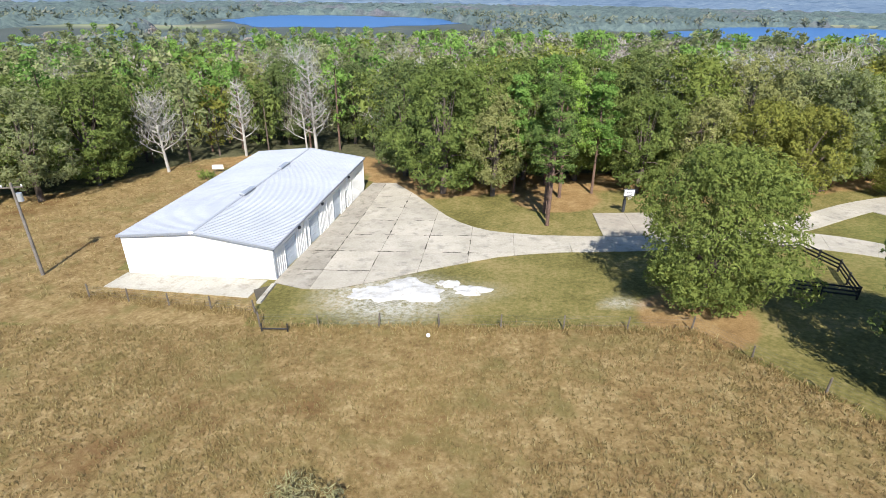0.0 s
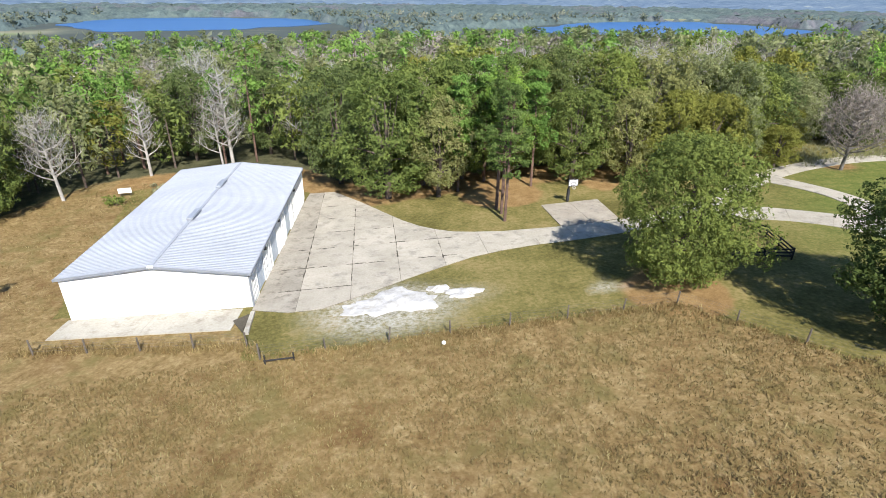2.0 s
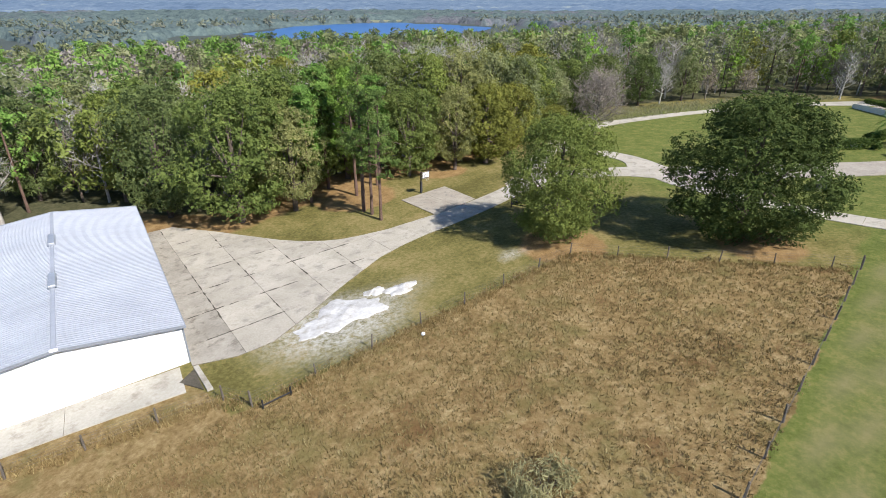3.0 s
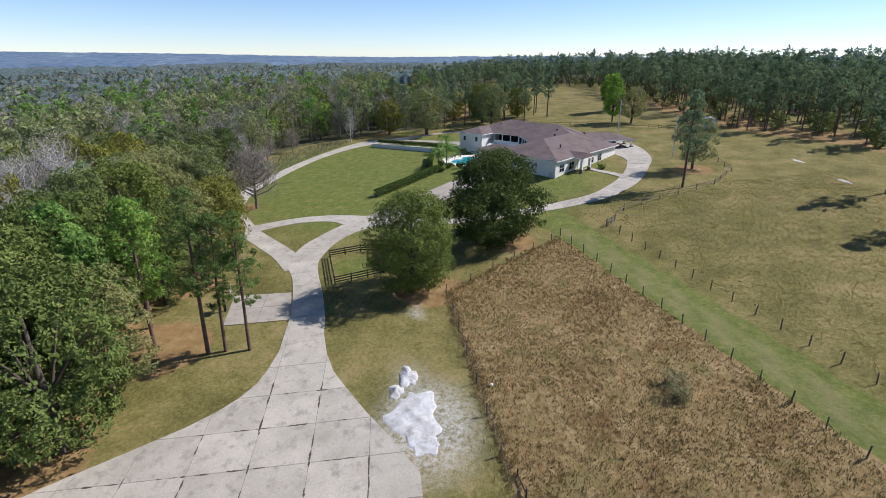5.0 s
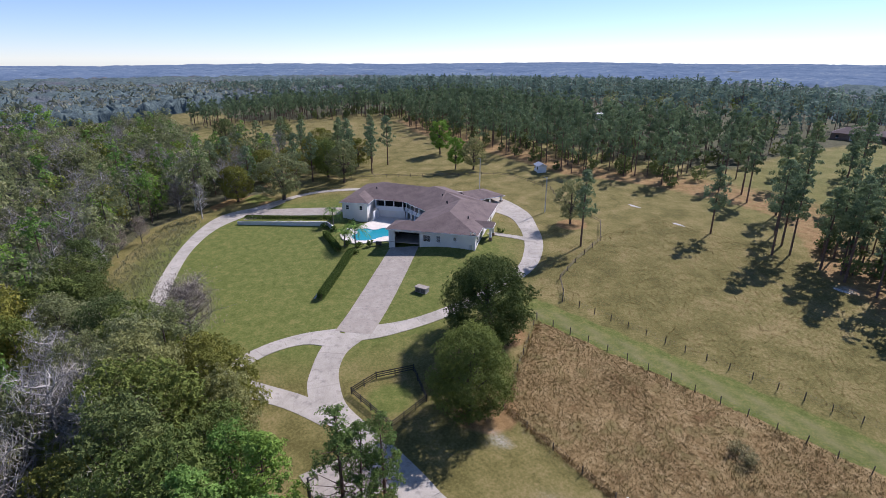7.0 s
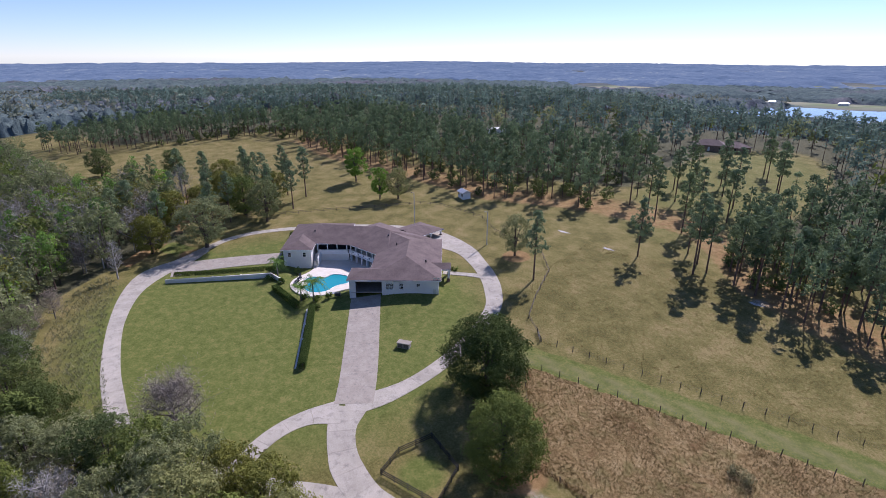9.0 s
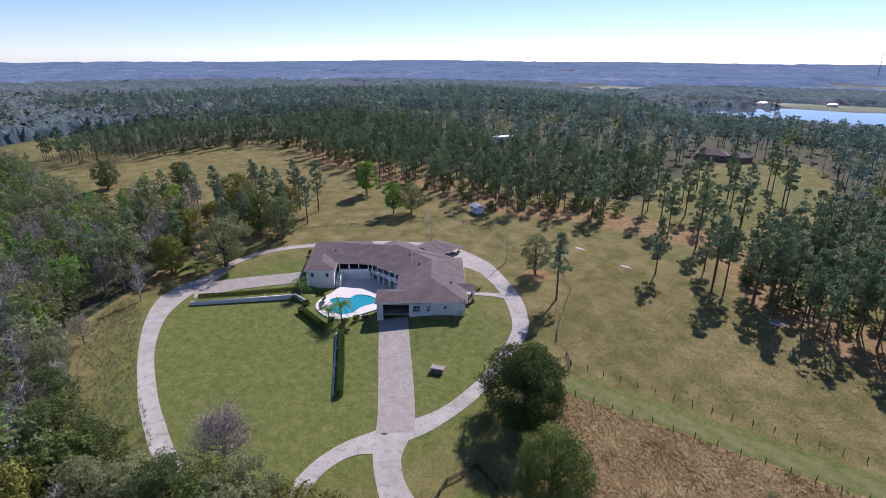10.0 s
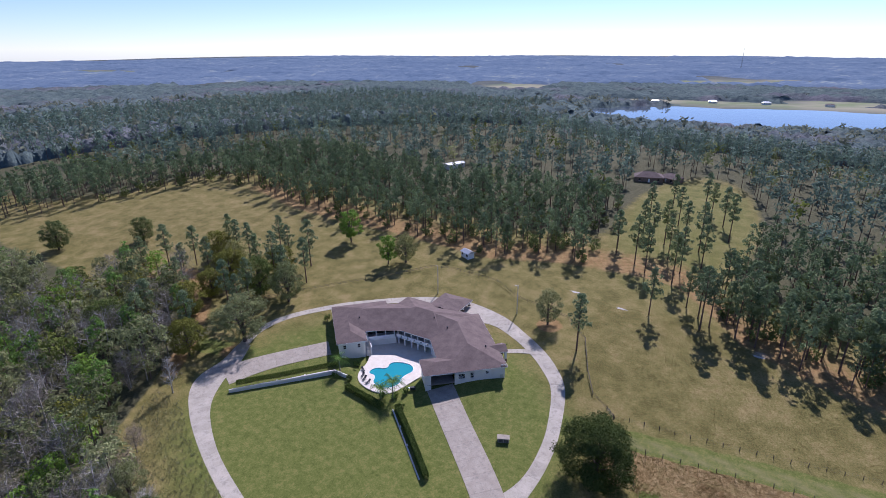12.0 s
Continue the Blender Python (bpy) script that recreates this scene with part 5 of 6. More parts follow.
def house():
    root = thing("house", "sprawling cream stucco house with brown hip roofs round a pool court", "house")
    S = (63.9, 18.1, -42.8)      # south wing: x across along the front, y into the house is mirrored below
    ex, ey = math.cos(radians(42.8)), math.sin(radians(42.8))
    # local axes of the south wing: x along the front (towards the pool), y back from it
    def s_at(x, y):
        return S[0] + x * ex + y * ey * 1.0, S[1] + x * ey - y * ex
    # roofs; a turn of 42.8 gives x along the front, and y points away, so the depth is negative
    hip_roof(root, S[0], S[1], 42.8, 17.5, 0.0, True, True, y0=-30.0)
    hip_roof(root, S[0], S[1], 42.8 + 90, 0.0, -9.0, True, False, x0=-7.8, y0=-22.2, base=EAVE_Z - 0.01)
    hip_roof(root, 84.0, 17.2, -90, 19.6, 26.0, True, True, base=EAVE_Z - 0.02)
    N = (109.5, 33.0)
    nx, ny = 0.72, -0.69
    ang = math.degrees(math.atan2(ny, nx)) - 90
    hip_roof(root, N[0], N[1], ang, 8.6, 14.0, True, False, base=EAVE_Z + 0.01)
    hip_roof(root, N[0], N[1], ang, 17.6, 24.0, True, True, y0=5.2, base=EAVE_Z - 0.03)
    # roof runs that tie the wings along one bent ridge
    def link(a, b, half):
        d = (Vector(b) - Vector(a)).normalized()
        s = Vector((-d.y, d.x)) * half
        top = EAVE_Z + half * SLOPE + 0.02
        bm = bmesh.new()
        up = [bm.verts.new((p[0], p[1], top)) for p in (a, b)]
        lo = [bm.verts.new((p[0] + q * s.x, p[1] + q * s.y, EAVE_Z + 0.02)) for p in (a, b) for q in (1, -1)]
        for f in ((up[0], up[1], lo[2], lo[0]), (up[1], up[0], lo[1], lo[3]), (up[0], lo[0], lo[1]), (up[1], lo[3], lo[2]), (lo[0], lo[2], lo[3], lo[1])):
            bm.faces.new(f)
        bmesh.ops.recalc_face_normals(bm, faces=bm.faces)
        part("roof", bm, "shingle", root, "brown shingle roof run")
    link((99.6, 7.4), (113.9, 16.6), 8.8)
    link((84.6, 8.6), (95.5, 7.4), 8.8)
    part("courtyard", prism([(86.6, 12.9), (104, 12.9), (112, 19.5), (104.6, 26.4), (101, 24), (96, 21)], 0.3, 1.29), "deck", root, "pale paved courtyard floor")
    # walls, set in under the eaves
    def wing(ox, oy, turn, x0, x1, y0, y1, z0, z1=EAVE_Z - 0.2, thick=0.3, mat_name="stucco", skip=()):
        sides = {"s": (x0, x1, y0, y0 + thick), "n": (x0, x1, y1 - thick, y1), "w": (x0, x0 + thick, y0 + thick, y1 - thick), "e": (x1 - thick, x1, y0 + thick, y1 - thick)}
        for key, q in sides.items():
            if key not in skip:
                ob = part("wall", boxed(*q, z0, z1), mat_name, root)
                ob.matrix_local = pose(ox, oy, 0, 0, 0, turn)
    turn_s = 42.8
    wing(S[0], S[1], turn_s, 0.6, 16.9, -29.4, -0.6, 1.0, skip=("n", "e"))
    wing(S[0], S[1], turn_s, 0.9, 16.9, -29.1, -7.45, 1.0, skip=("n", "w", "s"))
    # front wall of the south wing, with the garage opening
    def front(x0, x1, z0, z1, mat_name="stucco", y0=-0.9, y1=-0.6, name="wall", label=""):
        ob = part(name, boxed(x0, x1, y0, y1, z0, z1), mat_name, root, label)
        ob.matrix_local = pose(S[0], S[1], 0, 0, 0, turn_s)
        return ob
    front(0.6, 14.0, 1.0, EAVE_Z - 0.2)
    front(14.0, 20.2, 5.75, EAVE_Z - 0.2)
    front(20.2, 21.7, 1.0, EAVE_Z - 0.2)
    front(21.4, 21.7, 0.2, EAVE_Z - 0.2, y0=-7.2, y1=-0.9)
    front(16.0, 21.4, 0.2, EAVE_Z - 0.2, y0=-7.4, y1=-7.1)
    front(14.0, 21.3, 3.0, 3.15, "old_concrete", y0=-7.0, y1=-0.6, name="garage_floor", label="shaded concrete garage floor")
    front(14.05, 21.3, 3.15, 6.2, "dark", y0=-7.05, y1=-6.95, name="garage_back", label="garage back wall painted dark for the shade inside")
    for xx, ww, cols in ((12.2, 1.7, 2), (9.4, 0.9, 1)):
        window_in(root, "window", *s_at(xx, 0.58), turn_s, 3.9, ww, 1.5, cols, 2)
    window_in(root, "window", *s_at(5.4, 0.58), turn_s, 4.6, 0.8, 0.8, 1, 1)
    for yy, ww, cols in ((3.2, 2.0, 2), (7.4, 2.0, 2), (17.0, 1.8, 2), (21.0, 1.8, 2)):
        window_in(root, "window", *s_at(0.58, yy), turn_s - 90, 3.7, ww, 1.6, cols, 2)
    front(1.2, 1.9, 2.9, 4.0, "galv", y0=-0.58, y1=-0.3, name="meter_box", label="grey meter box")
    # entry porch on the drive side
    px, py = s_at(-1.5, 11.5)
    hip_roof(root, px, py, turn_s + 90, 4.4, 0.8, False, False, base=EAVE_Z - 0.1, x0=-0.2, y0=-5.2, slope=0.42)
    for k in (0.25, 3.9):
        col = part("column", boxed(k - 0.25, k + 0.25, 0.0, 0.5, 2.4, EAVE_Z), "white", root)
        col.matrix_local = pose(px, py, 0, 0, 0, turn_s + 90)
        foot = part("stone_base", boxed(k - 0.38, k + 0.38, -0.13, 0.63, 2.0, 3.9, bevel=0.04), "stone", root, "brown stone column base")
        foot.matrix_local = pose(px, py, 0, 0, 0, turn_s + 90)
    dx, dy = s_at(0.56, 11.3)
    door = part("front_door", boxed(-1.0, 1.0, -0.05, 0.05, 2.9, 5.3, bevel=0.02), "stucco", root, "pale double front door")
    door.matrix_local = pose(dx, dy, 0, 0, 0, turn_s - 90)
    # centre wing: open gallery above a loggia on the pool side
    part("wall", boxed(84.6, 109.4, -1.9, -1.6, 1.0, EAVE_Z - 0.2), "stucco", root)
    part("wall", boxed(86.0, 104.0, 12.6, 12.9, 0.4, EAVE_Z - 0.2), "dark", root, "gallery back wall with its shade painted dark")
    part("gallery_floor", boxed(86.5, 102.5, 12.9, 16.7, 3.35, 3.65, bevel=0.03), "white", root, "white gallery edge")
    part("parapet", boxed(88.0, 101.0, 16.4, 16.62, 3.65, 4.55, bevel=0.03), "white", root, "white gallery parapet")
    for i in range(6):
        x = 88.6 + i * 2.35
        c = part("column", boxed(x - 0.22, x + 0.22, 16.1, 16.62, 0.4, 3.35, bevel=0.03), "white", root)
        part("post", boxed(x - 0.13, x + 0.13, 16.3, 16.56, 4.55, EAVE_Z - 0.2, bevel=0.02), "white", root)
        if i < 5:
            part("screen_bar", boxed(x + 1.15, x + 1.19, 16.4, 16.45, 4.55, EAVE_Z - 0.2), "plastic", root)
            part("wall_lamp", boxed(x + 0.95, x + 1.35, 16.63, 16.7, 3.9, 4.35, bevel=0.03), "plastic", root, "dark planter box")
    part("loggia_floor", boxed(86.5, 104.0, 12.9, 20.6, 0.8, 1.3), "deck", root)
    # chamfered gallery bay towards the north wing
    bay = pose(100.4, 17.3, 0, 0, 0, 43.5)
    for nm, q, mt in (("gallery_floor", (0, 9.0, -3.6, -0.5, 3.35, 3.65), "white"), ("parapet", (0.3, 8.7, -0.75, -0.53, 3.65, 4.55), "white"), ("wall", (0, 9, -3.9, -3.6, 0.4, EAVE_Z - 0.2), "dark"), ("low_wall", (0, 9.0, -1.2, -0.9, 0.4, 3.35), "stucco")):
        ob = part(nm, boxed(*q), mt, root)
        ob.matrix_local = bay
    for i in range(4):
        x = 0.5 + i * 2.7
        for q in ((x - 0.13, x + 0.13, -0.75, -0.5, 4.55, EAVE_Z - 0.2),):
            ob = part("post", boxed(*q, bevel=0.02), "white", root)
            ob.matrix_local = bay
    # inner side of the south wing, with a gallery towards the pool
    wing(N[0], N[1], ang, 0.6, 8.0, 0.6, 14.0, -0.6, skip=())
    wing(N[0], N[1], ang, 0.6, 17.0, 9.5, 23.4, 0.0, skip=("s",))
    def n_at(x, y):
        c, s = math.cos(radians(ang)), math.sin(radians(ang))
        return N[0] + x * c - y * s, N[1] + x * s + y * c
    for xx in (2.2, 6.2):
        window_in(root, "window", *n_at(xx, 0.58), ang, 4.3, 0.8, 1.2, 1, 2)
    stair = bmesh.new()
    for i in range(14):
        box(stair, 8.2, 9.6, 0.8 + i * 0.35, 1.15 + i * 0.35, 0.3, 1.0 + i * 0.19)
    ob = part("outdoor_stair", stair, "stucco", root, "stuccoed outdoor stair to the gallery")
    ob.matrix_local = pose(N[0], N[1], 0, 0, 0, ang)
    ob = part("stair_wall", boxed(9.6, 9.8, 0.6, 6.0, 0.2, 3.9), "white", root)
    ob.matrix_local = pose(N[0], N[1], 0, 0, 0, ang)
    # carport on stone piers
    hip_roof(root, 90.2, -11.0, 0, 10.6, 12.0, True, False, base=EAVE_Z + 0.15, slope=0.26)
    for x, y in ((91.0, -10.3), (91.0, -6.0), (91.0, -2.0), (100.0, -10.3), (95.5, -10.3)):
        pier = part("pier", boxed(x - 0.18, x + 0.18, y - 0.18, y + 0.18, 3.0, EAVE_Z, bevel=0.02), "white", root)
        part("stone_base", boxed(x - 0.4, x + 0.4, y - 0.4, y + 0.4, 2.8, 5.0, bevel=0.04), "stone", pier, "brown stone pier base")
    for x, y, z in ((92, 9.6, 9.3), (80, 15, 8.9), (103, 10, 9.2), (112, 20, 8.6), (72, 15, 8.6), (86, 12, 8.9), (76, 21, 8.3)):
        part("roof_vent", boxed(x - 0.15, x + 0.15, y - 0.15, y + 0.15, z - 0.6, z + 0.1, bevel=0.04), "plastic", root, "dark roof vent")
    for nm, x in (("satellite_dish", 0.7), ("satellite_dish", 1.5)):
        q = s_at(x, 0.2)
        bm = bmesh.new()
        bmesh.ops.create_uvsphere(bm, u_segments=12, v_segments=6, radius=0.35, matrix=pose(0, 0, 0.35, 60, 0, 0) @ Matrix.Diagonal((1, 1, 0.25, 1)))
        box(bm, -0.03, 0.03, -0.03, 0.03, -0.2, 0.3)
        ob = part(nm, bm, "white", root, "small white satellite dish")
        ob.matrix_local = pose(q[0], q[1], EAVE_Z + 0.1, 0, 0, 30)


house()

# ---- fences ----
def post_mesh(r, h, name="post"):
    bm = bmesh.new()
    bmesh.ops.create_cone(bm, cap_ends=True, segments=7, radius1=r, radius2=r * 0.85, depth=h + 0.4, matrix=pose(0, 0, (h - 0.4) / 2))
    bmesh.ops.bevel(bm, geom=[e for e in bm.edges if all(v.co.z > h - 0.05 for v in e.verts)], offset=0.015, segments=1, affect="EDGES")
    me = bpy.data.meshes.new(name)
    bm.to_mesh(me)
    bm.free()
    me.materials.append(M["post"])
    return me


POST = post_mesh(0.075, 1.25)


def wire_fence(name, line, gap, label, wires=(0.35, 0.65, 0.95, 1.15), rails=False):
    root = thing(name, label, "fence")
    k = 0
    spots = []
    for a, b in zip(line, line[1:]):
        n = max(1, round(math.dist(a, b) / gap))
        for i in range(n):
            spots.append((a[0] + (b[0] - a[0]) * i / n, a[1] + (b[1] - a[1]) * i / n))
    spots.append(line[-1])
    for x, y in spots:
        s = RNG.uniform(0.85, 1.12)
        under("post", POST, root, pose(x, y, gz(x, y), RNG.uniform(-4, 4), RNG.uniform(-4, 4), RNG.uniform(0, 360)) @ Matrix.Diagonal((s, s, s, 1)))
    for h in wires:
        r = 0.006 if not rails else 0.05
        pts = [(x, y, gz(x, y) + h) for x, y in spots]
        v, f = tube(pts, [r] * len(pts), 3 if not rails else 4)
        under("wire" if not rails else "rail", mesh_of("wire", v, f, "wire" if not rails else "post"), root)
    return root


wire_fence("fence", [(-31.5, 48.6), (-15.2, 46.6), (-13.9, 44.6), (19.0, 46.1), (33.0, 28.2), (34.2, 26.4)], 4.4, "weathered post and wire fence round the dry paddock")
wire_fence("fence", [(34.2, 26.4), (-4.0, 19.6), (-60.0, 10.0)], 3.4, "post and wire fence along the grass lane")
wire_fence("fence", [(36.0, 18.0), (13.0, 14.3), (-16.0, 8.2), (-60.0, -1.0)], 3.4, "post and wire fence between lane and pasture")
wire_fence("fence", [(38.4, 16.0), (43.0, 12.4), (47.0, 4.0), (52.0, -9.4), (60, -18), (79, -22), (90, -29), (109.5, -30), (117, -27.4), (127, -14.5), (145, 5.0), (156, 18.6)], 4.2, "post and rail fence round the house yard", (0.55, 1.05), True)


def board_fence(line):
    root = thing("board_fence", "low black board fence round a small garden plot", "fence")
    for a, b in zip(line, line[1:]):
        n = max(1, round(math.dist(a, b) / 2.4))
        for i in range(n + 1):
            x, y = a[0] + (b[0] - a[0]) * i / n, a[1] + (b[1] - a[1]) * i / n
            ob = part("post", boxed(-0.07, 0.07, -0.07, 0.07, -0.3, 1.25, bevel=0.01), "board", root)
            ob.matrix_local = pose(x, y, gz(x, y), 0, 0, math.degrees(math.atan2(b[1] - a[1], b[0] - a[0])))
        for h in (0.3, 0.65, 1.0):
            bm = bmesh.new()
            d = Vector((b[0] - a[0], b[1] - a[1], 0)).normalized()
            s = Vector((-d.y, d.x, 0)) * 0.025
            p, q = Vector((*a, gz(*a) + h)), Vector((*b, gz(*b) + h))
            c = [bm.verts.new(w + o + Vector((0, 0, k))) for w in (p, q) for o in (s, -s) for k in (0, 0.15)]
            for f in ((0, 1, 5, 4), (2, 6, 7, 3), (0, 4, 6, 2), (1, 3, 7, 5), (0, 2, 3, 1), (4, 5, 7, 6)):
                bm.faces.new([c[i] for i in f])
            bmesh.ops.recalc_face_normals(bm, faces=bm.faces)
            part("rail", bm, "board", root)


board_fence([(34.2, 62.2), (24.5, 60.6), (26.5, 54.0), (33.8, 52.0), (35.4, 57.6), (34.2, 62.2)])


def gate(x0, y0, x1, y1):
    n = math.dist((x0, y0), (x1, y1))
    root = thing("field_gate", "dull grey tube gate standing half open", "gate", x0, y0, gz(x0, y0), math.degrees(math.atan2(y1 - y0, x1 - x0)))
    for h in (0.2, 0.42, 0.64, 0.86, 1.08, 1.25):
        v, f = tube([(0.1, 0, h), (n - 0.1, 0, h)], [0.03, 0.03], 6)
        under("bar", mesh_of("bar", v, f, "wire"), root)
    for x in (0.1, n / 2, n - 0.1):
        v, f = tube([(x, 0, 0.17), (x, 0, 1.28)], [0.03, 0.03], 6)
        under("upright", mesh_of("upright", v, f, "wire"), root)
    under("post", POST, root, Matrix.Diagonal((1.5, 1.5, 1.15, 1)))


gate(36.2, 18.2, 38.4, 15.8)


# ---- pool court ----
def ring_solid(outer, inner, z0, z1):
    """A flat solid with a hole."""
    bm = bmesh.new()
    edges = []
    for loop in (outer, inner):
        v = [bm.verts.new((x, y, z1)) for x, y in loop]
        edges += [bm.edges.new((a, b)) for a, b in zip(v, v[1:] + v[:1])]
    bmesh.ops.triangle_fill(bm, edges=edges, use_beauty=True)
    bmesh.ops.recalc_face_normals(bm, faces=bm.faces)
    if sum(f.normal.z for f in bm.faces) < 0:
        bmesh.ops.reverse_faces(bm, faces=bm.faces)
    made = bmesh.ops.extrude_face_region(bm, geom=bm.faces[:])
    for v in made["geom"]:
        if isinstance(v, bmesh.types.BMVert):
            v.co.z = z0
    bmesh.ops.recalc_face_normals(bm, faces=bm.faces)
    return bm


POOL = smooth_outline([(96.4, 25.6), (91.0, 23.6), (88.0, 26.0), (89.4, 30.0), (87.8, 33.6), (90.2, 37.0), (94.6, 36.4), (95.6, 33.2), (98.6, 33.4), (98.4, 30.2), (95.0, 29.2)])
DECK = smooth_outline([(102.0, 17.0), (106.5, 22.5), (101.6, 29.0), (101.2, 34.0), (98.2, 38.0), (92.6, 39.4), (87.4, 38.2), (85.8, 31.0), (84.6, 25.0), (89.0, 16.6)], 2)
pool = thing("swimming_pool", "freeform turquoise swimming pool in a pale stone deck", "pool")
part("deck", ring_solid(DECK, POOL, 0.4, 1.32), "deck", pool, "pale paved pool deck")
part("basin", prism(POOL, 0.2, 0.35), "white", pool)
part("water", prism(POOL, 0.36, 1.22), "pool", pool, "clear turquoise water")
part("coping", ring_solid([(x + (x - 93) * 0.045, y + (y - 30.5) * 0.045) for x, y in POOL], POOL, 1.28, 1.37), "white", pool, "white coping")


def lounge(x, y, turn):
    root = thing("sun_lounger", "dark sun lounger on the pool deck", "lounger", x, y, 1.32, turn, "pool loungers")
    part("seat", boxed(-0.32, 0.32, -0.9, 0.4, 0.3, 0.38, bevel=0.02), "plastic", root)
    back = part("backrest", boxed(-0.32, 0.32, 0, 0.7, 0, 0.07, bevel=0.02), "plastic", root)
    back.matrix_local = pose(0, 0.4, 0.33, 40, 0, 0)
    for sx in (-0.26, 0.26):
        for sy in (-0.8, 0.3):
            part("leg", boxed(sx - 0.03, sx + 0.03, sy - 0.03, sy + 0.03, 0, 0.3), "plastic", root)


lounge(98.6, 35.2, 200)
lounge(97.2, 36.2, 190)
lounge(95.4, 37.0, 170)
lounge(100.2, 33.2, 240)


def fronds(n, length, droop, seed):
    rng, vs, fs, tn, base = random.Random(seed), [], [], [], 0
    for k in range(n):
        a, lift = k * 2.4 + rng.uniform(-0.2, 0.2), rng.uniform(-0.1, 1.0)
        pts = []
        for i in range(7):
            t = i / 6
            pts.append(Vector((math.cos(a) * length * t * (1 - 0.25 * lift), math.sin(a) * length * t * (1 - 0.25 * lift), length * (lift * t - droop * t * t))))
        side = Vector((-math.sin(a), math.cos(a), 0))
        for i in range(6):
            p, q = pts[i], pts[i + 1]
            for s in (-1, 1):
                for j in range(3):
                    u = p.lerp(q, j / 3)
                    w = p.lerp(q, j / 3 + 0.16)
                    tip = w + side * s * length * 0.22 * (1 - 0.6 * i / 6) + (q - p) * 0.7 + Vector((0, 0, -0.12 * length))
                    vs += [u, w, tip, u.lerp(tip, 0.6)]
                    fs.append((base, base + 1, base + 2, base + 3))
                    tn += [rng.random()] * 4
                    base += 4
    return np.array([tuple(v) for v in vs]), np.array(fs), tn


def palm(x, y, h, z, reach):
    root = thing("palm_tree", "feathery palm with arching fronds beside the pool", "palm", x, y, z, x * 31 % 360, "pool palms")
    v, f = tube([(0, 0, -0.4), (0.1, 0, h * 0.5), (0.05, 0.1, h)], [0.2, 0.15, 0.13], 8)
    under("trunk", mesh_of("trunk", v, f, "grey_wood", smooth_shade=True), root)
    v, f, t = fronds(28, reach, 0.75, int(x * 10))
    under("crown", mesh_of("crown", v + (0.05, 0.1, h), f, "pine", t), root)


palm(86.0, 38.6, 5.2, 1.0, 3.8)
palm(105.4, 36.6, 4.4, 1.2, 3.0)
palm(88.6, 40.4, 3.4, 0.9, 3.2)


def bush(name, x, y, r, h, mat_name, label, count=500, size=0.22, z=None, long=1.3):
    c = [(RNG.uniform(-0.6, 0.6) * r, RNG.uniform(-0.6, 0.6) * r, h * RNG.uniform(0.3, 0.75)) for _ in range(9)]
    v, f, t = leaves(c, [r * 0.5] * 9, count, size, 0.8, long)
    v[:, 2] = np.maximum(v[:, 2], 0.0)
    root = thing(name, label, "shrub", x, y, gz(x, y) if z is None else z)
    under("foliage", mesh_of("foliage", v, f, mat_name, t), root)
    pieces = [tube([(0, 0, -0.2), tuple(q)], [0.05, 0.012], 4) for q in c[:6]]
    under("stem", mesh_of("stem", *joined(pieces), "bark"), root)


for x, y, r, h in ((103.0, 32.2, 1.3, 2.2), (104.5, 39.4, 1.3, 1.5), (100.6, 38.6, 0.9, 1.8), (88.6, 39.6, 1.0, 1.6), (84.4, 35.6, 0.9, 1.7), (86.0, 38.0, 1.2, 1.4), (82.6, 40.6, 1.1, 1.2)):
    bush("shrub", x, y, r, h, "hedge", "rounded dark green shrub by the pool deck")
bush("shrub", -4.2, 27.3, 2.0, 1.8, "bush", "grey half-dry bush in the paddock", 1500, 0.07, None, 6.0)
bush("shrub", -41.5, 88.0, 1.6, 1.5, "oak", "low green shrub near the woods", 600)
bush("shrub", -37.0, 92.5, 1.4, 1.3, "bush", "low dry shrub near the woods", 600)
bush("shrub", 126.5, 19.0, 1.2, 2.2, "hedge", "dark shrub against the house wall", 500, 0.22)
bush("shrub", 71.0, 5.6, 1.0, 1.0, "hedge", "low shrub beside the entry", 300)


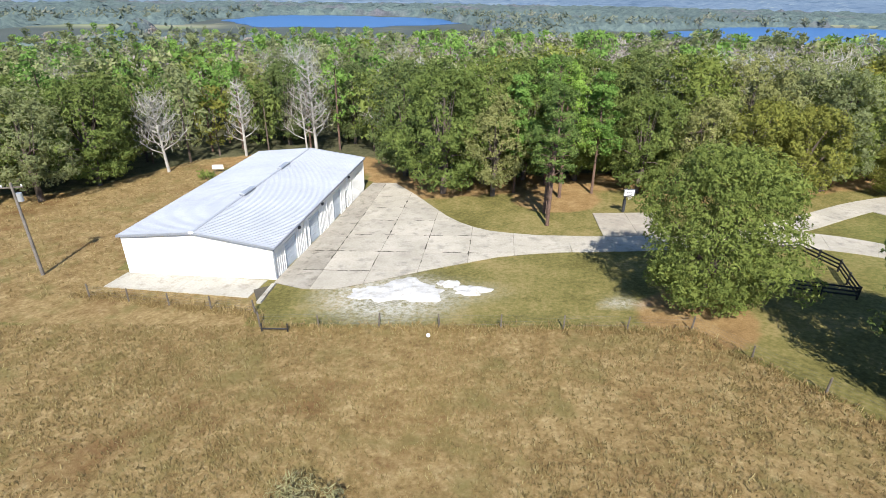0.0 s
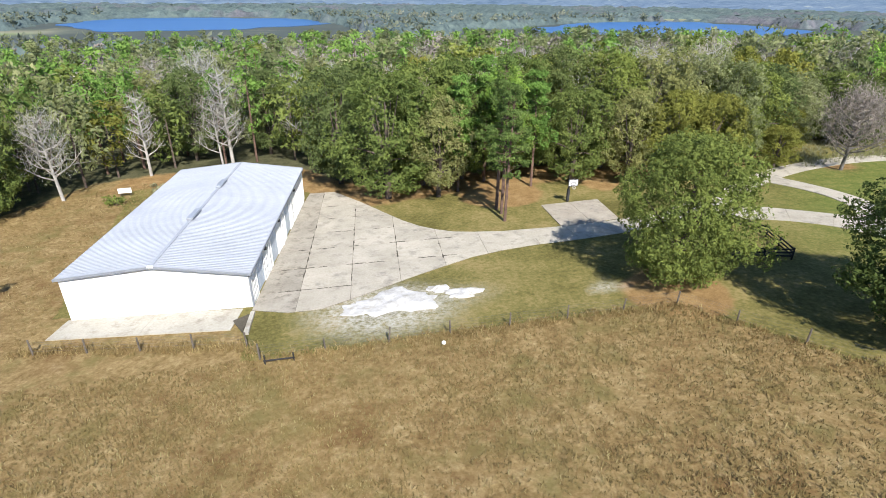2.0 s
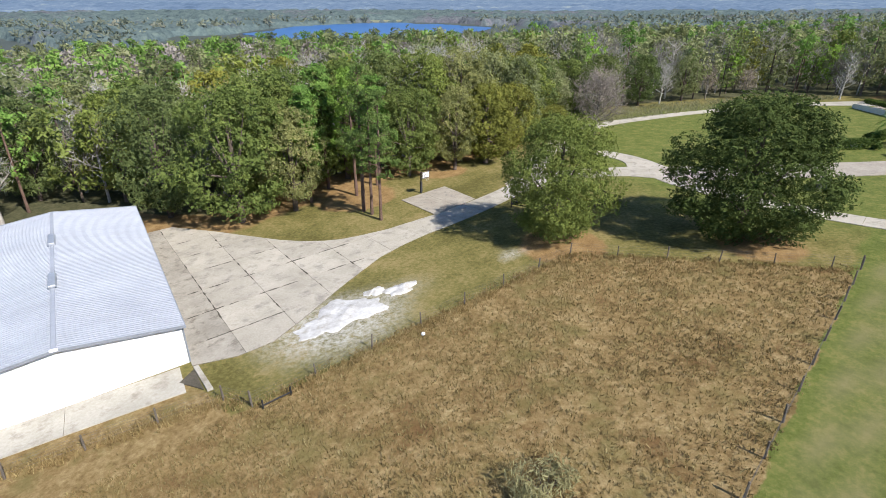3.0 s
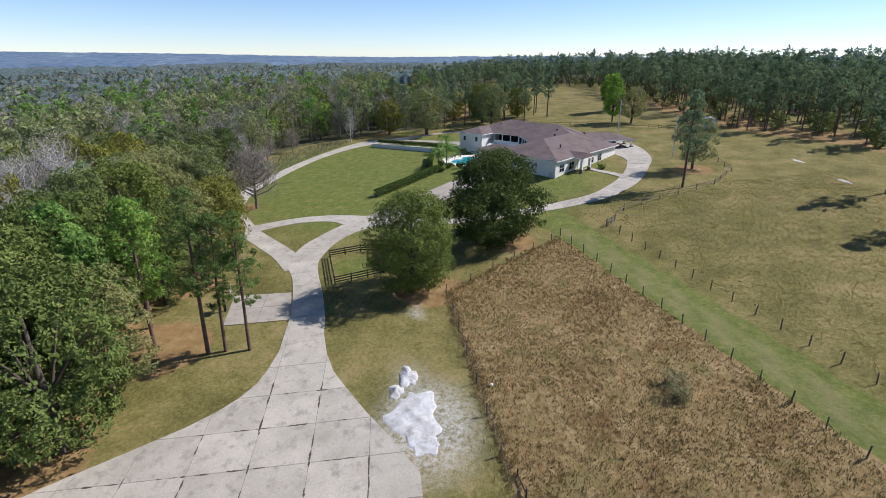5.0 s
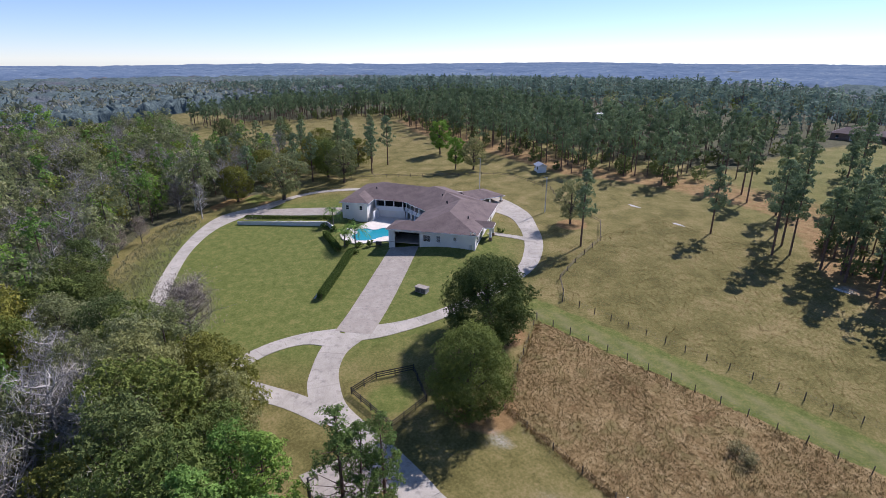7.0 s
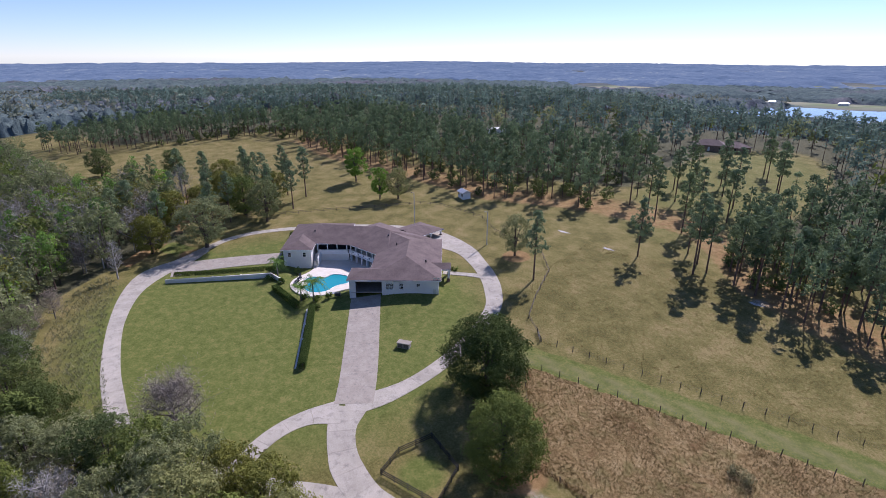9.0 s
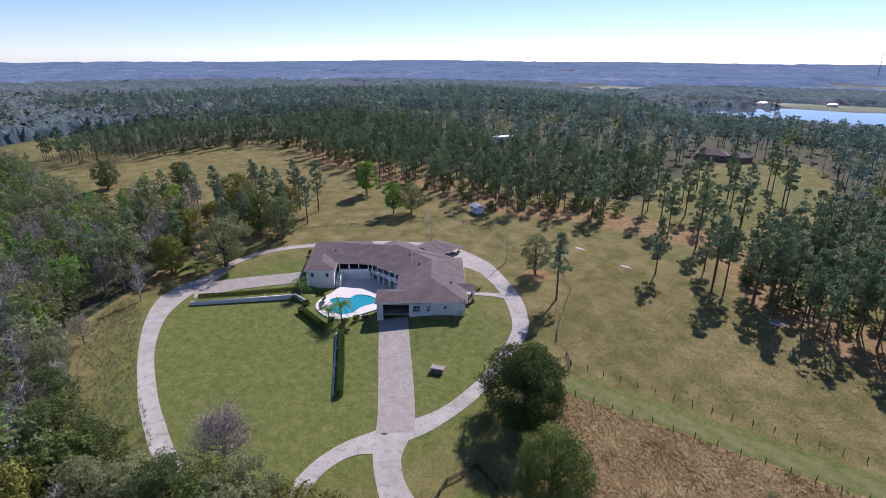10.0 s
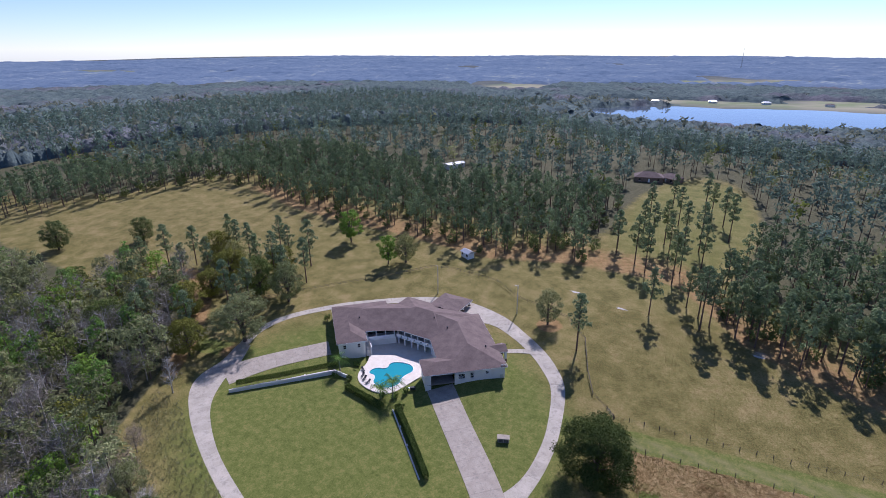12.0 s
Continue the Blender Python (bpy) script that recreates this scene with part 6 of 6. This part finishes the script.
def hedge(line, wide, tall, lift, label, count):
    root = thing("hedge", label, "hedge")
    vs, fs, ts, base = [], [], [], 0
    core = bmesh.new()
    for a, b in zip(line, line[1:]):
        n = int(count * math.dist(a, b))
        t = RNG.random(n)
        d = np.array([b[0] - a[0], b[1] - a[1]]) / math.dist(a, b)
        off, up = RNG.uniform(-wide / 2, wide / 2, n), RNG.uniform(0, tall, n)
        shell = RNG.random(n)
        off = np.where(shell < 0.5, np.sign(off) * wide / 2 * RNG.uniform(0.85, 1.05, n), off)
        up = np.where(shell >= 0.5, tall * RNG.uniform(0.88, 1.06, n), up)
        x = a[0] + (b[0] - a[0]) * t - d[1] * off
        y = a[1] + (b[1] - a[1]) * t + d[0] * off
        c = np.stack([x, y, land(x, y) + lift + up], 1)
        p, q = RNG.normal(size=(n, 3)), RNG.normal(size=(n, 3))
        p, q = p / np.linalg.norm(p, axis=1)[:, None] * 0.16, q / np.linalg.norm(q, axis=1)[:, None] * 0.13
        vs.append(np.stack([c - p, c - q, c + p, c + q], 1).reshape(-1, 3))
        fs.append(np.arange(4 * n).reshape(-1, 4) + base)
        ts.append(np.clip(RNG.normal(0.45, 0.22, n), 0, 1).repeat(4))
        base += 4 * n
    under("foliage", mesh_of("foliage", np.concatenate(vs), np.concatenate(fs), "hedge", np.concatenate(ts)), root)
    for a, b in zip(line, line[1:]):
        n = max(1, int(math.dist(a, b) / 1.5))
        for i in range(n):
            x, y = a[0] + (b[0] - a[0]) * (i + 0.5) / n, a[1] + (b[1] - a[1]) * (i + 0.5) / n
            v, f = tube([(x, y, gz(x, y) - 0.2), (x, y, gz(x, y) + lift + tall * 0.8)], [0.05, 0.03], 4)
            under("stem", mesh_of("stem", v, f, "bark"), root)


hedge([(99.0, 41.4), (92.0, 42.2), (86.0, 43.0)], 1.3, 1.3, 0, "clipped dark green hedge below the pool terrace", 300)
hedge([(82.8, 41.2), (73.5, 48.4), (64.8, 55.6)], 1.2, 1.5, 0, "long clipped dark green hedge beside the garage drive", 300)
hedge([(106.6, 36.2), (116.4, 46.8), (124.8, 55.4)], 1.2, 0.8, 1.3, "clipped hedge on top of the retaining wall", 260)


def wall_run(name, a, b, z_a, z_b, thick, label, buttress):
    n = math.dist(a, b)
    root = thing(name, label, "wall", a[0], a[1], 0, math.degrees(math.atan2(b[1] - a[1], b[0] - a[0])), kind="structure")
    bm = bmesh.new()
    low_a, low_b = gz(*a) - 0.6, gz(*b) - 0.6
    c = [bm.verts.new(p) for p in ((0, 0, low_a), (n, 0, low_b), (n, 0, z_b), (0, 0, z_a), (0, thick, low_a), (n, thick, low_b), (n, thick, z_b), (0, thick, z_a))]
    for f in ((0, 1, 2, 3), (5, 4, 7, 6), (3, 2, 6, 7), (1, 0, 4, 5), (0, 3, 7, 4), (2, 1, 5, 6)):
        bm.faces.new([c[i] for i in f])
    bmesh.ops.recalc_face_normals(bm, faces=bm.faces)
    part("wall_face", bm, "stucco", root)
    for t in buttress:
        z = z_a + (z_b - z_a) * t
        part("buttress", boxed(n * t - 0.2, n * t + 0.2, -0.55 if thick > 0 else -0.02, thick + 0.55 if thick < 0 else 0.02, min(low_a, low_b), z + 0.12, bevel=0.03), "white", root)


wall_run("wall_terrace", (125.2, 57.6), (106.2, 38.4), 0.9, 2.5, -0.35, "long white retaining wall below the upper drive", (0.45, 0.72))
wall_run("wall_hedge", (83.4, 42.0), (66.0, 56.2), 1.1, -0.5, -0.3, "low white garden wall beside the hedge", (0.28, 0.55))
wall_run("wall_pool", (101.6, 38.2), (106.2, 38.4), 2.2, 2.5, -0.3, "short white wall by the pool", ())

# ---- loose things about the yard ----
def utility_pole(x, y, h, lean, label, arms=True):
    root = thing("utility_pole", label, "utility pole", x, y, gz(x, y), 20)
    v, f = tube([(0, 0, -0.8), (lean * 0.5, 0, h * 0.5), (lean, 0, h)], [0.17, 0.14, 0.11], 9)
    under("pole", mesh_of("pole", v, f, "galv" if not arms else "grey_wood", smooth_shade=True), root)
    if arms:
        part("crossarm", boxed(lean - 0.9, lean + 0.9, -0.06, 0.06, h - 0.5, h - 0.38, bevel=0.01), "post", root)
        bm = bmesh.new()
        bmesh.ops.create_cone(bm, cap_ends=True, segments=12, radius1=0.24, radius2=0.24, depth=0.8, matrix=pose(lean + 0.38, 0, h - 1.4))
        part("transformer", bm, "galv", root, "grey transformer can")
        for k in (-0.8, 0, 0.8):
            part("insulator", boxed(lean + k - 0.05, lean + k + 0.05, -0.05, 0.05, h - 0.38, h - 0.18, bevel=0.02), "white", root)
    else:
        part("lamp_arm", boxed(lean - 0.04, lean + 0.9, -0.03, 0.03, h - 0.1, h - 0.03), "galv", root)
        part("lamp_head", boxed(lean + 0.7, lean + 1.1, -0.1, 0.1, h - 0.2, h - 0.08, bevel=0.03), "plastic", root)


utility_pole(-39.8, 52.9, 9.5, 0.0, "weathered utility pole with a transformer in the field")
utility_pole(104.4, -12.2, 10.3, 0.0, "slim grey lamp pole behind the house", False)
utility_pole(75.4, -13.2, 9.8, 0.0, "slim grey lamp pole beside the loop drive", False)


def hoop(x, y, turn):
    root = thing("basketball_hoop", "black-poled basketball hoop with a white backboard", "basketball hoop", x, y, gz(x, y), turn)
    part("pole", boxed(-0.09, 0.09, -0.09, 0.09, -0.3, 3.1, bevel=0.03), "plastic", root)
    part("pad", boxed(-0.16, 0.16, -0.16, 0.16, 0.05, 1.7, bevel=0.05), "plastic", root)
    arm = bmesh.new()
    box(arm, -0.05, 0.05, -0.9, 0.0, 2.5, 2.6)
    box(arm, -0.05, 0.05, -0.9, 0.0, 2.95, 3.05)
    part("arm", arm, "plastic", root)
    board = part("backboard", boxed(-0.68, 0.68, -0.95, -0.9, 2.4, 3.3, bevel=0.01), "white", root, "white backboard")
    rim = bmesh.new()
    for q in ((-0.68, 0.68, 2.4, 2.48), (-0.68, 0.68, 3.22, 3.3), (-0.68, -0.6, 2.4, 3.3), (0.6, 0.68, 2.4, 3.3), (-0.3, 0.3, 2.5, 2.55), (-0.3, 0.3, 2.9, 2.95), (-0.3, -0.25, 2.5, 2.95), (0.25, 0.3, 2.5, 2.95)):
        box(rim, q[0], q[1], -0.965, -0.951, q[2], q[3])
    part("board_frame", rim, "plastic", board)
    ringp = [(0.23 * math.cos(i / 12 * 6.2832), -1.2 + 0.23 * math.sin(i / 12 * 6.2832), 2.5) for i in range(13)]
    under("rim", mesh_of("rim", *tube(ringp, [0.012] * 13, 4), "stone"), root, label="rust-red rim")
    net = [tube([(0.23 * math.cos(a), -1.2 + 0.23 * math.sin(a), 2.5), (0.13 * math.cos(a + 0.5), -1.2 + 0.13 * math.sin(a + 0.5), 2.1)], [0.008, 0.008], 3) for a in np.linspace(0, 6.0, 9)]
    under("net", mesh_of("net", *joined(net), "white"), root)


hoop(19.6, 73.7, 10)


def pump_box():
    root = thing("equipment_box", "tan equipment box with a pale lid on the lawn", "box", 55.7, 37.6, gz(55.7, 37.6) - 0.05, 25)
    part("body", boxed(-1.25, 1.25, -0.65, 0.65, 0, 1.05, bevel=0.03), "steel_blue", root)
    part("lid", boxed(-1.4, 1.4, -0.8, 0.8, 1.05, 1.18, bevel=0.04), "old_concrete", root, "pale grey flat lid")
    for x in (-0.6, 0.6):
        part("door", boxed(x - 0.5, x + 0.5, 0.651, 0.68, 0.12, 0.95, bevel=0.01), "grey_wood", root)


pump_box()


def small_house(name, label, x, y, turn, w, d, h, pitch, wall, roof_mat, z_off=0.0, hip=True):
    root = thing(name, label, "building", x, y, gz(x, y) + z_off, turn)
    part("wall", boxed(-w / 2, w / 2, -d / 2, d / 2, -0.8, h), wall, root)
    o = 0.45
    bm = bmesh.new()
    k = d / 2 + o if hip else 0.0
    pts = [(-w / 2 - o, -d / 2 - o, h), (w / 2 + o, -d / 2 - o, h), (w / 2 + o, d / 2 + o, h), (-w / 2 - o, d / 2 + o, h), (-w / 2 - o + k, 0, h + (d / 2 + o) * pitch), (w / 2 + o - k, 0, h + (d / 2 + o) * pitch)]
    t = [bm.verts.new(p) for p in pts]
    for f in ((0, 1, 5, 4), (2, 3, 4, 5), (1, 2, 5), (3, 0, 4), (3, 2, 1, 0)):
        bm.faces.new([t[i] for i in f])
    bmesh.ops.recalc_face_normals(bm, faces=bm.faces)
    part("roof", bm, roof_mat, root)
    part("door", boxed(-0.5, 0.5, d / 2, d / 2 + 0.05, 0, min(2.0, h - 0.2), bevel=0.01), "white", root)
    for sx in (-w / 3, w / 3):
        win = part("window", boxed(sx - 0.5, sx + 0.5, d / 2, d / 2 + 0.04, 0.9, min(2.0, h - 0.2)), "glass", root)
        part("sill", boxed(sx - 0.6, sx + 0.6, d / 2, d / 2 + 0.12, 0.8, 0.88), "white", win)


small_house("garden_shed", "small pale garden shed at the edge of the pines", 109.5, -42.3, -25, 4.4, 3.0, 2.2, 0.45, "white", "galv", hip=False)
# brown wall material on house and wing: their shade put into the colour
small_house("neighbour_house", "low brown-roofed house in a clearing among pines", 73, -190, 14, 15, 9, 2.8, 0.5, "stone", "shingle")
small_house("neighbour_wing", "brown-roofed side wing of the clearing house", 62, -195, -30, 11, 8, 2.6, 0.5, "stone", "shingle")
small_house("long_barn", "long white-roofed barn among the pines", 186, -162, 70, 13, 5, 2.6, 0.2, "white", "white", 0.3, False)
for x, y, tr in ((-180, -1040, 10), (-60, -1080, 0), (40, -1075, 30), (130, -1060, 0), (230, -1020, 20), (300, -960, 60), (640, -900, 20), (720, -930, 0)):
    small_house("lake_house", "pale far-off house near the lake shore", x, y, tr, 15, 8, 3.2, 0.4, "stucco", "galv" if x % 3 else "shingle", 0.8)


def radio_mast(x, y, h):
    """A far lattice mast on three legs."""
    root = thing("radio_mast", "slender grey lattice radio mast on the far hills", "mast", x, y, gz(x, y))
    foot = [Vector((2.2 * math.cos(a), 2.2 * math.sin(a), -1)) for a in (0, 2.09, 4.19)]
    at = lambda k, t: foot[k].lerp(Vector((0, 0, h)), t)
    for k in range(3):
        under("leg", mesh_of("leg", *tube([at(k, 0), at(k, 0.97)], [0.3, 0.2], 4), "wire"), root)
    braces = [tube([at(k, i / 14), at((k + 1) % 3, (i + 1) / 14)], [0.14, 0.14], 3) for i in range(13) for k in range(3)]
    under("brace", mesh_of("brace", *joined(braces), "wire"), root)


radio_mast(180, -2430, 95)


def sand_mound(x, y, rx, ry, h, seed, label):
    rng = np.random.default_rng(seed)
    n, m = 40, 12
    ph = rng.uniform(0, 6.28, 6)
    v = []
    for j in range(m + 1):
        r = j / m
        for i in range(n):
            a = 2 * math.pi * i / n
            edge = 1 + 0.16 * math.sin(3 * a + ph[0]) + 0.10 * math.sin(5 * a + ph[1]) + 0.07 * math.sin(9 * a + ph[2]) + 0.05 * math.sin(14 * a + ph[3])
            px, py = x + rx * r * edge * math.cos(a), y + ry * r * edge * math.sin(a)
            bumpy = 0.6 + 0.4 * math.sin(px * 2.3 + ph[4]) * math.sin(py * 2.9 + ph[5])
            v.append((px, py, gz(px, py) + h * (1 - r) ** 0.8 * bumpy + 0.03 - 0.1 * (r > 0.99)))
    f = [(j * n + i, j * n + (i + 1) % n, (j + 1) * n + (i + 1) % n, (j + 1) * n + i) for j in range(m) for i in range(n)]
    f = np.array(f)[:, ::-1]
    tagged(new("sand_mound", mesh_of("sand_mound", v, f, "sand", smooth_shade=True)), label, "sand", "lime sand heaps")


sand_mound(-3.6, 51.3, 3.6, 2.3, 0.28, 1, "spread heap of dazzling white sand on the grass")
sand_mound(-6.9, 50.6, 1.6, 1.1, 0.05, 2, "thin spill of white sand beside the apron")
sand_mound(2.3, 51.7, 1.7, 0.95, 0.6, 3, "small bright white sand heap")
sand_mound(0.2, 52.9, 1.1, 0.7, 0.4, 4, "tiny bright white sand heap")
sand_mound(47.5, -32.5, 1.7, 0.45, 0.02, 5, "pale bare sand patch in the pasture")
sand_mound(63.6, -35.5, 2.0, 0.45, 0.02, 6, "pale bare sand patch near the pines")
sand_mound(8.5, -26.8, 1.5, 0.5, 0.03, 7, "pale bare sand patch under the pines")

sign = thing("field_sign", "blank white board on two posts in the rough grass", "sign", -41.8, 92.0, gz(-41.8, 92.0), 12)
part("board", boxed(-0.9, 0.9, -0.04, 0.04, 0.5, 1.25, bevel=0.01), "white", sign)
for k in (-0.7, 0.7):
    part("post", boxed(k - 0.05, k + 0.05, 0.04, 0.12, -0.3, 1.2), "post", sign)
ball = bmesh.new()
bmesh.ops.create_uvsphere(ball, u_segments=12, v_segments=8, radius=0.16, matrix=pose(-0.5, 43.9, gz(-0.5, 43.9) + 0.15))
me = bpy.data.meshes.new("float_ball")
ball.to_mesh(me)
ball.free()
me.materials.append(M["white"])
tagged(new("float_ball", me), "white ball lying in the dry grass", "ball")

rack = thing("pipe_rack", "low dark pipe stand at the paddock corner", "rack", -12.4, 43.9, gz(-12.4, 43.9), 5)
part("bar", boxed(-1.1, 1.1, -0.05, 0.05, 0.25, 0.35, bevel=0.02), "board", rack)
for k in (-1.0, 1.0):
    part("leg", boxed(k - 0.05, k + 0.05, -0.05, 0.05, -0.2, 0.75, bevel=0.01), "board", rack)

table = thing("patio_grill", "covered dark grill beside the garage corner", "grill", 83.4, 33.6, gz(83.4, 33.6), 40)
part("body", boxed(-0.7, 0.7, -0.35, 0.35, 0.25, 1.0, bevel=0.06), "plastic", table)
part("shelf", boxed(0.7, 1.3, -0.3, 0.3, 0.8, 0.86, bevel=0.01), "galv", table)
for k in (-0.6, 0.6):
    part("leg", boxed(k - 0.04, k + 0.04, -0.3, 0.3, 0, 0.25), "plastic", table)

# ---- dry weeds of the paddock ----
def weeds():
    def blades(name, label, x, y, tall, mat_name, per):
        n = len(x)
        z = land(x, y)
        X, Y, Z = (v.repeat(per) for v in (x, y, z))
        k = n * per
        h = tall * RNG.uniform(0.5, 1.3, k)
        a = RNG.uniform(0, 6.28, k)
        bx, by = X + RNG.normal(0, 0.12, k), Y + RNG.normal(0, 0.12, k)
        lean = RNG.normal(0, 0.45, (k, 2)) * h[:, None]
        w = 0.018 + 0.022 * RNG.random(k)
        dx, dy = np.cos(a) * w, np.sin(a) * w
        p0 = np.stack([bx - dx, by - dy, Z - 0.03], 1)
        p1 = np.stack([bx + dx, by + dy, Z - 0.03], 1)
        p2 = np.stack([bx + dx * 0.7 + lean[:, 0], by + dy * 0.7 + lean[:, 1], Z + h], 1)
        p3 = np.stack([bx - dx * 0.7 + lean[:, 0] * 0.9, by - dy * 0.7 + lean[:, 1] * 0.9, Z + h * 0.9], 1)
        v = np.stack([p0, p1, p2, p3], 1).reshape(-1, 3)
        tone = np.clip(np.repeat(RNG.normal(0.5, 0.28, n), per) + RNG.normal(0, 0.12, k), 0, 1).repeat(4)
        tagged(new(name, mesh_of(name, v, np.arange(4 * k).reshape(-1, 4), mat_name, tone)), label, "grass", kind="stuff")

    def in_paddock(x, y):
        return (line_off(x, y, FENCE_A[0], FENCE_A[1])[0] < 0) & (line_off(x, y, FENCE_A[1], FENCE_A[2])[0] < 0) & (line_off(x, y, LANE_A, LANE_B)[0] < 0)

    x, y = RNG.uniform(-42, 36, 75000), RNG.uniform(8, 48, 75000)
    thick = np.sin(x * 0.31 + 1.7 * np.sin(y * 0.23)) * np.sin(y * 0.37 + np.sin(x * 0.19)) * 0.5 + RNG.normal(0, 0.6, len(x))
    ok = in_paddock(x, y) & (thick > -0.15)
    x, y = x[ok][:32000], y[ok][:32000]
    blades("dry_weeds", "dry brown and straw-coloured weeds over the paddock", x, y, 0.17, "dry", 3)
    t = RNG.random(1300)
    line = [(-33, 49.2), (-15.2, 46.4), (-13.9, 44.4), (19.0, 45.9), (33.6, 27.0)]
    seg = RNG.choice(4, 1300, p=[0.35, 0.05, 0.45, 0.15])
    p = np.array(line)
    q = p[seg] + (p[seg + 1] - p[seg]) * t[:, None] + RNG.normal(0, 0.4, (1300, 2))
    blades("fence_weeds", "taller weeds grown up along the paddock fence", q[:, 0], q[:, 1], 0.27, "dry", 5)
    x, y = RNG.uniform(-44, 54, 45000), RNG.uniform(-34, 20, 45000)
    ok = (line_off(x, y, LANE_A, LANE_B)[0] > 8.5) & (south_wood(x, y) < 0)
    blades("pasture_tufts", "scattered straw tufts in the grazed pasture", x[ok][:16000], y[ok][:16000], 0.12, "dry", 3)
    x, y = RNG.uniform(-75, -33, 9000), RNG.uniform(48, 98, 9000)
    ok = (north_wood(x, y) < 2) & (x < np.interp(y, [48, 54, 100], [-17, -34, -36]))
    blades("rough_grass", "rough dry grass west of the workshop", x[ok][:4000], y[ok][:4000], 0.22, "dry", 4)
    x, y = RNG.uniform(60, 160, 9000), RNG.uniform(66, 100, 9000)
    ok = (north_wood(x, y) < 3) & (north_wood(x, y) > -9)
    blades("brush", "rough brush between the drive and the woods", x[ok][:2200], y[ok][:2200], 0.55, "bush", 5)


weeds()
